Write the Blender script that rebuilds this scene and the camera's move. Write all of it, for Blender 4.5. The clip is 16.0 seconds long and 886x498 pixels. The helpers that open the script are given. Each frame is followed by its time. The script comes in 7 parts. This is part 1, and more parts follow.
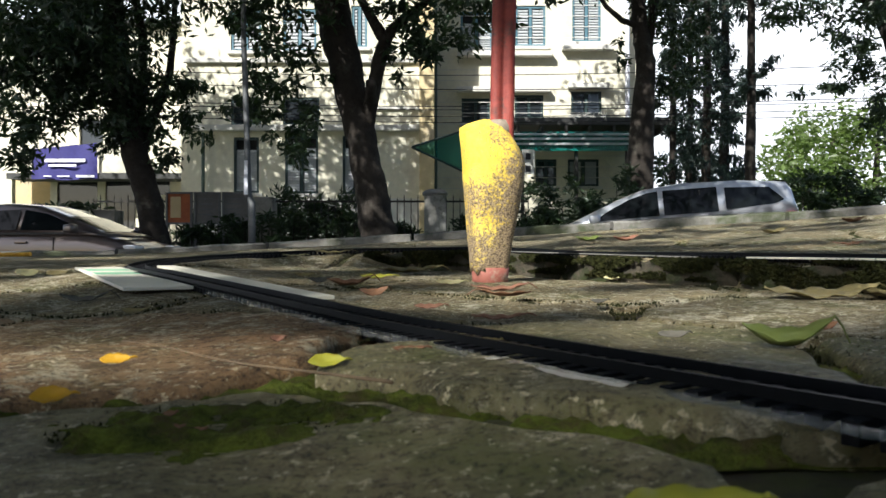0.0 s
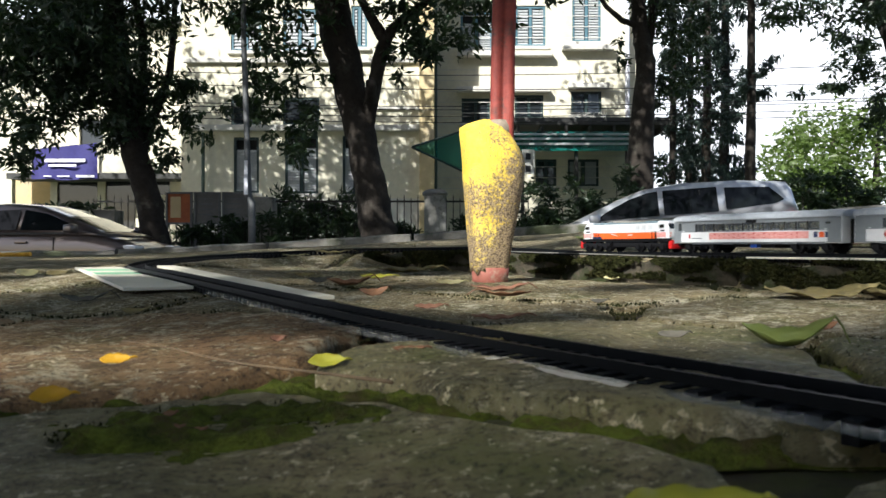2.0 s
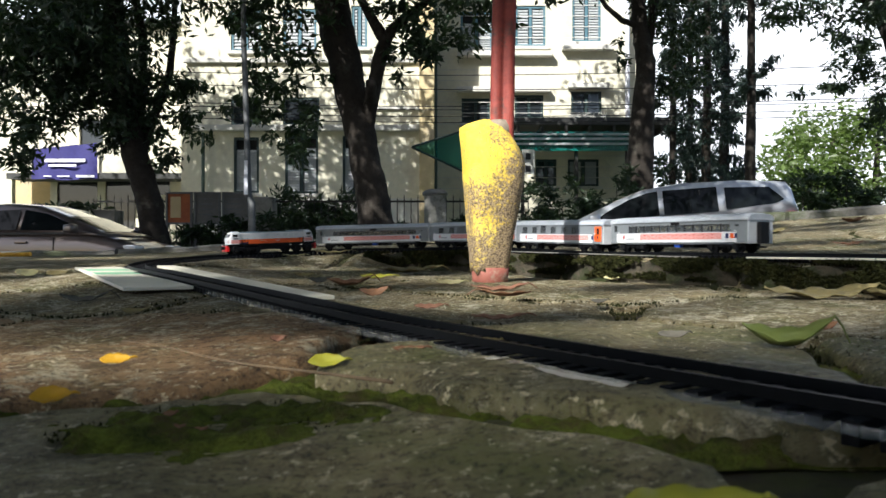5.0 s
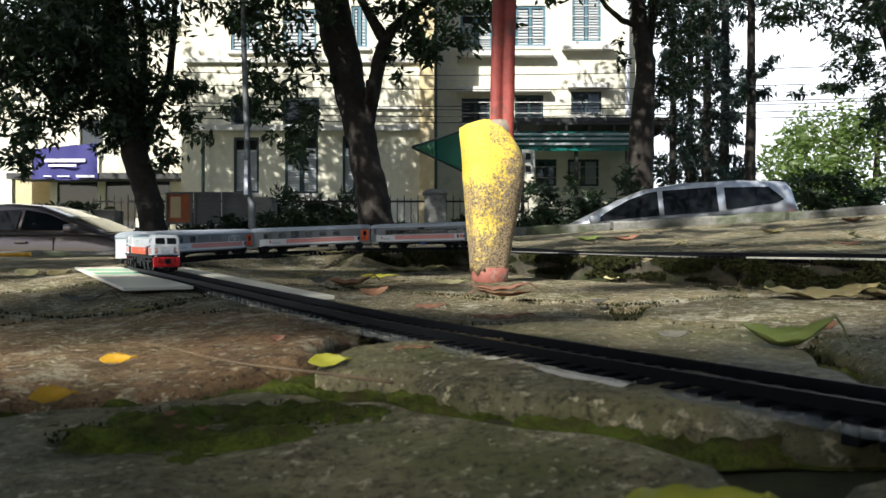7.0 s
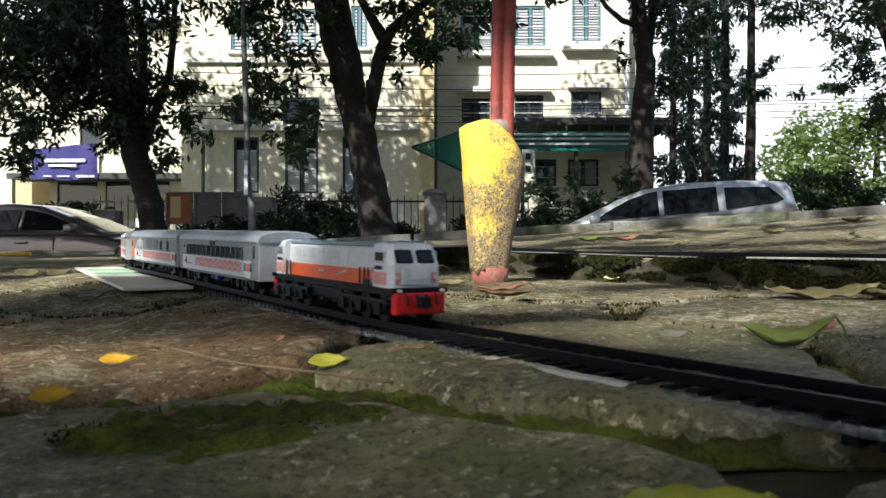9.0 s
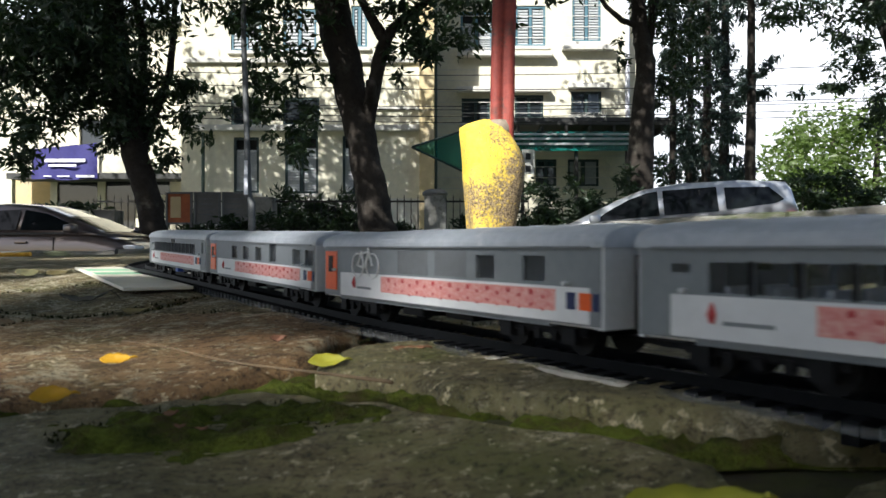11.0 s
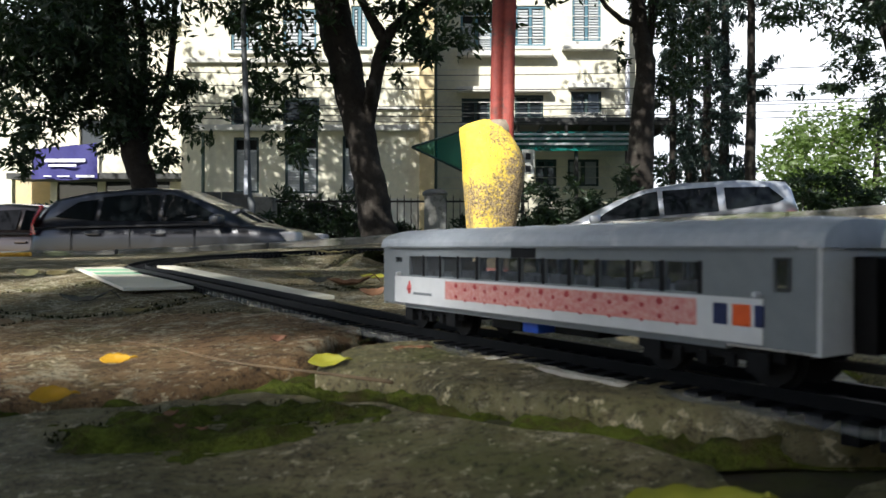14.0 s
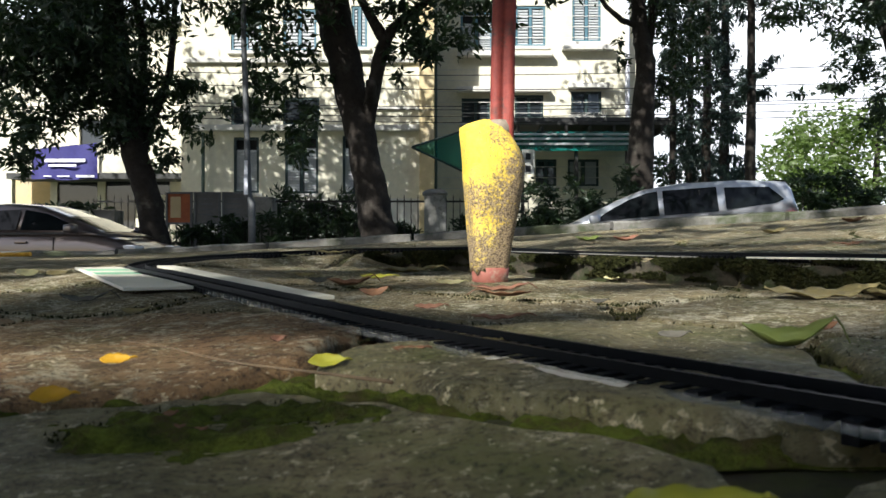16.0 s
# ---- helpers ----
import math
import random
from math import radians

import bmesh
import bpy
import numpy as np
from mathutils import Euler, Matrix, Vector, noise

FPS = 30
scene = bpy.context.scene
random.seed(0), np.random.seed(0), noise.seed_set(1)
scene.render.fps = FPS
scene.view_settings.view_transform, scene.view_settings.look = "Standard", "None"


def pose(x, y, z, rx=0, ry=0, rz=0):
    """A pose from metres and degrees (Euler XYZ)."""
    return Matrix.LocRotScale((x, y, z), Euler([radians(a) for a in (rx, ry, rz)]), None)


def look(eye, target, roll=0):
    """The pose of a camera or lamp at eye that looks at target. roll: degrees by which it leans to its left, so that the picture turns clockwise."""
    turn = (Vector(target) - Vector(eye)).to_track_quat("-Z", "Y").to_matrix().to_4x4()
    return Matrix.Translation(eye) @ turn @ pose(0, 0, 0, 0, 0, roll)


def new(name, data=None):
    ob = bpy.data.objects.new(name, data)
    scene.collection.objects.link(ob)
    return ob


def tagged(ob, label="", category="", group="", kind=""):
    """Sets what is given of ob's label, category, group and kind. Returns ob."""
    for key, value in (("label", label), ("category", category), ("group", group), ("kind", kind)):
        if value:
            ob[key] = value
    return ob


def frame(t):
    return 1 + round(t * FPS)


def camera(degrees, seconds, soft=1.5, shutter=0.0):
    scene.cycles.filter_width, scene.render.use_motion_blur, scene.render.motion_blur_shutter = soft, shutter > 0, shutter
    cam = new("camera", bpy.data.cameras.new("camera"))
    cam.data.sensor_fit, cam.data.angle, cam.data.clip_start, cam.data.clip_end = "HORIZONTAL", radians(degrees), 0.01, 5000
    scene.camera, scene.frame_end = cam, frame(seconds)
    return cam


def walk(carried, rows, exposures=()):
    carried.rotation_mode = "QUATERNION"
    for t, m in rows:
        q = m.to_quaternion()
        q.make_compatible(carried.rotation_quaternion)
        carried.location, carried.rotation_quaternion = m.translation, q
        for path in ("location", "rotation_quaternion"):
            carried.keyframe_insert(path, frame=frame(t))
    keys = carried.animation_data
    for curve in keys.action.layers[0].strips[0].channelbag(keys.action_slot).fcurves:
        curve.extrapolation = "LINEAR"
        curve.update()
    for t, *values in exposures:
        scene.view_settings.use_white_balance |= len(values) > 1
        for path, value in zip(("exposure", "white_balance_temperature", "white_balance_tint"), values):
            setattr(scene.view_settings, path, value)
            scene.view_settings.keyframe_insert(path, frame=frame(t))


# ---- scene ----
cam = camera(59.8, 16.0, soft=1.5, shutter=0.25)
cam.data.dof.use_dof = True
cam.data.dof.focus_distance = 0.95
cam.data.dof.aperture_fstop = 58.0
EYE = Vector((0.0, 0.0, 0.040))
CAMPOSE = look(EYE, EYE + Vector((0.0, 10.0, 0.018)))
walk(cam, [(0.0, CAMPOSE), (16.0, CAMPOSE)], exposures=[(0.0, 0.95, 5950, 10), (16.0, 0.95, 5950, 10)])

# ---- sky and sun ----
SUN_FROM = Vector((-0.46, -0.64, 0.64)).normalized()      # towards the sun
world = bpy.data.worlds.new("sky")
scene.world = world
world.use_nodes = True
wn = world.node_tree
sky = wn.nodes.new("ShaderNodeTexSky")
sky.sky_type, sky.sun_disc = "NISHITA", False
sky.sun_elevation = math.asin(SUN_FROM.z)
sky.sun_rotation = math.atan2(SUN_FROM.x, SUN_FROM.y)
sky.dust_density, sky.air_density, sky.ozone_density = 2.0, 1.0, 1.0
wn.nodes["Background"].inputs["Strength"].default_value = 0.07
wn.links.new(sky.outputs[0], wn.nodes["Background"].inputs["Color"])
sun = new("sun", bpy.data.lights.new("sun", "SUN"))
sun.data.energy, sun.data.angle, sun.data.color = 5.0, radians(0.55), (1.0, 0.94, 0.84)
sun.matrix_world = look((0, 0, 20), Vector((0, 0, 20)) - SUN_FROM)


# ---- materials ----
def mat(name, c1, c2=None, scale=20.0, rough=0.7, metal=0.0, bump=0.0, c3=None, scale3=3.0, cover3=0.5, bscale=None,
        island=0.0, objrand=0.0, spec=0.4, coat=0.0, detail=6.0, sharp3=0.12, rough3=0.7, rough1=0.65):
    """Two colours mixed by a fine noise, a third laid over in larger patches, bump from the fine noise."""
    m = bpy.data.materials.new(name)
    m.use_nodes = True
    nt = m.node_tree
    N, L = nt.nodes, nt.links
    b = N["Principled BSDF"]
    b.inputs["Roughness"].default_value = rough
    b.inputs["Metallic"].default_value = metal
    b.inputs["Specular IOR Level"].default_value = spec
    b.inputs["Coat Weight"].default_value = coat
    b.inputs["Coat Roughness"].default_value = 0.06
    c2 = c2 or tuple(v * 0.75 for v in c1)
    tc = N.new("ShaderNodeTexCoord")
    n1 = N.new("ShaderNodeTexNoise")
    n1.inputs["Scale"].default_value, n1.inputs["Detail"].default_value = scale, detail
    n1.inputs["Roughness"].default_value = rough1
    L.new(tc.outputs["Object"], n1.inputs["Vector"])
    r1 = N.new("ShaderNodeMapRange")
    r1.inputs["From Min"].default_value, r1.inputs["From Max"].default_value = 0.35, 0.65
    L.new(n1.outputs["Fac"], r1.inputs["Value"])
    x1 = N.new("ShaderNodeMix")
    x1.data_type = "RGBA"
    x1.inputs["A"].default_value, x1.inputs["B"].default_value = (*c1, 1), (*c2, 1)
    L.new(r1.outputs[0], x1.inputs["Factor"])
    out = x1.outputs["Result"]
    if c3:
        n2 = N.new("ShaderNodeTexNoise")
        n2.inputs["Scale"].default_value, n2.inputs["Detail"].default_value = scale3, 8.0
        n2.inputs["Roughness"].default_value = rough3
        L.new(tc.outputs["Object"], n2.inputs["Vector"])
        r2 = N.new("ShaderNodeMapRange")
        r2.inputs["From Min"].default_value = 0.7 - cover3 * 0.4
        r2.inputs["From Max"].default_value = 0.7 - cover3 * 0.4 + sharp3
        L.new(n2.outputs["Fac"], r2.inputs["Value"])
        x2 = N.new("ShaderNodeMix")
        x2.data_type = "RGBA"
        L.new(r2.outputs[0], x2.inputs["Factor"])
        L.new(out, x2.inputs["A"])
        x2.inputs["B"].default_value = (*c3, 1)
        out = x2.outputs["Result"]
    if island or objrand:
        if island:
            src = N.new("ShaderNodeNewGeometry").outputs["Random Per Island"]
        else:
            src = N.new("ShaderNodeObjectInfo").outputs["Random"]
        r3 = N.new("ShaderNodeMapRange")
        amount = island or objrand
        r3.inputs["To Min"].default_value, r3.inputs["To Max"].default_value = 1 - amount, 1 + amount
        L.new(src, r3.inputs["Value"])
        hs = N.new("ShaderNodeHueSaturation")
        L.new(r3.outputs[0], hs.inputs["Value"])
        L.new(out, hs.inputs["Color"])
        out = hs.outputs["Color"]
    L.new(out, b.inputs["Base Color"])
    if bump:
        bp = N.new("ShaderNodeBump")
        bp.inputs["Strength"].default_value = 1.0
        bp.inputs["Distance"].default_value = bump
        if bscale:
            n4 = N.new("ShaderNodeTexNoise")
            n4.inputs["Scale"].default_value, n4.inputs["Detail"].default_value, n4.inputs["Roughness"].default_value = bscale, 8.0, 0.68
            L.new(tc.outputs["Object"], n4.inputs["Vector"])
            L.new(n4.outputs["Fac"], bp.inputs["Height"])
        else:
            L.new(n1.outputs["Fac"], bp.inputs["Height"])
        L.new(bp.outputs[0], b.inputs["Normal"])
    return m


def leaf_mat(name, c1, c2, trans=0.35):
    m = mat(name, c1, c2, scale=3.0, rough=0.45, island=0.45, spec=0.5)
    N, L = m.node_tree.nodes, m.node_tree.links
    t = N.new("ShaderNodeBsdfTranslucent")
    t.inputs["Color"].default_value = (c1[0] * 1.6, c1[1] * 1.8, c1[2] * 0.8, 1)
    x = N.new("ShaderNodeMixShader")
    x.inputs[0].default_value = trans
    L.new(N["Principled BSDF"].outputs[0], x.inputs[1])
    L.new(t.outputs[0], x.inputs[2])
    L.new(x.outputs[0], N["Material Output"].inputs["Surface"])
    return m


def glass_mat(name, tint, rough=0.03, alpha=0.35):
    """A thin pane: clear coat over a dark, partly see-through tint."""
    m = bpy.data.materials.new(name)
    m.use_nodes = True
    N, L = m.node_tree.nodes, m.node_tree.links
    b = N["Principled BSDF"]
    b.inputs["Base Color"].default_value = (*tint, 1)
    b.inputs["Roughness"].default_value = rough
    b.inputs["Specular IOR Level"].default_value = 0.9
    t = N.new("ShaderNodeBsdfTransparent")
    t.inputs["Color"].default_value = (min(1, tint[0] * 3 + 0.35), min(1, tint[1] * 3 + 0.35), min(1, tint[2] * 3 + 0.35), 1)
    x = N.new("ShaderNodeMixShader")
    x.inputs[0].default_value = alpha
    L.new(b.outputs[0], x.inputs[1])
    L.new(t.outputs[0], x.inputs[2])
    L.new(x.outputs[0], N["Material Output"].inputs["Surface"])
    return m


def stone_mat(name, warm, cool, lichen, algae, cover_lichen, cover_algae, rough, wet=0.0):
    """Weathered stone: two body tones in patches, algae, pale lichen, fine dark pits; pitted relief."""
    m = bpy.data.materials.new(name)
    m.use_nodes = True
    N, L = m.node_tree.nodes, m.node_tree.links
    b = N["Principled BSDF"]
    b.inputs["Specular IOR Level"].default_value = 0.4
    tc = N.new("ShaderNodeTexCoord")

    def field(scale, detail, roughness, lo, hi, flip=False):
        n = N.new("ShaderNodeTexNoise")
        n.inputs["Scale"].default_value, n.inputs["Detail"].default_value, n.inputs["Roughness"].default_value = scale, detail, roughness
        L.new(tc.outputs["Object"], n.inputs["Vector"])
        r = N.new("ShaderNodeMapRange")
        r.inputs["From Min"].default_value, r.inputs["From Max"].default_value = lo, hi
        L.new(n.outputs["Fac"], r.inputs["Value"])
        return n.outputs["Fac"], r.outputs[0]

    def over(under, fac, colour, blend="MIX"):
        x = N.new("ShaderNodeMix")
        x.data_type, x.blend_type = "RGBA", blend
        L.new(fac, x.inputs["Factor"])
        if isinstance(under, tuple):
            x.inputs["A"].default_value = (*under, 1)
        else:
            L.new(under, x.inputs["A"])
        x.inputs["B"].default_value = (*colour, 1)
        return x.outputs["Result"]

    out = over(warm, field(8, 8, 0.7, 0.38, 0.62)[1], cool)
    out = over(out, field(55, 8, 0.8, 0.42, 0.66)[1], tuple(v * 0.26 for v in warm))
    out = over(out, field(11, 10, 0.75, 0.66 - cover_algae * 0.4, 0.78 - cover_algae * 0.4)[1], algae)
    out = over(out, field(38, 12, 0.82, 0.70 - cover_lichen * 0.4, 0.76 - cover_lichen * 0.4)[1], lichen)
    pits, dark = field(420, 6, 0.8, 0.50, 0.60)
    out = over(out, dark, (0.30, 0.28, 0.26), "MULTIPLY")
    out = over(out, field(260, 4, 0.7, 0.585, 0.64)[1], tuple(min(0.75, v * 1.25) for v in lichen))
    oi = N.new("ShaderNodeObjectInfo")
    r3 = N.new("ShaderNodeMapRange")
    r3.inputs["To Min"].default_value, r3.inputs["To Max"].default_value = 0.84, 1.16
    L.new(oi.outputs["Random"], r3.inputs["Value"])
    hs = N.new("ShaderNodeHueSaturation")
    L.new(r3.outputs[0], hs.inputs["Value"])
    L.new(out, hs.inputs["Color"])
    L.new(hs.outputs["Color"], b.inputs["Base Color"])
    gloss = field(16, 6, 0.7, 0.40, 0.62)[1]
    rr = N.new("ShaderNodeMapRange")
    rr.inputs["To Min"].default_value, rr.inputs["To Max"].default_value = rough, rough - wet
    L.new(gloss, rr.inputs["Value"])
    L.new(rr.outputs[0], b.inputs["Roughness"])
    coarse = field(95, 10, 0.75, 0, 1)[0]
    b1, b2 = N.new("ShaderNodeBump"), N.new("ShaderNodeBump")
    b1.inputs["Distance"].default_value, b2.inputs["Distance"].default_value = 0.010, 0.0040
    L.new(coarse, b1.inputs["Height"])
    L.new(pits, b2.inputs["Height"])
    L.new(b1.outputs[0], b2.inputs["Normal"])
    L.new(b2.outputs[0], b.inputs["Normal"])
    return m


M_STONE = stone_mat("paving_stone", (0.46, 0.36, 0.19), (0.31, 0.265, 0.14), (0.62, 0.56, 0.40), (0.14, 0.14, 0.045), 0.46, 0.40, 0.85)
M_STONE_RED = stone_mat("reddish_paving_stone", (0.50, 0.295, 0.14), (0.33, 0.235, 0.115), (0.60, 0.52, 0.34), (0.15, 0.14, 0.045), 0.44, 0.28, 0.8)
M_STONE_DARK = stone_mat("damp_paving_stone", (0.43, 0.365, 0.19), (0.33, 0.29, 0.15), (0.54, 0.48, 0.32), (0.19, 0.195, 0.065), 0.36, 0.45, 0.65, wet=0.2)
M_SOIL = mat("mossy_soil", (0.065, 0.05, 0.032), (0.03, 0.024, 0.017), 90, 0.95, bump=0.006, c3=(0.075, 0.085, 0.02), scale3=9, cover3=0.52, bscale=120)
M_MOSS = mat("moss", (0.040, 0.043, 0.013), (0.020, 0.022, 0.008), 150, 1.0, bump=0.004, c3=(0.10, 0.08, 0.03), scale3=30, cover3=0.35, island=0.3, spec=0.1)
M_MOSS_BRIGHT = mat("bright_moss", (0.16, 0.19, 0.028), (0.03, 0.036, 0.010), 110, 1.0, bump=0.004, c3=(0.09, 0.07, 0.03), scale3=70, cover3=0.5, spec=0.1, rough1=0.85)
M_KERB = mat("kerb_stone", (0.21, 0.20, 0.175), (0.13, 0.125, 0.11), 40, 0.85, bump=0.003, c3=(0.06, 0.07, 0.035), scale3=6, cover3=0.5, bscale=90, objrand=0.15)
M_ASPHALT = mat("asphalt", (0.055, 0.055, 0.057), (0.04, 0.04, 0.042), 90, 0.9, bump=0.004)
M_LAWN = mat("lawn", (0.05, 0.075, 0.02), (0.03, 0.045, 0.015), 4, 1.0, bump=0.02, bscale=30)
M_TRACK = mat("black_track_plastic", (0.007, 0.0075, 0.009), (0.004, 0.004, 0.005), 200, 0.55, bump=0.0002, spec=0.12)
M_RAIL = mat("dark_rail", (0.006, 0.0065, 0.008), (0.004, 0.0045, 0.005), 120, 0.5, spec=0.10)
M_CARD = mat("white_card", (0.74, 0.70, 0.57), (0.66, 0.62, 0.50), 30, 0.55, c3=(0.6, 0.56, 0.48), scale3=18, cover3=0.28)
M_GREEN = mat("green_print", (0.20, 0.46, 0.27), (0.28, 0.52, 0.33), 40, 0.5)
def flaking_paint():
    """Yellow paint, whole at the top of the stump and worn to gritty concrete towards its foot."""
    m = mat("flaking_yellow_paint", (0.88, 0.66, 0.10), (0.82, 0.54, 0.04), 30, 0.7, bump=0.0014, bscale=420)
    N, L = m.node_tree.nodes, m.node_tree.links
    b = N["Principled BSDF"]
    paint = b.inputs["Base Color"].links[0].from_socket
    tc = N.new("ShaderNodeTexCoord")
    sep = N.new("ShaderNodeSeparateXYZ")
    L.new(tc.outputs["Object"], sep.inputs[0])
    grit = N.new("ShaderNodeTexNoise")
    grit.inputs["Scale"].default_value, grit.inputs["Detail"].default_value, grit.inputs["Roughness"].default_value = 330, 8, 0.8
    big = N.new("ShaderNodeTexNoise")
    big.inputs["Scale"].default_value, big.inputs["Detail"].default_value = 26, 6
    for n in (grit, big):
        L.new(tc.outputs["Object"], n.inputs["Vector"])
    wear = N.new("ShaderNodeMapRange")
    wear.inputs["From Min"].default_value, wear.inputs["From Max"].default_value = 0.03, 0.135
    wear.inputs["To Min"].default_value, wear.inputs["To Max"].default_value = 0.20, -0.07
    L.new(sep.outputs["Z"], wear.inputs["Value"])
    lean = N.new("ShaderNodeMath")
    lean.operation = "MULTIPLY_ADD"
    lean.inputs[1].default_value = 2.6
    L.new(sep.outputs["X"], lean.inputs[0])
    L.new(wear.outputs[0], lean.inputs[2])
    s1 = N.new("ShaderNodeMath")
    s1.operation = "MULTIPLY_ADD"
    s1.inputs[1].default_value = 0.75
    L.new(big.outputs["Fac"], s1.inputs[0])
    L.new(lean.outputs[0], s1.inputs[2])
    s2 = N.new("ShaderNodeMath")
    s2.operation = "ADD"
    L.new(grit.outputs["Fac"], s2.inputs[0])
    L.new(s1.outputs[0], s2.inputs[1])
    cut = N.new("ShaderNodeMapRange")
    cut.inputs["From Min"].default_value, cut.inputs["From Max"].default_value = 0.84, 0.98
    L.new(s2.outputs[0], cut.inputs["Value"])
    conc = N.new("ShaderNodeMix")
    conc.data_type = "RGBA"
    conc.inputs["A"].default_value, conc.inputs["B"].default_value = (0.36, 0.27, 0.155, 1), (0.10, 0.07, 0.04, 1)
    fine = N.new("ShaderNodeTexNoise")
    fine.inputs["Scale"].default_value, fine.inputs["Detail"].default_value = 700, 4
    L.new(tc.outputs["Object"], fine.inputs["Vector"])
    fr = N.new("ShaderNodeMapRange")
    fr.inputs["From Min"].default_value, fr.inputs["From Max"].default_value = 0.42, 0.60
    L.new(fine.outputs["Fac"], fr.inputs["Value"])
    L.new(fr.outputs[0], conc.inputs["Factor"])
    x = N.new("ShaderNodeMix")
    x.data_type = "RGBA"
    L.new(cut.outputs[0], x.inputs["Factor"])
    L.new(paint, x.inputs["A"])
    L.new(conc.outputs["Result"], x.inputs["B"])
    L.new(x.outputs["Result"], b.inputs["Base Color"])
    return m


M_YELLOW = flaking_paint()
M_REDPAINT = mat("red_paint", (0.34, 0.065, 0.045), (0.22, 0.04, 0.03), 90, 0.55, bump=0.0008, c3=(0.12, 0.05, 0.04), scale3=55, cover3=0.48, bscale=260)
M_EDGE = mat("mossy_edging_stone", (0.085, 0.07, 0.045), (0.03, 0.027, 0.018), 60, 0.95, bump=0.008, c3=(0.032, 0.042, 0.009), scale3=30, cover3=0.58, bscale=120, objrand=0.2)
M_FOOT = mat("worn_red_foot", (0.36, 0.13, 0.09), (0.28, 0.09, 0.065), 80, 0.7, bump=0.0008, c3=(0.32, 0.24, 0.17), scale3=90, cover3=0.4)
M_BARE = mat("bare_concrete", (0.33, 0.27, 0.20), (0.22, 0.18, 0.13), 120, 0.9, bump=0.0014, bscale=300)


# ---- mesh helpers ----
def part(name, bm, material, parent=None, label="", kind="", smooth=False):
    me = bpy.data.meshes.new(name)
    bm.normal_update()
    bm.to_mesh(me)
    bm.free()
    me.materials.append(material)
    if smooth:
        me.polygons.foreach_set("use_smooth", [True] * len(me.polygons))
    ob = new(name, me)
    if parent is not None:
        ob.parent = parent
    if label:
        ob["label"] = label
    if kind:
        ob["kind"] = kind
    return ob


def thing(name, label, category, m=None, group=""):
    ob = new(name)
    ob.empty_display_size = 0.05
    if m is not None:
        ob.matrix_basis = m
    return tagged(ob, label, category, group)


def box(bm, x0, x1, y0, y1, z0, z1, bevel=0.0):
    vs = [bm.verts.new((x, y, z)) for x in (x0, x1) for y in (y0, y1) for z in (z0, z1)]
    fs = [bm.faces.new([vs[i] for i in f]) for f in ((0, 1, 3, 2), (4, 6, 7, 5), (0, 4, 5, 1), (2, 3, 7, 6), (0, 2, 6, 4), (1, 5, 7, 3))]
    if bevel:
        es = {e for f in fs for e in f.edges}
        bmesh.ops.bevel(bm, geom=list(es), offset=bevel, segments=2, affect="EDGES", profile=0.6)
    return bm


def nbox(*a, **k):
    return box(bmesh.new(), *a, **k)


def loft(bm, rings, cap=True, closed=True):
    vr = [[bm.verts.new(p) for p in r] for r in rings]
    n = len(vr[0])
    for a, b in zip(vr, vr[1:]):
        for i in range(n if closed else n - 1):
            bm.faces.new((a[i], a[(i + 1) % n], b[(i + 1) % n], b[i]))
    if cap:
        bm.faces.new(list(reversed(vr[0])))
        bm.faces.new(vr[-1])
    return bm


def tube(bm, pts, radii, n=8, wobble=0.0, rng=None):
    pts = [Vector(p) for p in pts]
    rings = []
    side = None
    for i, p in enumerate(pts):
        d = (pts[min(i + 1, len(pts) - 1)] - pts[max(i - 1, 0)]).normalized()
        if side is None:
            side = d.orthogonal().normalized()
        side = (side - d * side.dot(d)).normalized()
        up = d.cross(side)
        r = radii[i] if hasattr(radii, "__len__") else radii
        ring = []
        for k in range(n):
            a = 2 * math.pi * k / n
            w = 1 + (rng.uniform(-wobble, wobble) if rng else 0)
            ring.append(p + (side * math.cos(a) + up * math.sin(a)) * r * w)
        rings.append(ring)
    return loft(bm, rings)


def disc(bm, c, axis, r, h, n=20):
    """A short cylinder at c along axis."""
    a = Vector(axis).normalized()
    return tube(bm, [Vector(c) - a * h / 2, Vector(c) + a * h / 2], r, n)


def mesh_part(name, verts, faces, material, parent=None, label="", kind="", smooth=False):
    me = bpy.data.meshes.new(name)
    me.from_pydata(verts, [], faces)
    me.materials.append(material)
    if smooth:
        me.polygons.foreach_set("use_smooth", [True] * len(me.polygons))
    ob = new(name, me)
    if parent is not None:
        ob.parent = parent
    if label:
        ob["label"] = label
    if kind:
        ob["kind"] = kind
    return ob


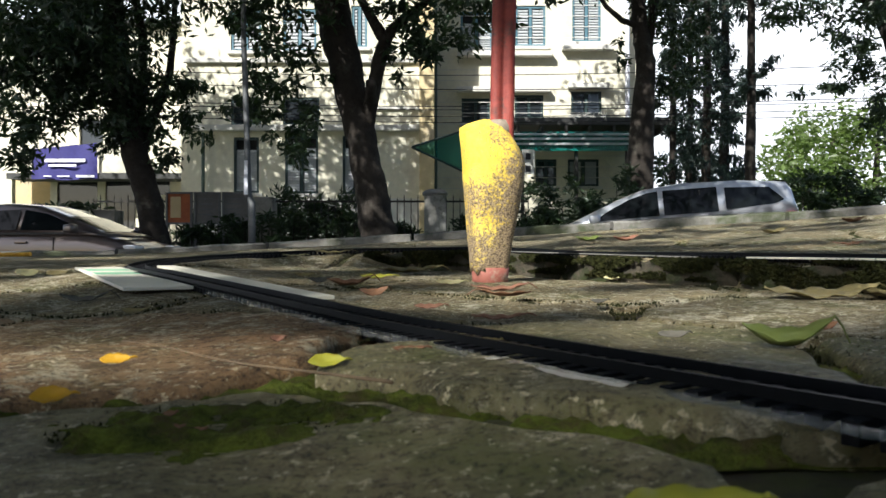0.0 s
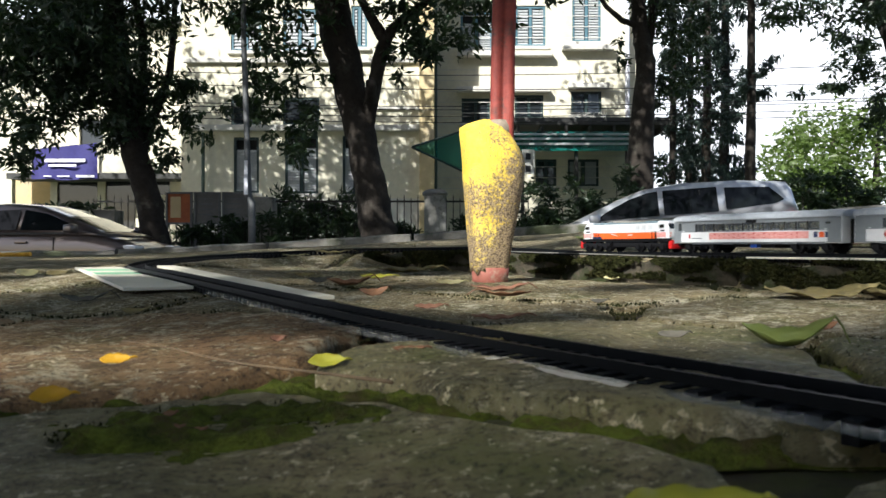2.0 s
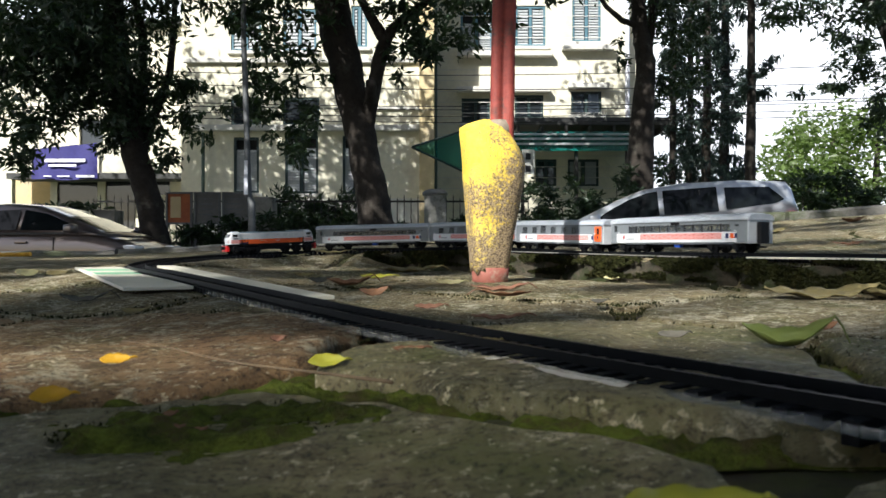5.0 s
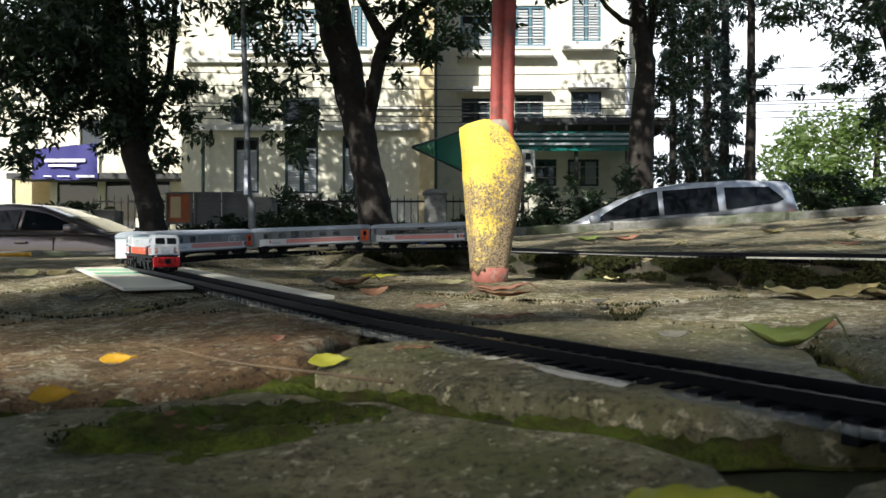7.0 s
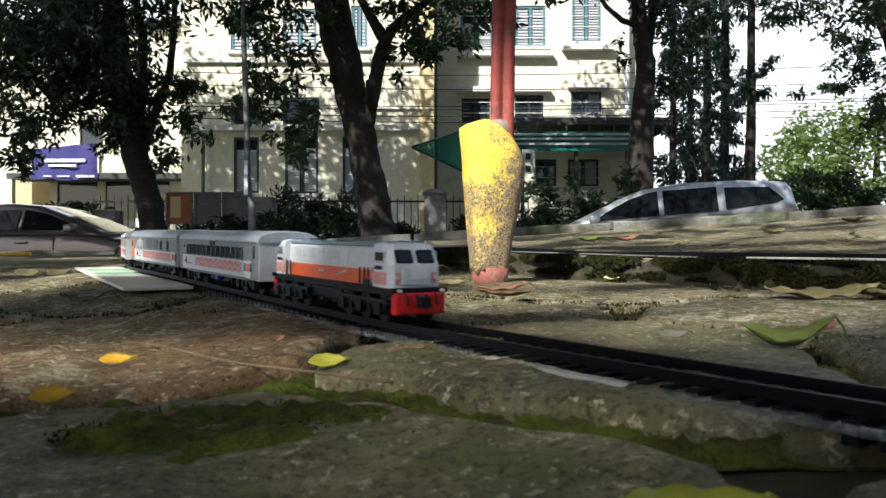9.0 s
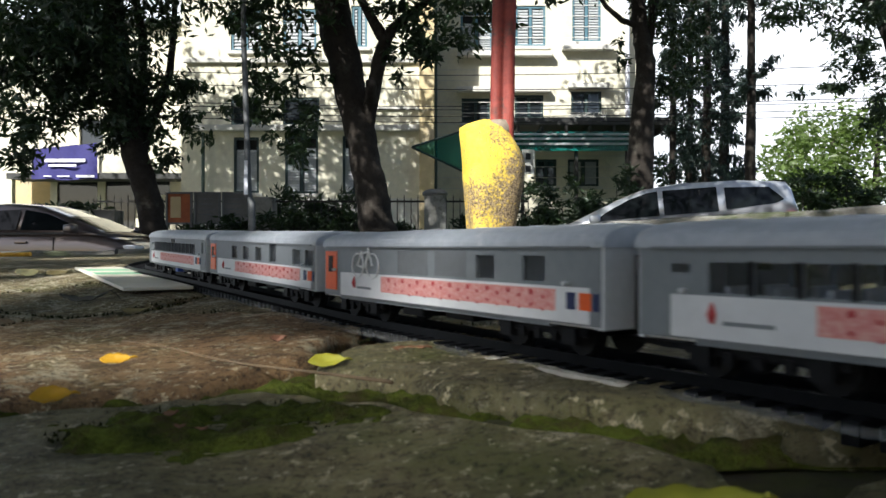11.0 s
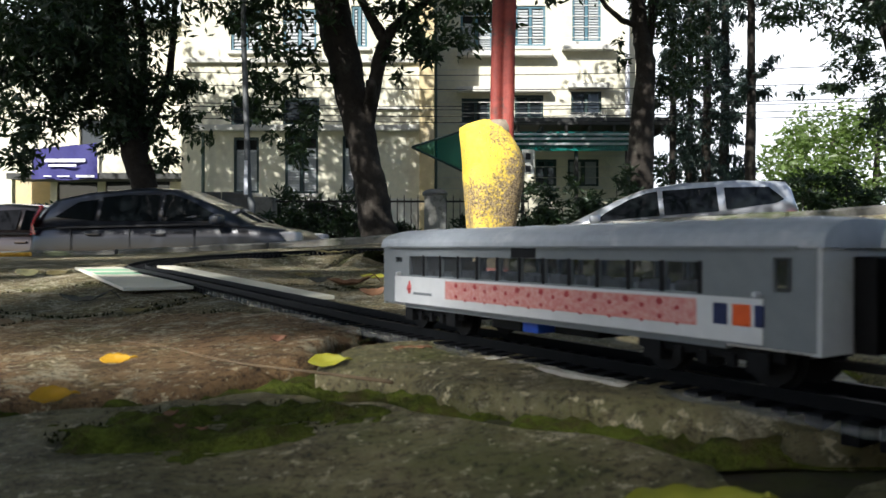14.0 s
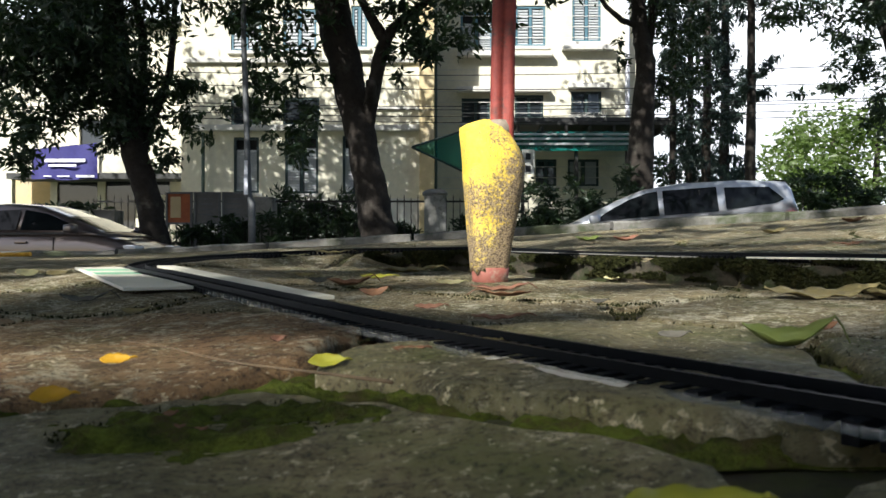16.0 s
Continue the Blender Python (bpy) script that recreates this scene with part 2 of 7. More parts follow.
def wall_grid(name, x0, x1, z0, z1, y, depth, holes, material, parent):
    """A wall along x, one closed mesh, with openings (x0, x1, z0, z1) right through it."""
    xs = sorted({x0, x1, *[h[0] for h in holes], *[h[1] for h in holes]})
    zs = sorted({z0, z1, *[h[2] for h in holes], *[h[3] for h in holes]})
    nx, nz = len(xs) - 1, len(zs) - 1

    def solid(i, j):
        if not (0 <= i < nx and 0 <= j < nz):
            return False
        a, b = (xs[i] + xs[i + 1]) / 2, (zs[j] + zs[j + 1]) / 2
        return not any(h[0] < a < h[1] and h[2] < b < h[3] for h in holes)

    bm = bmesh.new()
    vs = {}

    def v(i, j, k):
        if (i, j, k) not in vs:
            vs[i, j, k] = bm.verts.new((xs[i], y + depth * k, zs[j]))
        return vs[i, j, k]

    for i in range(nx):
        for j in range(nz):
            if not solid(i, j):
                continue
            bm.faces.new((v(i, j, 0), v(i + 1, j, 0), v(i + 1, j + 1, 0), v(i, j + 1, 0)))
            bm.faces.new((v(i, j, 1), v(i, j + 1, 1), v(i + 1, j + 1, 1), v(i + 1, j, 1)))
            for di, dj, p, q in ((-1, 0, (0, 1), (0, 0)), (1, 0, (1, 0), (1, 1)), (0, -1, (0, 0), (1, 0)), (0, 1, (1, 1), (0, 1))):
                if not solid(i + di, j + dj):
                    a, b = (i + p[0], j + p[1]), (i + q[0], j + q[1])
                    bm.faces.new((v(*a, 0), v(*a, 1), v(*b, 1), v(*b, 0)))
    return part(name, bm, material, parent)


def smoothstep(a, b, v):
    t = np.clip((np.asarray(v, float) - a) / (b - a), 0, 1)
    return t * t * (3 - 2 * t)


# ---- the toy railway's line: curvature and height along it ----
BEND_S = [-1.2, -1.0, -0.8, -0.6, -0.4, -0.2, 0.0, 0.2, 0.6, 0.8, 1.0]
BEND_K = [0.0, 0.35, -0.8, 3.04, 4.98, 5.24, 3.25, -0.02, -0.02, 0.66, 0.0]
RISE_S = [-1.2, -0.8, -0.6, -0.4, -0.2, 0.0, 0.2, 0.4, 0.6, 0.8]
RISE_Z = [0.030, 0.032, 0.038, 0.036, 0.027, 0.019, 0.0165, 0.0115, 0.0068, 0.0060]
LINE_S = np.arange(-2.3, 1.901, 0.01)
_k = np.interp(LINE_S, BEND_S, BEND_K, left=0, right=0)
_th = np.concatenate([[0], np.cumsum((_k[1:] + _k[:-1]) / 2 * 0.01)])
_zero = int(np.argmin(abs(LINE_S)))
LINE_H = _th - _th[_zero] + radians(-76.08)
_tm = (LINE_H[1:] + LINE_H[:-1]) / 2
LINE_X = np.concatenate([[0], np.cumsum(np.cos(_tm) * 0.01)])
LINE_Y = np.concatenate([[0], np.cumsum(np.sin(_tm) * 0.01)])
LINE_X += -0.3219 - LINE_X[_zero]
LINE_Y += 0.8182 - LINE_Y[_zero]
RAIL_TOP = 0.007


def bed(s):
    """Height of the ground under the track."""
    return np.interp(s, RISE_S, RISE_Z)


def line_at(s):
    return (np.interp(s, LINE_S, LINE_X), np.interp(s, LINE_S, LINE_Y), bed(s) + RAIL_TOP, np.interp(s, LINE_S, LINE_H))


# ---- lie of the land ----
_far = (LINE_S > -2.2) & (LINE_S < -0.12)
_fs, _fx, _fy, _fh = LINE_S[_far], LINE_X[_far], LINE_Y[_far], LINE_H[_far]
_near = (LINE_S > -0.4) & (LINE_S < 1.1)
_ns, _nx, _ny = LINE_S[_near], LINE_X[_near], LINE_Y[_near]
ROAD_YAW = -0.287       # the road falls towards the viewer on the one side


def kerb_y(x):
    return 2.6 + ROAD_YAW * x


def land(x, y):
    """Height of the paved ground: a lower court inside the loop, a step, and a bank rising to the kerb."""
    x, y = np.atleast_1d(np.asarray(x, float)), np.atleast_1d(np.asarray(y, float))
    dx, dy = x[:, None] - _fx, y[:, None] - _fy
    i = np.argmin(dx * dx + dy * dy, 1)
    s = _fs[i]
    k = np.arange(len(x))
    d = np.cos(_fh[i]) * -dy[k, i] + np.sin(_fh[i]) * dx[k, i]       # to the outer side of the loop
    low = 0.005 * smoothstep(0.12, 0.32, y) + 0.006 * smoothstep(0.3, 0.6, y) + 0.007 * smoothstep(0.55, 0.9, y) * smoothstep(0.1, -0.2, x)
    edge = np.clip(0.076 + 0.05 * x, 0.008, 0.20)
    t = smoothstep(0.03, 1.5, d)
    up = bed(s) + (edge - bed(s)) * t
    w = smoothstep(-0.036, -0.026, d) * smoothstep(0.12, 0.42, -s)
    out = low + (up - low) * w
    # the stones carry the near line too
    ax, ay = x[:, None] - _nx, y[:, None] - _ny
    j = np.argmin(ax * ax + ay * ay, 1)
    away = np.sqrt(ax[k, j] ** 2 + ay[k, j] ** 2)
    out = out + (bed(_ns[j]) + 0.0016 - out) * smoothstep(0.10, 0.022, away) * (1 - w)
    far = smoothstep(0.9, 2.4, y) * (1 - w)
    return out + (edge - out) * far


# ---- ground sheet, paving, step ----
def road_z(x):
    """Crown of the street: it climbs to the one side."""
    return np.interp(np.asarray(x, float), [-40, -7, -3.5, 0, 5.5, 9, 40], [-0.80, -0.68, -0.645, -0.48, -0.19, -0.12, -0.10])


def sheet(name, xs, ys, zf, material, label, warp=None):
    X, Y = np.meshgrid(xs, ys)
    X, Y = X.ravel(), Y.ravel()
    if warp:
        X, Y = warp(X, Y)
    Z = zf(X, Y)
    nx = len(xs)
    faces = [(j * nx + i, j * nx + i + 1, (j + 1) * nx + i + 1, (j + 1) * nx + i) for j in range(len(ys) - 1) for i in range(nx - 1)]
    ob = mesh_part(name, np.stack([X, Y, Z], 1).tolist(), faces, material, smooth=True)
    return tagged(ob, label, "ground", kind="structure")


def rough(x, y, s, a):
    return np.array([noise.fractal((p * s, q * s, 0.3), 0.9, 2.1, 4) for p, q in zip(x, y)]) * a


# soil of the park platform, under and between the stones
_xs = np.concatenate([np.arange(-6, -0.8, 0.2), np.arange(-0.8, 1.2, 0.0125), np.arange(1.2, 6.01, 0.2)])
_ys = np.concatenate([np.arange(-5, 0, 0.25), np.arange(0, 0.5, 0.0125), np.arange(0.5, 1.3, 0.01), np.arange(1.3, 2.55, 0.05), [2.6]])
soil = sheet("ground", _xs, _ys, lambda x, y: land(x, y) - 0.006 - 0.014 * np.exp(-((x + 0.02) ** 2 + (y - 0.285) ** 2) / 0.03 ** 2) + rough(x, y, 30, 0.003) * (abs(x) < 1.3) * (y > 0), M_SOIL,
             "dark mossy soil between old paving stones", warp=lambda x, y: (x, np.where(y > 1.3, 1.3 + (y - 1.3) * (kerb_y(x) - 1.3) / 1.3, y)))

# paving stones: cells round hand-set and scattered centres
rng = random.Random(7)
SEEDS = [(-0.11, 0.285), (-0.20, 0.50), (0.055, 0.225), (-0.04, 0.115), (0.075, 0.60), (0.25, 0.37), (0.17, 0.19), (-0.06, 0.43),
         (-0.30, 0.33), (-0.16, 0.80), (-0.36, 0.66), (-0.02, 0.98), (-0.05, 0.03), (0.09, 0.03)]
for gy in range(-2, 20):
    for gx in range(-12, 14):
        x, y = gx * 0.26 + rng.uniform(-0.1, 0.1), gy * 0.2 + rng.uniform(-0.07, 0.07)
        if y < kerb_y(x) - 0.12 and all((x - a) ** 2 + (y - b) ** 2 > 0.19 ** 2 for a, b in SEEDS):
            SEEDS.append((x, y))
DAMP = {2, 3, 6, 12, 13}
RUSTY = {0, 8}


def cell(i):
    a = Vector(SEEDS[i])
    poly = [a + Vector(p) for p in ((-0.4, -0.4), (0.4, -0.4), (0.4, 0.4), (-0.4, 0.4))]
    for j, s in enumerate(SEEDS):
        b = Vector(s)
        if j == i or (b - a).length > 0.8:
            continue
        m, nrm = (a + b) / 2, (b - a).normalized()
        cut = []
        for p, q in zip(poly, poly[1:] + poly[:1]):
            dp, dq = (p - m).dot(nrm), (q - m).dot(nrm)
            if dp <= 0:
                cut.append(p)
            if dp * dq < 0:
                cut.append(p + (q - p) * (dp / (dp - dq)))
        poly = cut
        if len(poly) < 3:
            return []
    # the kerb bounds the paving
    m, nrm = Vector((0, kerb_y(0) - 0.11)), Vector((-ROAD_YAW, 1)).normalized()
    cut = []
    for p, q in zip(poly, poly[1:] + poly[:1]):
        dp, dq = (p - m).dot(nrm), (q - m).dot(nrm)
        if dp <= 0:
            cut.append(p)
        if dp * dq < 0:
            cut.append(p + (q - p) * (dp / (dp - dq)))
    return cut


def paving_stone(i):
    poly = cell(i)
    if len(poly) < 3:
        return
    c = sum(poly, Vector((0, 0))) / len(poly)
    size = min((p - c).length for p in poly)
    gap = 0.006 if size < 0.25 else 0.008
    near = c.length < 1.3
    step = 0.008 if near else 0.03
    ring = []
    for p, q in zip(poly, poly[1:] + poly[:1]):
        n = max(2, int((q - p).length / step))
        ring += [p + (q - p) * (k / n) for k in range(n)]
    # round the corners, inset, roughen the rim
    for _ in range(4 if near else 2):
        ring = [(ring[k - 1] + ring[k] * 2 + ring[(k + 1) % len(ring)]) / 4 for k in range(len(ring))]
    out = []
    for p in ring:
        d = p - c
        w = noise.fractal((p.x * 45, p.y * 45, i * 1.7), 0.9, 2.1, 3) * 0.006
        hollow = 0.016 * max(0.0, 1 - math.hypot(p.x + 0.02, p.y - 0.285) / 0.05)      # a broken corner
        out.append(p - d.normalized() * (gap + w + hollow))
    rows = [(1.0, -0.016), (1.0, -0.004), (0.985, -0.0012), (0.955, 0.0), (0.9, 0.0), (0.8, 0.0), (0.68, 0.0), (0.55, 0.0), (0.42, 0.0), (0.28, 0.0), (0.14, 0.0)]
    pts = [(c + (p - c) * f, z) for f, z in rows for p in out] + [(c, 0.0)]
    X, Y = np.array([p[0].x for p in pts]), np.array([p[0].y for p in pts])
    lift = random.Random(i).uniform(-0.001, 0.002)
    Z = land(X, Y) + np.array([p[1] for p in pts]) + lift
    if near:
        Z = Z + np.array([noise.fractal((x * 28, y * 28, i), 0.8, 2.2, 5) for x, y in zip(X, Y)]) * 0.0022
    n = len(out)
    faces = [(r * n + k, r * n + (k + 1) % n, (r + 1) * n + (k + 1) % n, (r + 1) * n + k) for r in range(len(rows) - 1) for k in range(n)]
    last = (len(rows) - 1) * n
    faces += [(last + k, last + (k + 1) % n, last + n) for k in range(n)]
    mesh_part("paving_stone", np.stack([X, Y, Z], 1).tolist(), faces, M_STONE_DARK if i in DAMP else M_STONE_RED if i in RUSTY else M_STONE, soil, smooth=True)


def pave():
    for i in range(len(SEEDS)):
        paving_stone(i)


# kerb along the platform's edge, with the retaining face below it
def kerb_stones():
    kerb = tagged(new("kerb"), "weathered grey kerb stones along the platform edge", "kerb", kind="structure")
    r = random.Random(3)
    x = -5.5
    while x < 6:
        L = r.uniform(0.42, 0.7)
        bm = bmesh.new()
        k = 7
        rings = []
        for i in range(k):
            px = x + (L - 0.012) * i / (k - 1)
            z = float(land(px, kerb_y(px) - 0.1)[0]) + r.uniform(-0.003, 0.003)
            y = kerb_y(px)
            e = r.uniform(0.0, 0.006)
            rings.append([(px, y - 0.11 + e, z - 0.06), (px, y - 0.11 + e, z + 0.020), (px, y - 0.10 + e, z + 0.027), (px, y - 0.01, z + 0.027),
                          (px, y, z + 0.004), (px, y, z - 0.75)])
        loft(bm, rings)
        part("kerb_stone", bm, M_KERB, kerb)
        x += L


# road, far pavement, and the land behind to the horizon, as one sheet
def far_z(x, y):
    d = y - kerb_y(np.clip(x, -40, 40))
    z = road_z(x) - 0.13 * smoothstep(9.8, 11.4, d)        # falls to the far gutter
    return z + 0.14 * smoothstep(12.15, 12.2, d)


_xs = np.concatenate([[-1500, -400, -120, -60, -40, -25], np.arange(-16, 16.1, 1.0), [25, 40, 60, 120, 400, 1500]])
_ds = [0.0, 2, 4, 6, 8, 9.8, 10.6, 11.4, 12.15, 12.2, 14, 16, 22, 30, 45, 80, 200, 900, 2500]
road = sheet("road", _xs, np.array(_ds[:9]), lambda x, y: far_z(x, y), M_ASPHALT, "grey asphalt street beside the park",
             warp=lambda x, y: (x, y + kerb_y(np.clip(x, -40, 40))))
lawn = sheet("lawn", _xs, np.array(_ds[8:]), lambda x, y: far_z(x, y), M_LAWN, "dark verge and lawn behind the street",
             warp=lambda x, y: (x, y + kerb_y(np.clip(x, -40, 40))))


park = sheet("park_ground", _xs, np.array([-1500.0, -300, -80, -25, -9, -4, -0.15]), lambda x, y: np.full_like(x, -0.05), M_SOIL, "bare dark park soil under the trees",
             warp=lambda x, y: (x, y + kerb_y(np.clip(x, -40, 40))))


# ---- toy track ----
def lay_track():
    track = thing("toy_track", "black plastic model railway track laid over the stones", "toy track")
    S = np.arange(-2.25, 1.85, 0.02)
    X, Y, Z, H = line_at(S)
    nx, ny = -np.sin(H), np.cos(H)

    def ribbon(name, off, w, z0, z1, material):
        rings = []
        for x, y, z, a, b in zip(X, Y, Z, nx, ny):
            l, r = off - w / 2, off + w / 2
            rings.append([(x + a * l, y + b * l, z + z0), (x + a * r, y + b * r, z + z0), (x + a * r, y + b * r, z + z1), (x + a * l, y + b * l, z + z1)])
        part(name, loft(bmesh.new(), rings), material, track)

    ribbon("rail", 0.00825, 0.0013, -0.0027, 0.0, M_RAIL)
    ribbon("rail", -0.00825, 0.0013, -0.0027, 0.0, M_RAIL)
    ribbon("web", 0.0, 0.0115, -0.0085, -0.0055, M_TRACK)
    # sleepers, 1 cm apart on the stretch that is passed nearest, joined on the rest
    tie = bmesh.new()
    box(tie, -0.0017, 0.0017, -0.0145, 0.0145, -0.0072, -0.0026, bevel=0.0003)
    me = bpy.data.meshes.new("sleeper")
    tie.to_mesh(me)
    tie.free()
    me.materials.append(M_TRACK)
    base = [(v.co.copy()) for v in me.vertices]
    polys = [tuple(p.vertices) for p in me.polygons]
    verts, faces = [], []
    for s in np.arange(-2.24, 1.84, 0.0066):
        x, y, z, h = (float(v) for v in line_at(s))
        m = pose(x, y, z, 0, 0, math.degrees(h))
        if -0.12 < s < 0.92:
            ob = new("sleeper", me)
            ob.parent = track
            ob.matrix_basis = m
        else:
            n = len(verts)
            verts += [tuple(m @ v) for v in base]
            faces += [tuple(i + n for i in p) for p in polys]
    mesh_part("far_sleeper", verts, faces, M_TRACK, track, kind="stuff")


M_GREY = mat("coach_grey", (0.215, 0.235, 0.25), (0.195, 0.213, 0.228), 300, 0.5, spec=0.4)
M_ROOF = mat("roof_grey", (0.46, 0.49, 0.53), (0.38, 0.41, 0.45), 260, 0.5, c3=(0.58, 0.59, 0.60), scale3=60, cover3=0.35)
M_LIGHT = mat("end_grey", (0.60, 0.62, 0.64), (0.54, 0.56, 0.58), 300, 0.5)
M_WHITE = mat("white_enamel", (0.74, 0.75, 0.76), (0.68, 0.69, 0.70), 260, 0.42)
M_PINK = mat("pink_pattern", (0.66, 0.22, 0.20), (0.75, 0.42, 0.38), 900, 0.5, detail=2)
M_REDMARK = mat("dark_red_mark", (0.45, 0.04, 0.045), (0.5, 0.07, 0.07), 500, 0.5)
M_ORANGE = mat("orange_enamel", (0.85, 0.13, 0.02), (0.78, 0.11, 0.015), 300, 0.4)
M_RED = mat("red_enamel", (0.60, 0.018, 0.018), (0.50, 0.014, 0.014), 300, 0.4)
M_NAVY = mat("navy_enamel", (0.018, 0.03, 0.11), (0.014, 0.022, 0.08), 300, 0.4)
M_BLUE = mat("blue_plastic", (0.02, 0.08, 0.45), (0.02, 0.06, 0.36), 300, 0.4)
M_BLACK = mat("black_plastic", (0.006, 0.006, 0.007), (0.009, 0.009, 0.010), 200, 0.55, spec=0.18)
M_WINDOW = glass_mat("toy_window", (0.17, 0.18, 0.19), 0.06, 0.84)
M_WINDSCREEN = mat("dark_windscreen", (0.010, 0.011, 0.012), (0.014, 0.015, 0.016), 100, 0.08, spec=0.6)
M_SEAT = mat("toy_seat", (0.70, 0.70, 0.70), (0.6, 0.6, 0.61), 200, 0.6)
M_LOCOROOF = mat("loco_roof", (0.22, 0.30, 0.34), (0.17, 0.24, 0.28), 200, 0.45)
M_STEEL = mat("toy_steel", (0.45, 0.45, 0.46), (0.3, 0.3, 0.31), 300, 0.35, metal=0.9)
M_LOUVRE = mat("grille_grey", (0.19, 0.20, 0.215), (0.17, 0.18, 0.19), 300, 0.5)
M_LAMP = mat("lamp_lens", (0.8, 0.8, 0.76), (0.7, 0.7, 0.66), 300, 0.15)


def bogie(parent, x, wheels, base, name="bogie", half=0.0115):
    """A bogie that swings about its pivot at x: side frames, axles with wheels, springs."""
    b = new(name)
    b.parent = parent
    b.location = (x, 0, 0)
    span = base / 2
    for side in (-1, 1):
        bm = nbox(-span - 0.005, span + 0.005, side * half - 0.0012, side * half + 0.0012, 0.005, 0.0085, bevel=0.0005)
        for i in range(wheels):
            wx = -span + base * i / (wheels - 1)
            box(bm, wx - 0.0024, wx + 0.0024, side * (half + 0.0013) - 0.0012, side * (half + 0.0013) + 0.0012, 0.003, 0.0072)
        for wx in np.linspace(-span * 0.5, span * 0.5, 3):
            box(bm, wx - 0.001, wx + 0.001, side * (half + 0.0011) - 0.0008, side * (half + 0.0011) + 0.0008, 0.0035, 0.0062)
        part("side_frame", bm, M_BLACK, b)
    part("bolster", nbox(-0.005, 0.005, -0.011, 0.011, 0.0065, 0.0082), M_BLACK, b)
    for i in range(wheels):
        wx = -span + base * i / (wheels - 1)
        bm = bmesh.new()
        for side in (-1, 1):
            disc(bm, (wx, side * 0.0082, 0.0053), (0, 1, 0), 0.0053, 0.0024, 18)
            disc(bm, (wx, side * 0.0068, 0.0053), (0, 1, 0), 0.0061, 0.0006, 18)
        disc(bm, (wx, 0, 0.0053), (0, 1, 0), 0.001, 0.016, 8)
        part("wheelset", bm, M_BLACK, b)
    return b


def body_section(w, z0, z1, z2):
    """Half-round coach section, from sill z0 over eave z1 to roof z2."""
    side = [(-w, z0), (-w * 1.0, z1)]
    arch = [(-w * math.cos(a) ** 0.7, z1 + (z2 - z1) * math.sin(a) ** 0.8) for a in np.linspace(0.12, math.pi / 2, 7)]
    left = side + arch
    return left + [(-y, z) for y, z in reversed(left[:-1])]


CL, CW = 0.1605, 0.0160            # coach body length and half width


def settle(root, old, low, short=1.0, slim=1.0):
    """Brings all parts made so far down to the low-slung heights of the model."""
    for ob in root.children_recursive:
        for v in ob.data.vertices:
            v.co.z = float(np.interp(v.co.z, old, low))
            v.co.x *= short
            v.co.y *= slim


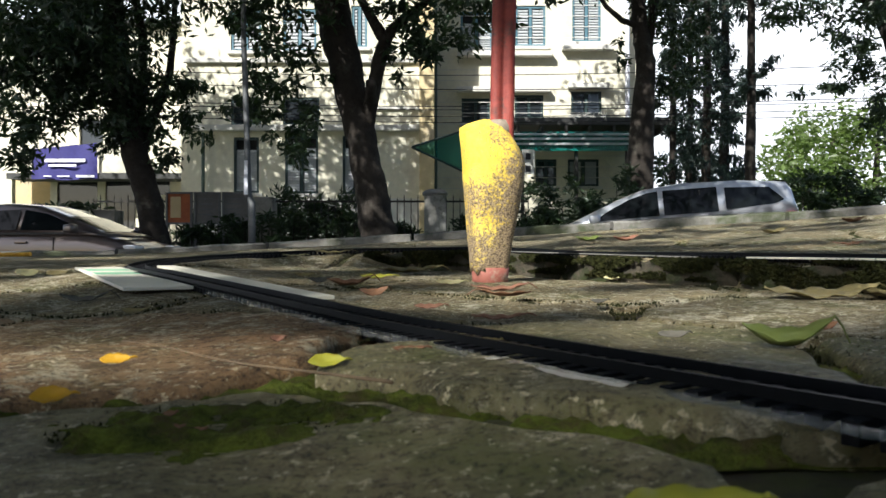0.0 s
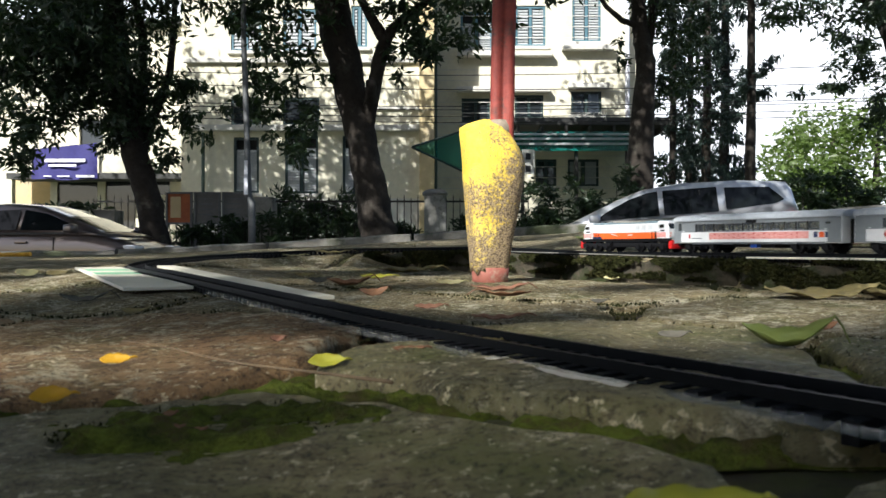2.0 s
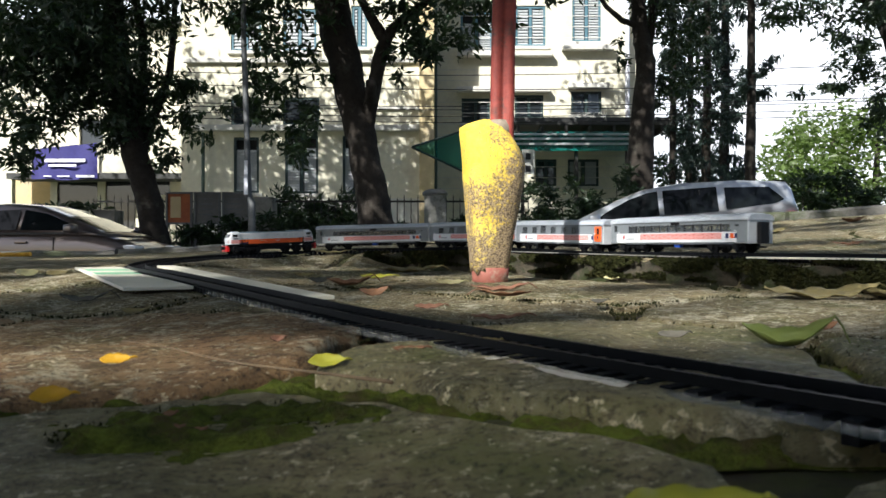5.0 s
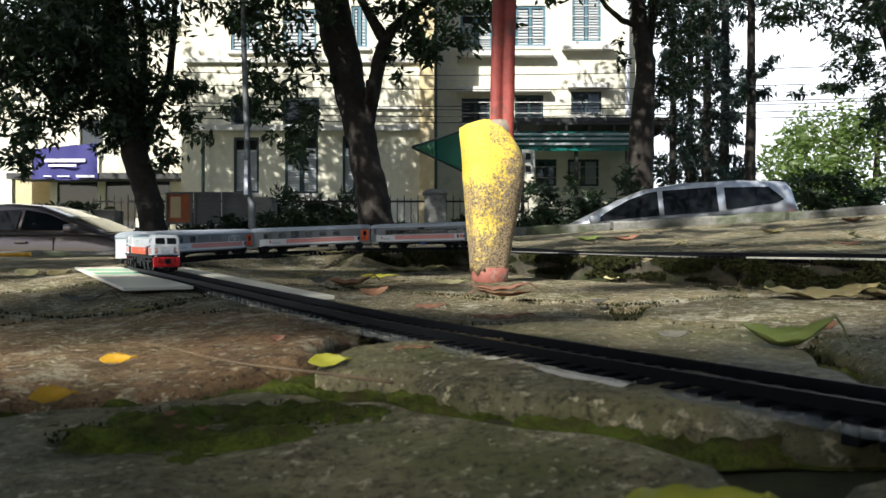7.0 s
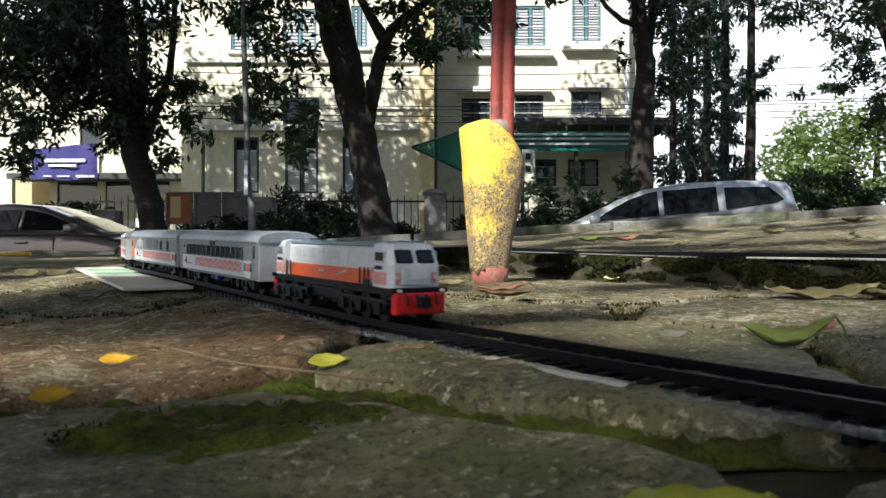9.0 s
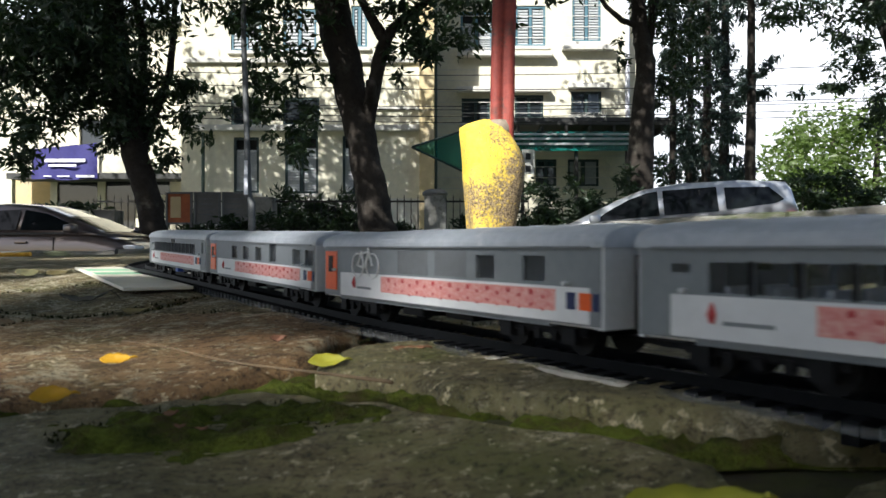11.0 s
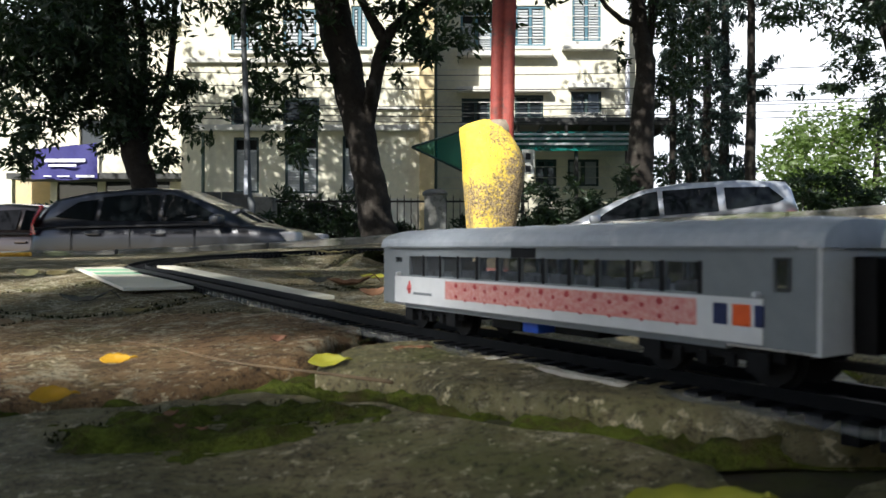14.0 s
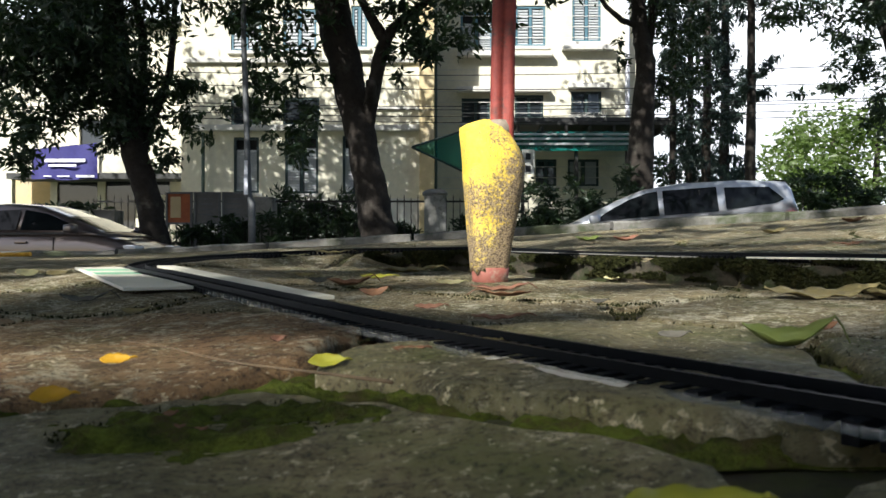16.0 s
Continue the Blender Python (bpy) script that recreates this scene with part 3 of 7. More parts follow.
def coach(kind, label):
    """kind: 'saloon' with a band of windows, 'bike' with the bicycle mark, 'sleeper' with small windows."""
    c = thing("toy_coach", label, "toy train coach", group="coaches of the toy train")
    h, w = CL / 2, CW
    Z0, Z1, Z2 = 0.0145, 0.0352, 0.0418
    small = []
    if kind == "saloon":
        wins = [(-0.0625 + i * 0.0098, -0.0625 + i * 0.0098 + 0.0089, 0.0252, 0.0320) for i in range(12)]
        small = [(-0.0715, -0.0670, 0.0296, 0.0316), (0.0712, 0.0750, 0.0262, 0.0332)]
        both = {1: wins + small, -1: wins + small}
    elif kind == "sleeper":
        rows = {-1: (-0.0322, -0.0128, 0.0072, 0.0279, 0.0588, 0.0735), 1: (-0.0335, -0.0147, 0.0050, 0.0240, 0.0410, 0.0612)}
        both = {k: [(x - 0.0048, x + 0.0048, 0.0256, 0.0358 if i == 3 else 0.0328) for i, x in enumerate(v)] for k, v in rows.items()}
    else:
        rows = {-1: (0.033, 0.055), 1: (0.0338, 0.0550)}
        both = {k: [(x - 0.0046, x + 0.0046, 0.0256, 0.0328) for x in v] for k, v in rows.items()}
    for side in (-1, 1):
        y0, y1 = sorted((side * (w - 0.0012), side * w))
        holes = both[side]
        wall_grid("side_wall", -h + 0.0005, h - 0.0005, Z0, Z1, y0, y1 - y0, [(a, b, z, t) for a, b, z, t in holes], M_GREY, c)
        for a, b, z, t in holes:
            yy = side * (w - 0.0008)
            part("window", nbox(a, b, min(yy, yy - side * 0.0003), max(yy, yy - side * 0.0003), z, t), M_WINDOW, c)
            if kind == "saloon" and b - a > 0.006:
                part("mullion", nbox(b - 0.0001, b + 0.0010, *sorted((side * w, side * (w + 0.0002))), z - 0.0003, t + 0.0003), M_BLACK, c)
        # white band, pattern, emblem and mark bars; they read the same way on both sides
        o = side * w
        shift = 0.0 if kind == "saloon" else (0.010 if side < 0 else -0.004)

        def along(a, b):
            return sorted((-side * a + shift, -side * b + shift))

        b0, b1 = (-0.0715, 0.0692) if side < 0 else (-0.0692, 0.0715)
        if kind != "saloon":
            b0, b1 = -0.0640, (0.0762 if side < 0 else 0.0715)
        part("white_band", nbox(b0, b1, *sorted((o, o + side * 0.00025)), 0.0150, 0.0246), M_WHITE, c, "white painted band")
        bm = nbox(*along(-0.0400, 0.0540), *sorted((o, o + side * 0.0004)), 0.0178, 0.0238)
        part("pattern", bm, M_PINK, c, "pink and red patterned strip")
        bm = bmesh.new()
        for i in range(9):
            x = -side * (-0.034 + i * 0.0098) + shift
            for dz, r in ((0.0226, 0.0009), (0.0190, 0.0006)):
                disc(bm, (x, o + side * 0.00045, dz), (0, 1, 0), r, 0.0002, 6)
                disc(bm, (x + 0.0048, o + side * 0.00045, dz - 0.0012), (0, 1, 0), r * 0.7, 0.0002, 6)
        part("pattern_dots", bm, M_REDMARK, c)
        bm = bmesh.new()
        ex = sum(along(-0.0615, -0.0615)) / 2
        tube(bm, [(ex, o + side * 0.0003, 0.0185), (ex, o + side * 0.0003, 0.0205), (ex, o + side * 0.0003, 0.0232)],
             [0.0005, 0.0011, 0.0002], 6)
        part("emblem", bm, M_REDMARK, c)
        part("mark_bar", nbox(*along(-0.0590, -0.0480), *sorted((o, o + side * 0.0004)), 0.0183, 0.0192), M_GREY, c)
        for x0, x1, mm in ((0.0, 0.0032, M_NAVY), (0.0045, 0.0085, M_ORANGE), (0.0094, 0.0112, M_NAVY)):
            q = 0.0582
            part("mark", nbox(*along(q + x0, q + x1), *sorted((o, o + side * 0.0004)), 0.0186, 0.0232), mm, c)
        if kind != "saloon":
            dx = -h + 0.0022
            d = part("door", nbox(dx, dx + 0.0105, *sorted((o, o + side * 0.0004)), 0.0168, 0.0335, bevel=0.0001), M_ORANGE, c, "orange end door")
            part("door_window", nbox(dx + 0.0032, dx + 0.0072, *sorted((o + side * 0.0003, o + side * 0.0006)), 0.0245, 0.0315), M_BLACK, d)
        for e in (-1, 1):
            bm = bmesh.new()
            disc(bm, (e * (h - 0.012), o + side * 0.0008, 0.0255), (0, 1, 0), 0.0006, 0.0016, 8)
            part("grab_handle", bm, M_LIGHT, c)
        if kind == "saloon":
            part("name_board", nbox(-0.0075, 0.0025, *sorted((o, o + side * 0.0003)), 0.0322, 0.0350), M_BLACK, c)
        if kind == "bike":
            for g0, g1 in ((-0.018, 0.002), (0.006, 0.024)):
                bm = bmesh.new()
                for k in range(12):
                    gx = g0 + (g1 - g0) * k / 12
                    box(bm, gx, gx + 0.0008, *sorted((o, o + side * 0.0003)), 0.0255, 0.0340)
                part("vent_grille", bm, M_LOUVRE, c, "vertical ventilation grille")
            bm = bmesh.new()
            yy = o + side * 0.0004
            for cx in (-0.0485, -0.0365):
                ring = [(cx + 0.0048 * math.cos(a), yy, 0.0278 + 0.0048 * math.sin(a)) for a in np.linspace(0, 2 * math.pi, 25)]
                tube(bm, ring, 0.00035, 5)
            for a, b in (((-0.0485, 0.0278), (-0.0450, 0.0335)), ((-0.0365, 0.0278), (-0.0400, 0.0350)), ((-0.0450, 0.0325), (-0.0395, 0.0335)),
                         ((-0.0430, 0.0270), (-0.0395, 0.0335)), ((-0.0430, 0.0270), (-0.0450, 0.0330)), ((-0.0485, 0.0278), (-0.0430, 0.0270))):
                tube(bm, [(a[0], yy, a[1]), (b[0], yy, b[1])], 0.0004, 5)
            part("bicycle_mark", bm, M_WHITE, c, "white bicycle sign on the side")
    # roof
    sec = body_section(w + 0.0003, Z1, Z1 + 0.0006, Z2)
    rings = []
    for x, f in ((-h - 0.001, 0.90), (-h + 0.002, 0.985), (-h + 0.005, 1.0), (h - 0.005, 1.0), (h - 0.002, 0.985), (h + 0.001, 0.90)):
        rings.append([(x, y * (0.97 + 0.03 * f), Z1 + (z - Z1) * f) for y, z in sec])
    part("roof", loft(bmesh.new(), rings), M_ROOF, c, "pale grey rounded roof", smooth=False)
    r = random.Random(5)
    for x in np.arange(-h + 0.014, h - 0.01, 0.0135):
        if kind == "saloon" or r.random() < 0.75:
            part("roof_vent", box(bmesh.new(), x - 0.0042, x + 0.0042, -0.0042, 0.0042, Z2 - 0.0012, Z2 + 0.0007 + r.uniform(0, 0.0007), bevel=0.0005), M_ROOF, c)
    for side in (-1, 1):
        bm = bmesh.new()
        box(bm, -h + 0.004, h - 0.004, *sorted((side * (w + 0.0001), side * (w + 0.0009))), Z1 - 0.0002, Z1 + 0.0004)
        part("gutter", bm, M_GREY, c)
    for sgn in (-1, 1):
        ring = body_section(w, Z0 - 0.001, Z1, Z2 - 0.0006)
        rings = [[(sgn * (h - 0.0016), y, z) for y, z in ring], [(sgn * (h + 0.0002), y * 0.97, Z0 - 0.001 + (z - Z0 + 0.001) * 0.985) for y, z in ring]]
        part("end_wall", loft(bmesh.new(), rings), M_LIGHT, c, "light grey end wall")
        part("gangway", nbox(*sorted((sgn * (h + 0.0002), sgn * (h + 0.0046))), -0.0055, 0.0055, 0.0135, 0.0335, bevel=0.0005), M_BLACK, c)
        part("coupler", nbox(*sorted((sgn * (h - 0.006), sgn * (h + 0.0049))), -0.0018, 0.0018, 0.007, 0.0095), M_BLACK, c)
    part("floor", nbox(-h + 0.001, h - 0.001, -w + 0.0013, w - 0.0013, 0.0135, 0.0165), M_SEAT, c)
    part("sole_bar", nbox(-h + 0.014, h - 0.02, -w + 0.001, w - 0.001, 0.0125, 0.0146), M_GREY, c)
    bm = bmesh.new()
    for x in np.arange(-0.062, 0.05, 0.0105):
        for y in (-0.0095, -0.0048, 0.0048, 0.0095):
            box(bm, x, x + 0.0016, y - 0.0021, y + 0.0021, 0.0195, 0.0266, bevel=0.0004)
    if kind == "saloon":
        part("seats", bm, M_SEAT, c)
    else:
        bm.free()
        part("corridor_wall", nbox(-0.06, 0.06, -0.001, 0.001, 0.0166, 0.034), M_SEAT, c)
    # gear under the floor
    bm = nbox(-0.022, -0.008, -0.012, 0.012, 0.007, 0.0126, bevel=0.0008)
    box(bm, 0.004, 0.02, -0.011, 0.011, 0.0082, 0.0126, bevel=0.0008)
    disc(bm, (0.028, 0.006, 0.0095), (1, 0, 0), 0.0028, 0.012, 12)
    part("underfloor_box", bm, M_BLACK, c)
    if kind == "saloon":
        part("tank", nbox(-0.006, 0.0005, -0.0135, 0.0135, 0.0075, 0.0125, bevel=0.0006), M_BLUE, c, "blue underfloor tank")
    settle(c, [0, 0.0145, 0.042], [0, 0.0085, 0.0336])
    bogies = [bogie(c, 0.053, 2, 0.026), bogie(c, -0.053, 2, 0.026)]
    return c, bogies


def locomotive():
    """Diesel with a full-width cab at the front, long hood and a cab at the rear."""
    lo = thing("toy_locomotive", "white, orange and grey toy diesel locomotive with red buffer beams", "toy locomotive")
    h, w = 0.0695, 0.0152
    D = 0.0150                          # deck
    part("frame", nbox(-h + 0.003, h - 0.003, -w + 0.001, w - 0.001, 0.0115, D, bevel=0.0005), M_BLACK, lo)
    part("deck", nbox(-h + 0.001, h - 0.001, -w, w, D, D + 0.0012), M_BLACK, lo)
    part("fuel_tank", nbox(-0.019, 0.017, -0.0125, 0.0125, 0.0045, 0.0118, bevel=0.0015), M_BLACK, lo)
    part("battery_box", nbox(0.0185, 0.0255, -0.0128, 0.0128, 0.0065, 0.0118, bevel=0.0008), M_BLACK, lo)

    # long hood
    hw = 0.0112
    x0, x1 = -h + 0.019, h - 0.0195
    part("hood_lower", nbox(x0, x1, -hw, hw, D + 0.0012, 0.0252), M_ORANGE, lo, "orange lower hood")
    rings = []
    for x in (x0, x1):
        rings.append([(x, -hw, 0.0252), (x, -hw, 0.0368), (x, -hw + 0.0012, 0.0385), (x, hw - 0.0012, 0.0385), (x, hw, 0.0368), (x, hw, 0.0252)])
    part("hood_upper", loft(bmesh.new(), rings), M_WHITE, lo, "white upper hood")
    bm = nbox(x0, x1, -hw + 0.0002, hw - 0.0002, 0.0383, 0.0402, bevel=0.0007)
    box(bm, x0 + 0.008, x0 + 0.022, -0.008, 0.008, 0.040, 0.0415, bevel=0.0005)
    box(bm, x1 - 0.030, x1 - 0.010, -0.008, 0.008, 0.040, 0.0412, bevel=0.0005)
    part("hood_roof", bm, M_LOCOROOF, lo, "blue-grey roof")
    for i in range(2):
        bm = bmesh.new()
        disc(bm, (x0 + 0.011 + i * 0.008, 0, 0.0418), (0, 0, 1), 0.0036, 0.0008, 18)
        part("fan", bm, M_BLACK, lo)
    for side in (-1, 1):
        for i in range(7):
            x = x0 + 0.008 + i * 0.0092
            part("hood_door", nbox(x, x + 0.0078, *sorted((side * hw, side * (hw + 0.0003))), 0.0262, 0.0362), M_WHITE, lo)
            if i < 3 or i == 5:
                bm = bmesh.new()
                for k in range(5):
                    box(bm, x + 0.001, x + 0.0068, *sorted((side * hw, side * (hw + 0.0006))), 0.0300 + k * 0.0011, 0.0305 + k * 0.0011)
                part("louvre", bm, M_LIGHT, lo)
        bm = bmesh.new()
        vs = [bm.verts.new((x, side * (hw + 0.0004), z)) for x, z in ((0.006, 0.0195), (0.021, 0.0245), (0.019, 0.0222))]
        bm.faces.new(vs)
        bmesh.ops.solidify(bm, geom=bm.faces[:], thickness=0.0002)
        part("flash", bm, M_WHITE, lo, "white lightning flash")
        part("blue_panel", nbox(x1 - 0.014, x1, *sorted((side * hw, side * (hw + 0.0005))), D + 0.0012, 0.0195), M_NAVY, lo)
        for k in range(2):
            part("mark_bar", nbox(-0.012, -0.006, *sorted((side * hw, side * (hw + 0.0005))), 0.0330 - k * 0.012, 0.0345 - k * 0.012), M_LIGHT, lo)
        # handrails
        for x in (-h + 0.0165, -h + 0.022, x1 - 0.012, x1 - 0.004):
            bm = bmesh.new()
            yy = side * (w - 0.0008)
            tube(bm, [(x, yy, D), (x, yy, 0.0265), (x + 0.0045, yy, 0.0265), (x + 0.0045, yy, D)], 0.00042, 6)
            part("handrail", bm, M_BLACK, lo)

    # cabs: body with window openings shown by dark panes, white over a pink strip
    def cab(name, a, b, front):
        e, back, sg = (b, a, 1) if front else (a, b, -1)
        rings = []
        # plan at each height: chamfered corners, the upper front raked back, the roof drawn in
        for z, rake, hw2, ch in ((D + 0.0012, 0.0, w - 0.0006, 0.0022), (0.0290, 0.0, w - 0.0006, 0.0024), (0.0378, 0.0030, w - 0.0010, 0.0030), (0.0402, 0.0044, w * 0.88, 0.0036),
                                 (0.0414, 0.0070, w * 0.66, 0.0036)):
            f = e - sg * rake
            ring = [(back, -hw2, z), (f - sg * ch, -hw2, z), (f, -hw2 + ch * 1.2, z), (f, hw2 - ch * 1.2, z), (f - sg * ch, hw2, z), (back, hw2, z)]
            rings.append(ring if front else ring[::-1])
        cb = part(name, loft(bmesh.new(), rings), M_WHITE, lo, "white cab with a raked windscreen")
        part("cab_roof", nbox(*sorted((back, e - sg * 0.0072)), -w * 0.64, w * 0.64, 0.0412, 0.0421, bevel=0.0003), M_LOCOROOF, cb)

        def front_pane(name2, y0, y1, z0, z1, proud, material):
            def fx(z):
                return e - sg * (0.0030 * (z - 0.0290) / 0.0088)
            c2 = 0.0007
            outline = [(y0 + c2, z0), (y1 - c2, z0), (y1, z0 + c2), (y1, z1 - c2), (y1 - c2, z1), (y0 + c2, z1), (y0, z1 - c2), (y0, z0 + c2)]
            rr = [[(fx(z) + sg * p, y, z + p * 0.3) for y, z in outline] for p in (-0.0003, proud)]
            part(name2, loft(bmesh.new(), rr), material, cb)

        for yy in (-1, 1):
            front_pane("windscreen", *sorted((yy * 0.0012, yy * 0.0106)), 0.0298, 0.0372, 0.0003, M_BLACK)
            front_pane("glass", *sorted((yy * 0.0021, yy * 0.0097)), 0.0307, 0.0363, 0.0006, M_WINDSCREEN)
            bm = bmesh.new()
            disc(bm, (e + sg * 0.0002, yy * 0.0108, 0.0222), (1, 0, 0), 0.0012, 0.0008, 12)
            part("lamp", bm, M_LAMP, cb)
            o = yy * (w - 0.0006)
            q0, q1 = sorted((back + sg * 0.0022, e - sg * 0.0040))
            part("side_window", nbox(q0, q1, *sorted((o - yy * 0.0012, o + yy * 0.0002)), 0.0300, 0.0366, bevel=0.0002), M_LIGHT, cb)
            part("side_glass", nbox(q0 + 0.0010, q1 - 0.0010, *sorted((o - yy * 0.0012, o + yy * 0.0005)), 0.0310, 0.0357), M_WINDSCREEN, cb)
            part("side_grille", nbox(q0, q1 - 0.002, *sorted((o, o + yy * 0.0003)), 0.0262, 0.0282), M_BLACK, cb)
            part("pink_strip", nbox(*sorted((back, e - sg * 0.0024)), *sorted((o, o + yy * 0.0004)), 0.0180, 0.0248), M_PINK, cb, "pink patterned strip")
            part("corner_strip", nbox(*sorted((e, e + sg * 0.0003)), *sorted((yy * 0.0085, yy * (w - 0.0036))), 0.0186, 0.0248), M_PINK, cb)
        part("nose_panel", nbox(*sorted((e, e + sg * 0.0010)), -0.0078, 0.0078, 0.0180, 0.0282, bevel=0.0004), M_WHITE, cb)
        part("nose_door", nbox(*sorted((e + sg * 0.0009, e + sg * 0.0014)), -0.0030, 0.0030, 0.0205, 0.0272, bevel=0.0002), M_WHITE, cb)
        for k in (-1, 1):
            part("nose_grab", tube(bmesh.new(), [(e + sg * 0.0018, k * 0.0058, 0.0205), (e + sg * 0.0018, k * 0.0058, 0.0270)], 0.0003, 6), M_LIGHT, cb)
        return cb

    cab("front_cab", h - 0.0195, h - 0.0045, True)
    cab("rear_cab", -h + 0.0045, -h + 0.019, False)
    for sg in (-1, 1):
        e = sg * h
        part("buffer_beam", nbox(*sorted((e - sg * 0.0045, e)), -w + 0.0014, w - 0.0014, 0.0028, 0.0135, bevel=0.0012), M_RED, lo, "red buffer beam")
        part("headstock", nbox(*sorted((e - sg * 0.004, e - sg * 0.0005)), -w, w, 0.0132, 0.0165, bevel=0.0004), M_BLACK, lo)
        part("coupler", nbox(*sorted((e, e + sg * 0.0045)), -0.0028, 0.0028, 0.0065, 0.0115, bevel=0.0006), M_BLACK, lo)
        for yy in (-1, 1):
            bm = bmesh.new()
            disc(bm, (e - sg * 0.0002, yy * 0.0118, 0.0148), (1, 0, 0), 0.0012, 0.0012, 12)
            part("marker_lamp", bm, M_LAMP, lo)
        bm = bmesh.new()
        for k in range(4):
            tube(bm, [(e + sg * 0.0004, -0.008 + k * 0.0053, 0.0125), (e + sg * 0.0015, -0.008 + k * 0.0053, 0.0075)], 0.0005, 6)
        part("hoses", bm, M_BLACK, lo)
        for yy in (-1, 1):
            bm = bmesh.new()
            for k in range(3):
                box(bm, *sorted((e - sg * 0.010, e - sg * 0.0045)), *sorted((yy * (w - 0.003), yy * w)), 0.004 + k * 0.0036, 0.0048 + k * 0.0036)
            part("steps", bm, M_BLACK, lo)
    for i, x in enumerate((-0.004, 0.003, 0.010)):
        bm = bmesh.new()
        tube(bm, [(h - 0.018, x, 0.0415), (h - 0.011, x * 0.9, 0.0430)], [0.0005, 0.0012], 8)
        part("horn", bm, M_LOCOROOF, lo)
    settle(lo, [0, 0.0135, 0.0162, 0.0425], [0.001, 0.0115, 0.0128, 0.0303], 0.915, 0.76)
    bogies = [bogie(lo, 0.0375, 3, 0.031, half=0.0104), bogie(lo, -0.0375, 3, 0.031, half=0.0104)]
    return lo, bogies


# distance run by the train over time
RUN_T = [0.0, 1.5, 2.5, 3.5, 4.2, 6.3, 7.0, 8.0, 8.5, 9.0, 11.3, 12.0, 12.5, 13.0, 13.5, 14.0, 14.5, 15.0, 15.5, 16.0]
RUN_S = [-1.18, -0.8837, -0.6849, -0.4882, -0.3581, 0.0994, 0.2443, 0.4400, 0.5400, 0.6460, 1.1170, 1.2390, 1.3030, 1.3640, 1.4090, 1.4555, 1.5095, 1.5845, 1.676, 1.771]


def run(t):
    k, v = np.array(RUN_T), np.array(RUN_S)
    m = np.gradient(v, k)
    j = int(np.clip(np.searchsorted(k, t) - 1, 0, len(k) - 2))
    hh = k[j + 1] - k[j]
    x = (t - k[j]) / hh
    return float((2 * x**3 - 3 * x**2 + 1) * v[j] + (x**3 - 2 * x**2 + x) * hh * m[j] + (-2 * x**3 + 3 * x**2) * v[j + 1] + (x**3 - x**2) * hh * m[j + 1])


def vehicle_pose(s, pivot):
    xa, ya, za, _ = line_at(s + pivot)
    xb, yb, zb, _ = line_at(s - pivot)
    d = Vector((xa - xb, ya - yb, za - zb))
    yaw = math.atan2(d.y, d.x)
    return Matrix.Translation(((xa + xb) / 2, (ya + yb) / 2, (za + zb) / 2)) @ Euler((0, -math.atan2(d.z, math.hypot(d.x, d.y)), yaw)).to_matrix().to_4x4(), yaw


TRAIN = []


def build_train():
    TRAIN.append((*locomotive(), 0.0860, 0.0375))
    for i, (k, label) in enumerate((("saloon", "grey toy coach with a long band of windows and patterned stripe"),
                                    ("bike", "grey toy coach with a white bicycle sign and orange door"),
                                    ("sleeper", "grey toy coach with small square windows and orange door"),
                                    ("saloon", "grey toy coach with a long band of windows and patterned stripe"))):
        TRAIN.append((*coach(k, label), 0.237 + 0.171 * i, 0.053))


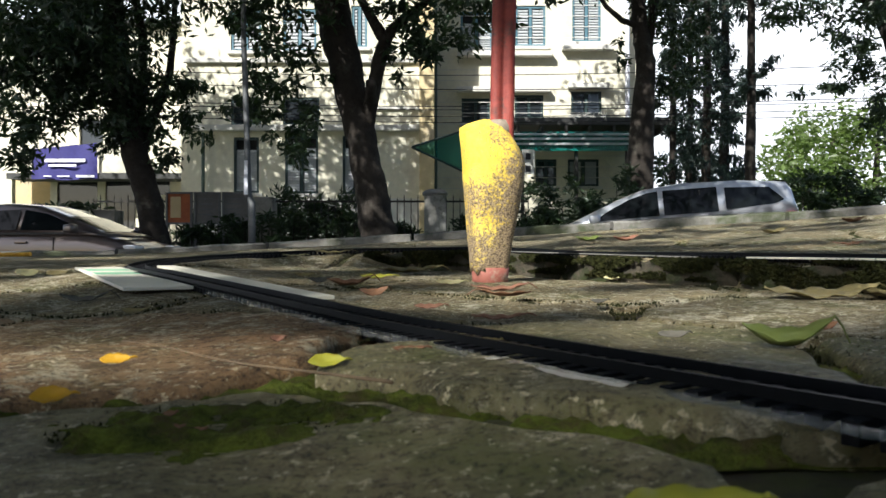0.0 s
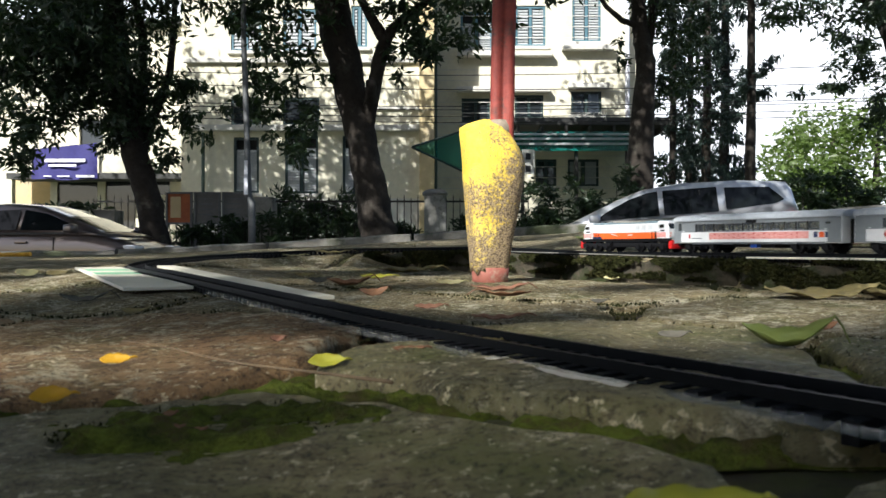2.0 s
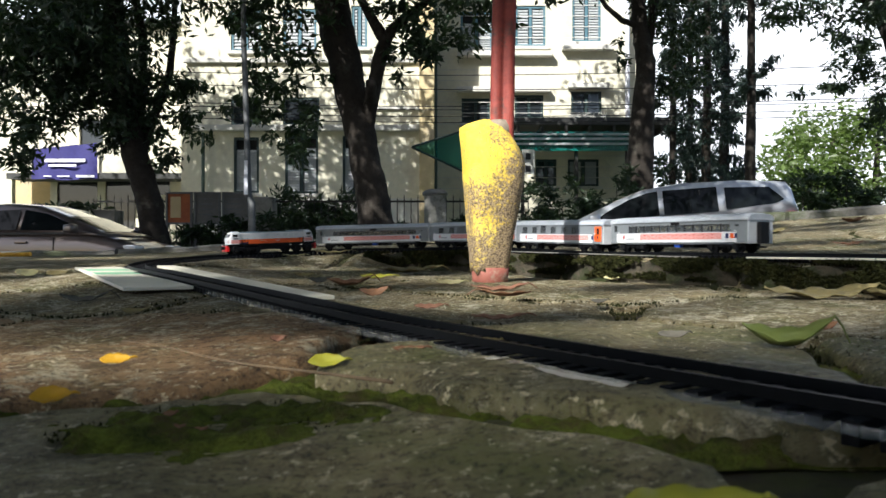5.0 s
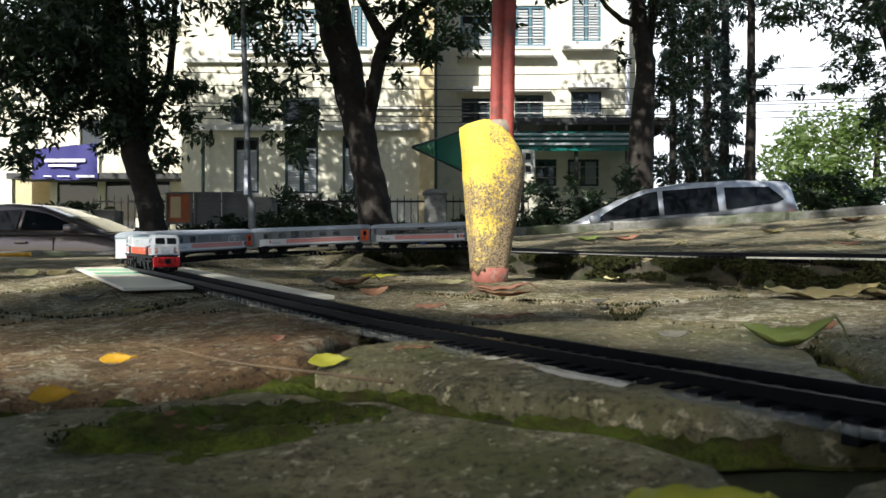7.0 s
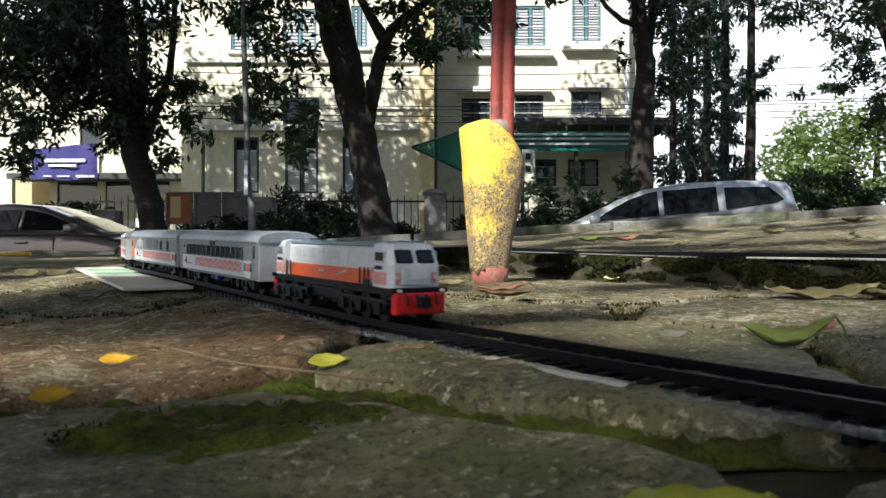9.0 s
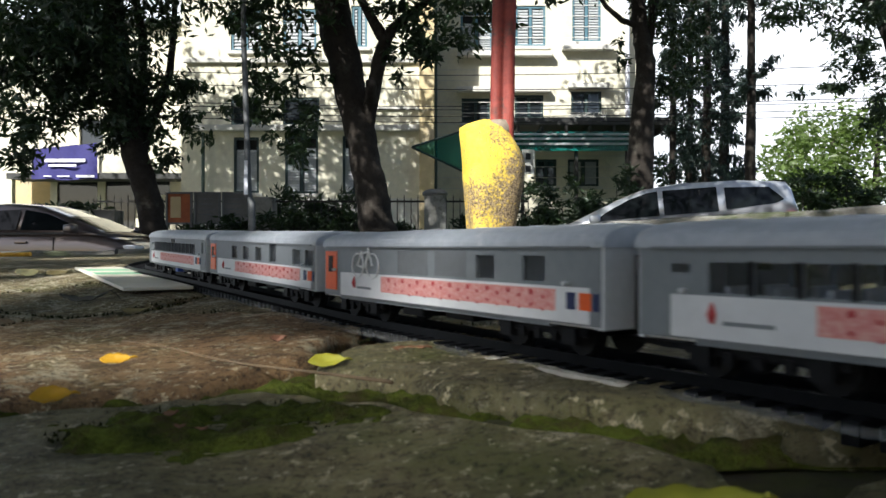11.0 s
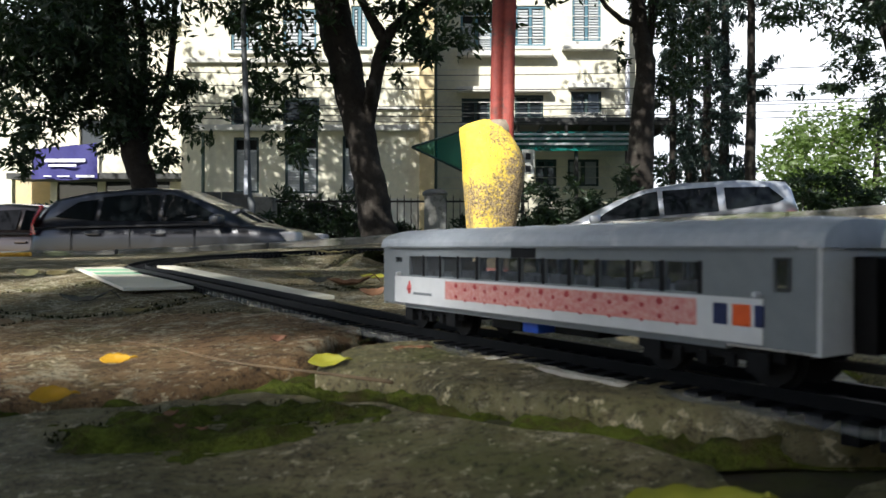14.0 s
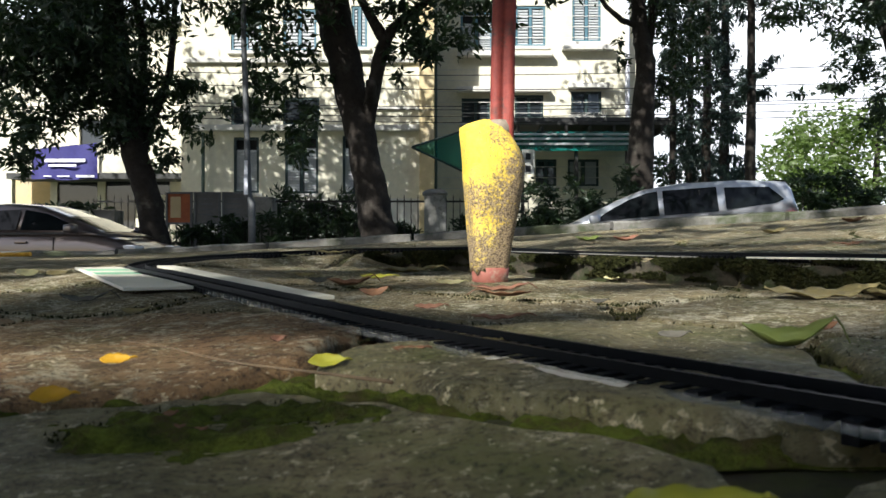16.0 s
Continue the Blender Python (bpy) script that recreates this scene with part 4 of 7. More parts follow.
# ---- painted stump of a railing post, by the track ----
def stump():
    st = thing("painted_post", "red steel post in a flaking yellow concrete stump on the paving", "post", pose(0.0415, 0.71, float(land(0.0415, 0.71)[0])))
    r = random.Random(11)
    hs = [0.008, 0.020, 0.039, 0.065, 0.091, 0.1066, 0.1144, 0.126, 0.135, 0.142, 0.1456, 0.149]
    left = [-0.0158, -0.0166, -0.0177, -0.0198, -0.0213, -0.0224, -0.0234, -0.0244, -0.0252, -0.0256, -0.0175, -0.0060]
    right = [0.0168, 0.0190, 0.0218, 0.0268, 0.0312, 0.0325, 0.0307, 0.0250, 0.0190, 0.0125, 0.0060, 0.0020]
    bm = bmesh.new()
    rings = []
    n = 36
    for z in np.concatenate([np.linspace(0.008, 0.135, 34), np.linspace(0.1375, 0.149, 7)]):
        a0, a1 = float(np.interp(z, hs, left)), float(np.interp(z, hs, right))
        cx, rad = (a0 + a1) / 2, (a1 - a0) / 2
        dep = rad * float(np.interp(z, [0, 0.135, 0.149], [0.85, 0.85, 1.0]))
        ring = []
        for k in range(n):
            a = 2 * math.pi * k / n
            sq = (abs(math.cos(a)) ** 3.0 + abs(math.sin(a)) ** 3.0) ** (-1 / 3.0)      # squarish, rounded
            w = 1 + 0.035 * noise.noise((math.cos(a) * 2, math.sin(a) * 2, z * 30)) + 0.022 * noise.noise((math.cos(a) * 8, math.sin(a) * 8, z * 210))
            low = 0.006 * noise.noise((math.cos(a) * 2.5, math.sin(a) * 2.5, 4.0)) if z < 0.012 else 0.0
            ring.append((cx + rad * sq * w * math.cos(a + 0.25), dep * sq * w * math.sin(a + 0.25), z + low))
        rings.append(ring)
    part("stump", loft(bm, rings), M_YELLOW, st, "lumpy concrete stump with flaking yellow paint", smooth=True)
    bm = bmesh.new()
    rings = []
    for z, rad in ((-0.008, 0.0168), (0.004, 0.0166), (0.013, 0.0176)):
        rings.append([(0.002 + rad * (1 + 0.05 * noise.noise((math.cos(a) * 3, math.sin(a) * 3, z * 60))) * math.cos(a), rad * 0.9 * math.sin(a), z)
                      for a in np.linspace(0, 2 * math.pi, 24, endpoint=False)])
    part("foot", loft(bm, rings), M_FOOT, st, "worn red painted foot", smooth=True)
    # steel angle: two flanges with rounded edges, leaning a little
    bm = bmesh.new()
    sec = [(-0.011, -0.007), (-0.006, -0.0088), (-0.0015, -0.0075), (0.0, -0.0048), (0.0015, -0.0070), (0.006, -0.0090), (0.0105, -0.0070), (0.0108, 0.006), (-0.0108, 0.006)]
    rings = []
    for z in np.linspace(0.10, 0.62, 24):
        dx = 0.0135 + (z - 0.14) * 0.030 - 0.0020 * math.sin((z - 0.1) * 9)
        rings.append([(dx + x * (1 + 0.04 * noise.noise((x * 300, z * 40, 1))), y * (1 + 0.05 * noise.noise((y * 300, z * 40, 2))), z) for x, y in sec])
    part("steel_post", loft(bm, rings), M_REDPAINT, st, "red painted ribbed steel post", smooth=True)
    bm = bmesh.new()
    rings = [[(0.010 + (0.0115 + 0.003 * noise.noise((math.cos(a) * 4, math.sin(a) * 4, z * 200))) * f * math.cos(a), 0.011 * f * math.sin(a) - 0.001, z)
              for a in np.linspace(0, 2 * math.pi, 16, endpoint=False)] for z, f in ((0.128, 1.15), (0.142, 1.0), (0.148, 0.85))]
    part("collar", loft(bm, rings), M_BARE, st, "crumbled mortar collar", smooth=True)


def card(label, s0, s1, o0, o1, lift, green, thick=0.0022, material=M_CARD):
    """A thin strip beside the track between two distances along it."""
    x0, y0, z0, h0 = (float(v) for v in line_at(s0))
    x1, y1, z1, h1 = (float(v) for v in line_at(s1))
    d = Vector((x1 - x0, y1 - y0, 0))
    L = d.length
    nrm = Vector((d.y, -d.x, 0)).normalized()      # to the outer side
    c = thing("card_strip", label, "card", group="card strips")
    mid = Vector((x0, y0, 0)) + nrm * (o0 + o1) / 2 + d / 2
    za = float(land(x0 + nrm.x * o0, y0 + nrm.y * o0)[0])
    zb = float(land(x1 + nrm.x * o0, y1 + nrm.y * o0)[0])
    c.matrix_basis = Matrix.Translation((mid.x, mid.y, (za + zb) / 2 + lift)) @ Euler((0, -math.atan2(zb - za, L), math.atan2(d.y, d.x))).to_matrix().to_4x4()
    w = abs(o1 - o0)
    part("card", nbox(-L / 2, L / 2, -w / 2, w / 2, 0, thick, bevel=thick * 0.2), material, c)
    if green:
        part("print", nbox(-L * 0.32, -L * 0.02, -w * 0.42, w * 0.44, thick, thick + 0.0002), M_GREEN, c, "pale green printed area")
        part("print", nbox(-L * 0.20, -L * 0.12, -w * 0.42, w * 0.44, thick + 0.0001, thick + 0.0004), M_CARD, c)


# ---- street: cars ----
M_GLASS = mat("car_glass", (0.008, 0.010, 0.011), (0.006, 0.008, 0.009), 2, 0.04, spec=0.18)
M_RUBBER = mat("tyre_rubber", (0.02, 0.02, 0.02), (0.03, 0.03, 0.03), 60, 0.85)
M_ALLOY = mat("alloy", (0.5, 0.5, 0.52), (0.42, 0.42, 0.44), 20, 0.3, metal=0.9)
M_TAIL = mat("tail_lamp", (0.55, 0.02, 0.02), (0.4, 0.01, 0.01), 20, 0.15, coat=1.0)
M_HEAD = mat("head_lamp", (0.75, 0.76, 0.78), (0.6, 0.6, 0.62), 20, 0.1, coat=1.0)
M_TRIM = mat("car_trim", (0.018, 0.018, 0.019), (0.025, 0.025, 0.026), 40, 0.55)
M_CHROME = mat("chrome", (0.7, 0.7, 0.72), (0.6, 0.6, 0.62), 10, 0.12, metal=1.0)


def car(name, label, paint, belt, roof, hood, L, W, windows, group="", rear="suv", rails=False):
    """A car along x, nose at +x: lower body, glasshouse, panes, lamps, wheels. belt, roof, hood: heights along x."""
    c = thing(name, label, "car", group=group)
    bx, bz = zip(*belt)
    rx, rz = zip(*roof)
    hx, hz = zip(*hood)

    def zb(x):
        return float(np.interp(x, bx, bz))

    def zr(x):
        return float(np.interp(x, rx, rz))

    def wb(x):                      # half width at the belt
        return (W / 2) * float(np.interp(abs(x), [0, L * 0.36, L * 0.46, L * 0.5], [1.0, 0.985, 0.90, 0.74]))

    def wr(x):
        return W / 2 * 0.74

    bm = bmesh.new()
    rings = []
    for x in np.linspace(-L / 2, L / 2, 40):
        top = float(np.interp(x, hx, hz))
        w = wb(x)
        nose = float(np.interp(abs(x), [L * 0.44, L * 0.5], [0, 0.12]))
        half = [(w * 0.93, 0.26 + nose), (w * 0.985, 0.42 + nose), (w, 0.62), (w * 1.0, top - 0.20), (w * 0.975, top - 0.07), (w * 0.90, top - 0.01), (w * 0.5, top + 0.015)]
        half = [(y, max(0.2, min(z, top + 0.02))) for y, z in half]
        rings.append([(x, y, z) for y, z in half] + [(x, -y, z) for y, z in reversed(half)])
    body = part("body", loft(bm, rings), paint, c, smooth=True)
    bm = bmesh.new()
    rings = []
    for x in np.linspace(rx[0], rx[-1], 44):
        b, t = zb(x) - 0.03, max(zr(x), zb(x))
        w, v = wb(x) * 0.965, wr(x)
        k = (t - b)
        half = [(w, b), (w + (v - w) * 0.58, b + k * 0.5), (v, b + k * 0.86), (v * 0.93, b + k * 0.955), (v * 0.7, t - 0.003), (v * 0.3, t + 0.012)]
        rings.append([(x, y, z) for y, z in half] + [(x, -y, z) for y, z in reversed(half)])
    part("cabin", loft(bm, rings), paint, c, smooth=True)
    for pts in windows:
        for side in (-1, 1):
            bm = bmesh.new()
            vs = []
            for x, z in pts:
                b, t = zb(x) - 0.03, zr(x)
                f = (z - b) / max(0.05, (t - b))
                w, v = wb(x) * 0.965, wr(x)
                y = float(np.interp(f, [0, 0.5, 0.86, 1.0], [w, w + (v - w) * 0.58, v, v * 0.9]))
                vs.append(bm.verts.new((x, side * (y + 0.022), z)))
            f = bm.faces.new(vs if side < 0 else list(reversed(vs)))
            bmesh.ops.triangulate(bm, faces=[f])
            part("side_window", bm, M_GLASS, c, "dark tinted side window")
    # windscreen and rear window, following the roof line
    for a, b in ((rx[-1] - 0.05, rx[-1] - 0.72), (rx[0] + 0.03, rx[0] + 0.30)):
        bm = bmesh.new()
        rings = []
        for x in np.linspace(a, b, 7):
            bb, t = zb(x) - 0.03, max(zr(x), zb(x))
            v = wr(x)
            rings.append([(x, y, t + 0.018 - 0.016 * (abs(y) / v) ** 2) for y in np.linspace(-v * 0.86, v * 0.86, 9)])
        part("windscreen", loft(bm, rings, cap=False, closed=False), M_GLASS, c, "dark windscreen", smooth=True)
    for side in (-1, 1):
        mx = rx[-1] - 0.42
        bm = nbox(mx - 0.09, mx + 0.09, side * (W / 2 + 0.10) - 0.09, side * (W / 2 + 0.10) + 0.09, zb(mx) - 0.01, zb(mx) + 0.15, bevel=0.05)
        part("mirror", bm, paint, c, smooth=True)
        for hx2 in (0.05, -1.0):
            part("door_handle", nbox(hx2 - 0.11, hx2 + 0.11, *sorted((side * (W / 2 - 0.005), side * (W / 2 + 0.03))), zb(hx2) - 0.17, zb(hx2) - 0.13, bevel=0.012), paint, c)
        for hx2 in (0.62, -0.42, -1.38):
            part("door_gap", nbox(hx2 - 0.006, hx2 + 0.006, *sorted((side * (W / 2 - 0.02), side * (W / 2 + 0.002))), 0.4, zb(hx2) - 0.06), M_TRIM, c)
        part("belt_trim", nbox(rx[0] + 0.55, rx[-1] - 0.55, *sorted((side * (wb(0) * 0.955), side * (wb(0) * 0.985))), zb(0) - 0.02, zb(0) + 0.008), M_TRIM, c)
        if rear == "suv":
            bm = loft(bmesh.new(), [[(x, side * y, z) for x, y, z in ((-L / 2 + 0.02 + o, W / 2 * 0.70, 0.98), (-L / 2 + 0.26 + o, W / 2 * 0.955, 0.98), (-L / 2 + 0.22 + o, W / 2 * 0.95, 1.14),
                                                                  (-L / 2 + 0.30 + o, W / 2 * 0.78, 1.42), (-L / 2 + 0.22 + o, W / 2 * 0.72, 1.44), (-L / 2 + 0.06 + o, W / 2 * 0.72, 1.14))] for o in (0, -0.03)])
        else:
            bm = nbox(-L / 2 + 0.03, -L / 2 + 0.3, *sorted((side * W / 2 * 0.6, side * W / 2 * 0.93)), 0.78, 0.95, bevel=0.04)
        part("tail_lamp", bm, M_TAIL, c, "red tail lamp")
        part("head_lamp", nbox(L / 2 - 0.42, L / 2 - 0.09, *sorted((side * W / 2 * 0.55, side * W / 2 * 0.90)), float(np.interp(L / 2 - 0.3, hx, hz)) - 0.2, float(np.interp(L / 2 - 0.3, hx, hz)) - 0.02, bevel=0.05), M_HEAD, c)
        if rails:
            bm = bmesh.new()
            tube(bm, [(x, side * wr(0) * 0.88, zr(x) + z) for x, z in ((rx[0] + 0.55, 0.0), (rx[0] + 0.75, 0.05), (0.0, 0.055), (0.45, 0.045), (0.6, 0.0))], 0.018, 8)
            part("roof_rail", bm, M_CHROME, c)
        for wx in (-L / 2 + 0.85, L / 2 - 0.88):
            bm = bmesh.new()
            tube(bm, [(wx, side * (W / 2 - 0.22), 0.33), (wx, side * (W / 2 - 0.20), 0.33), (wx, side * (W / 2 - 0.02), 0.33), (wx, side * (W / 2 + 0.0), 0.33)], [0.29, 0.33, 0.33, 0.29], 28)
            wheel = part("wheel", bm, M_RUBBER, c)
            bm = bmesh.new()
            disc(bm, (wx, side * (W / 2 + 0.002), 0.33), (0, 1, 0), 0.22, 0.03, 24)
            part("rim", bm, M_ALLOY, wheel)
    return c


M_PAINT_DARK = mat("dark_blue_paint", (0.012, 0.015, 0.022), (0.016, 0.019, 0.028), 300, 0.3, coat=0.6)
M_PAINT_SILVER = mat("silver_paint", (0.58, 0.60, 0.63), (0.54, 0.56, 0.59), 400, 0.28, metal=0.5, coat=1.0)
M_PAINT_ROSE = mat("champagne_paint", (0.125, 0.098, 0.088), (0.11, 0.086, 0.076), 400, 0.28, metal=0.5, coat=1.0)
STREET_YAW = -0.15
ROAD_TURN = math.degrees(math.atan(STREET_YAW))


def on_road(x, y, turn):
    """Pose of a car on the road, nose along the road (turn 0) or against it (180)."""
    slope = math.degrees(math.atan((float(road_z(x + 1.4)) - float(road_z(x - 1.4))) / 2.8))
    z = float(far_z(np.array([float(x)]), np.array([float(y)]))[0])
    return Matrix.Translation((x, y, z)) @ pose(0, 0, 0, 0, 0, ROAD_TURN) @ pose(0, 0, 0, 0, -slope, 0) @ pose(0, 0, 0, 0, 0, turn)


SUV_HOOD = [(-2.265, 0.80), (-2.2, 1.02), (-1.9, 1.10), (1.0, 1.06), (1.35, 1.06), (1.95, 0.96), (2.2, 0.80), (2.265, 0.66)]
SUV_BELT = [(-2.3, 1.12), (-1.6, 1.12), (1.3, 1.04)]
SUV_ROOF = [(-2.17, 1.12), (-1.98, 1.42), (-1.80, 1.54), (-1.2, 1.64), (-0.3, 1.68), (0.2, 1.63), (0.6, 1.46), (1.45, 1.06)]
SUV_WIN = [[(-1.72, 1.24), (-1.02, 1.16), (-1.02, 1.50), (-1.35, 1.47)], [(-0.95, 1.16), (0.0, 1.13), (0.0, 1.545), (-0.6, 1.555), (-0.95, 1.53)],
           [(0.08, 1.13), (1.02, 1.11), (0.86, 1.23), (0.45, 1.45), (0.22, 1.53), (0.08, 1.54)]]


def passing_pose(t):
    """The car gathers speed as it passes."""
    u = max(t, 13.5) - 15.0
    x = -0.393 + 6.31 * u + 0.3 * u * u + 1.4 * max(0.0, u - 0.5) ** 2 + 5.41 * min(0.0, t - 13.5) + 2.265 * 0.989
    return on_road(x, 10.9 + STREET_YAW * x + 0.92, 0)


PASSING = car("passing_suv", "dark blue sport utility car driving along the street", M_PAINT_DARK, SUV_BELT, SUV_ROOF, SUV_HOOD, 4.53, 1.82, SUV_WIN)
MPV_ROOF = [(-2.12, 1.06), (-2.08, 1.32), (-1.98, 1.53), (-1.2, 1.595), (-0.3, 1.60), (0.3, 1.53), (0.75, 1.37), (1.55, 1.02)]
MPV_WIN = [[(-1.90, 1.22), (-1.75, 1.16), (-0.98, 1.10), (-0.98, 1.47), (-1.68, 1.44)], [(-0.86, 1.08), (0.0, 1.06), (0.0, 1.48), (-0.86, 1.49)],
           [(0.08, 1.06), (1.12, 1.03), (0.95, 1.16), (0.55, 1.36), (0.25, 1.455), (0.08, 1.475)]]


def parked_cars():
    c = car("parked_minivan", "silver compact minivan parked at the street side", M_PAINT_SILVER, [(-2.3, 1.02), (1.6, 1.0)], MPV_ROOF,
            [(-2.2, 0.8), (-2.15, 1.0), (1.4, 1.0), (1.95, 0.9), (2.2, 0.6)], 4.4, 1.72, MPV_WIN, rear="van")
    c.matrix_basis = on_road(3.80, 13.4, 180) @ Matrix.Translation((0, 0, -0.04))
    c = car("parked_hatchback", "champagne coloured hatchback parked at the street side", M_PAINT_ROSE, [(-2.3, 1.0), (1.4, 0.95)],
            [(-2.05, 1.0), (-1.85, 1.28), (-1.5, 1.42), (-0.4, 1.49), (0.15, 1.44), (0.6, 1.28), (1.42, 0.96)],
            [(-2.1, 0.8), (-2.05, 0.98), (1.2, 0.95), (1.75, 0.82), (2.1, 0.55)], 4.2, 1.70,
            [[(-1.5, 1.12), (-0.95, 1.06), (-0.95, 1.33), (-1.2, 1.30)], [(-0.88, 1.05), (-0.08, 1.02), (-0.08, 1.365), (-0.88, 1.34)],
             [(0.0, 1.02), (0.98, 1.0), (0.8, 1.13), (0.4, 1.29), (0.0, 1.36)]], rear="van")
    c.matrix_basis = on_road(-6.795, 13.4, 0) @ Matrix.Translation((0, 0, 0.03))


# ---- buildings ----
M_WALL = mat("cream_render", (0.70, 0.66, 0.51), (0.63, 0.60, 0.46), 6, 0.9, bump=0.004, c3=(0.55, 0.52, 0.41), scale3=0.9, cover3=0.42, bscale=60)
M_WALL2 = mat("grey_render", (0.60, 0.585, 0.53), (0.55, 0.535, 0.485), 6, 0.9, bump=0.004, c3=(0.48, 0.47, 0.43), scale3=0.8, cover3=0.42, bscale=60)
M_OCHRE = mat("ochre_render", (0.62, 0.50, 0.28), (0.56, 0.45, 0.25), 5, 0.9, c3=(0.5, 0.42, 0.28), scale3=1.0, cover3=0.4)
M_FRAME = mat("dark_green_frame", (0.03, 0.055, 0.055), (0.025, 0.045, 0.045), 20, 0.5)
M_BLUEFRAME = mat("blue_frame", (0.10, 0.20, 0.24), (0.08, 0.16, 0.20), 20, 0.5)
M_SHUTTER = mat("shutter_slat", (0.42, 0.44, 0.44), (0.36, 0.38, 0.38), 12, 0.6)
M_ROOM_SHADE = mat("room_shade", (0.02, 0.02, 0.02), (0.03, 0.028, 0.025), 2, 0.9)
M_PANE = mat("window_pane", (0.03, 0.035, 0.04), (0.025, 0.03, 0.035), 2, 0.06, spec=0.8)
M_SLAB = mat("dark_canopy_slab", (0.07, 0.07, 0.065), (0.05, 0.05, 0.048), 6, 0.8)
M_TEAL = glass_mat("teal_sheet", (0.015, 0.20, 0.17), 0.25, 0.35)
M_PIPE = mat("drain_pipe", (0.08, 0.11, 0.09), (0.06, 0.09, 0.07), 10, 0.5)
M_PURPLE = mat("purple_cloth", (0.035, 0.032, 0.17), (0.028, 0.025, 0.13), 8, 0.7)
M_LETTER = mat("white_lettering", (0.75, 0.75, 0.8), (0.7, 0.7, 0.75), 8, 0.6)
M_IRON = mat("fence_iron", (0.02, 0.022, 0.02), (0.035, 0.03, 0.025), 12, 0.6)
M_PILLAR = mat("pillar_render", (0.30, 0.29, 0.26), (0.22, 0.215, 0.19), 9, 0.9, bump=0.004, c3=(0.10, 0.11, 0.07), scale3=3, cover3=0.4)
M_SIGNGREY = mat("board_grey", (0.12, 0.12, 0.11), (0.16, 0.15, 0.14), 5, 0.6)
M_SIGNORANGE = mat("board_orange", (0.45, 0.13, 0.04), (0.30, 0.08, 0.03), 3, 0.6)
M_POLE = mat("galvanised_pole", (0.16, 0.165, 0.165), (0.12, 0.125, 0.125), 14, 0.55, metal=0.3)
M_WIRE = mat("cable", (0.015, 0.015, 0.015), (0.02, 0.02, 0.02), 10, 0.7)


def shutter_window(parent, x0, x1, z0, z1, y, frame, panes=2, slats=True):
    """A framed window set into the wall; louvred leaves or glass."""
    # near-black sheet painted as the shade of the room behind
    w = part("window", nbox(x0, x1, y + 0.20, y + 0.22, z0, z1), M_ROOM_SHADE, parent)
    t = 0.09
    bm = nbox(x0, x1, y + 0.04, y + 0.14, z1 - t, z1)
    box(bm, x0, x1, y + 0.04, y + 0.14, z0, z0 + t)
    box(bm, x0, x0 + t, y + 0.042, y + 0.138, z0 + t, z1 - t)
    box(bm, x1 - t, x1, y + 0.042, y + 0.138, z0 + t, z1 - t)
    for k in range(1, panes):
        m = x0 + (x1 - x0) * k / panes
        box(bm, m - t * 0.6, m + t * 0.6, y + 0.044, y + 0.136, z0 + t, z1 - t)
    part("window_frame", bm, frame, w)
    for k in range(panes):
        a, b = x0 + (x1 - x0) * k / panes + t, x0 + (x1 - x0) * (k + 1) / panes - t
        if slats:
            n = max(6, int((z1 - z0) / 0.13))
            top = z1 - t - (0.35 if z1 - z0 > 1.6 else 0)
            for j in range(n):
                z = z0 + t + (top - z0 - t) * j / n
                hgt = (top - z0 - t) / n
                ring = [(y + 0.06, z), (y + 0.12, z + hgt * 0.95), (y + 0.13, z + hgt * 0.85), (y + 0.07, z - hgt * 0.1)]
                part("slat", loft(bmesh.new(), [[(q, *r) for r in ring] for q in (a, b)]), M_SHUTTER, w)
        else:
            part("pane", nbox(a, b, y + 0.09, y + 0.10, z0 + t, z1 - t), M_PANE, w)
    part("sill", nbox(x0 - 0.12, x1 + 0.12, y - 0.12, y + 0.04, z0 - 0.12, z0 - 0.002), M_WALL2, w)


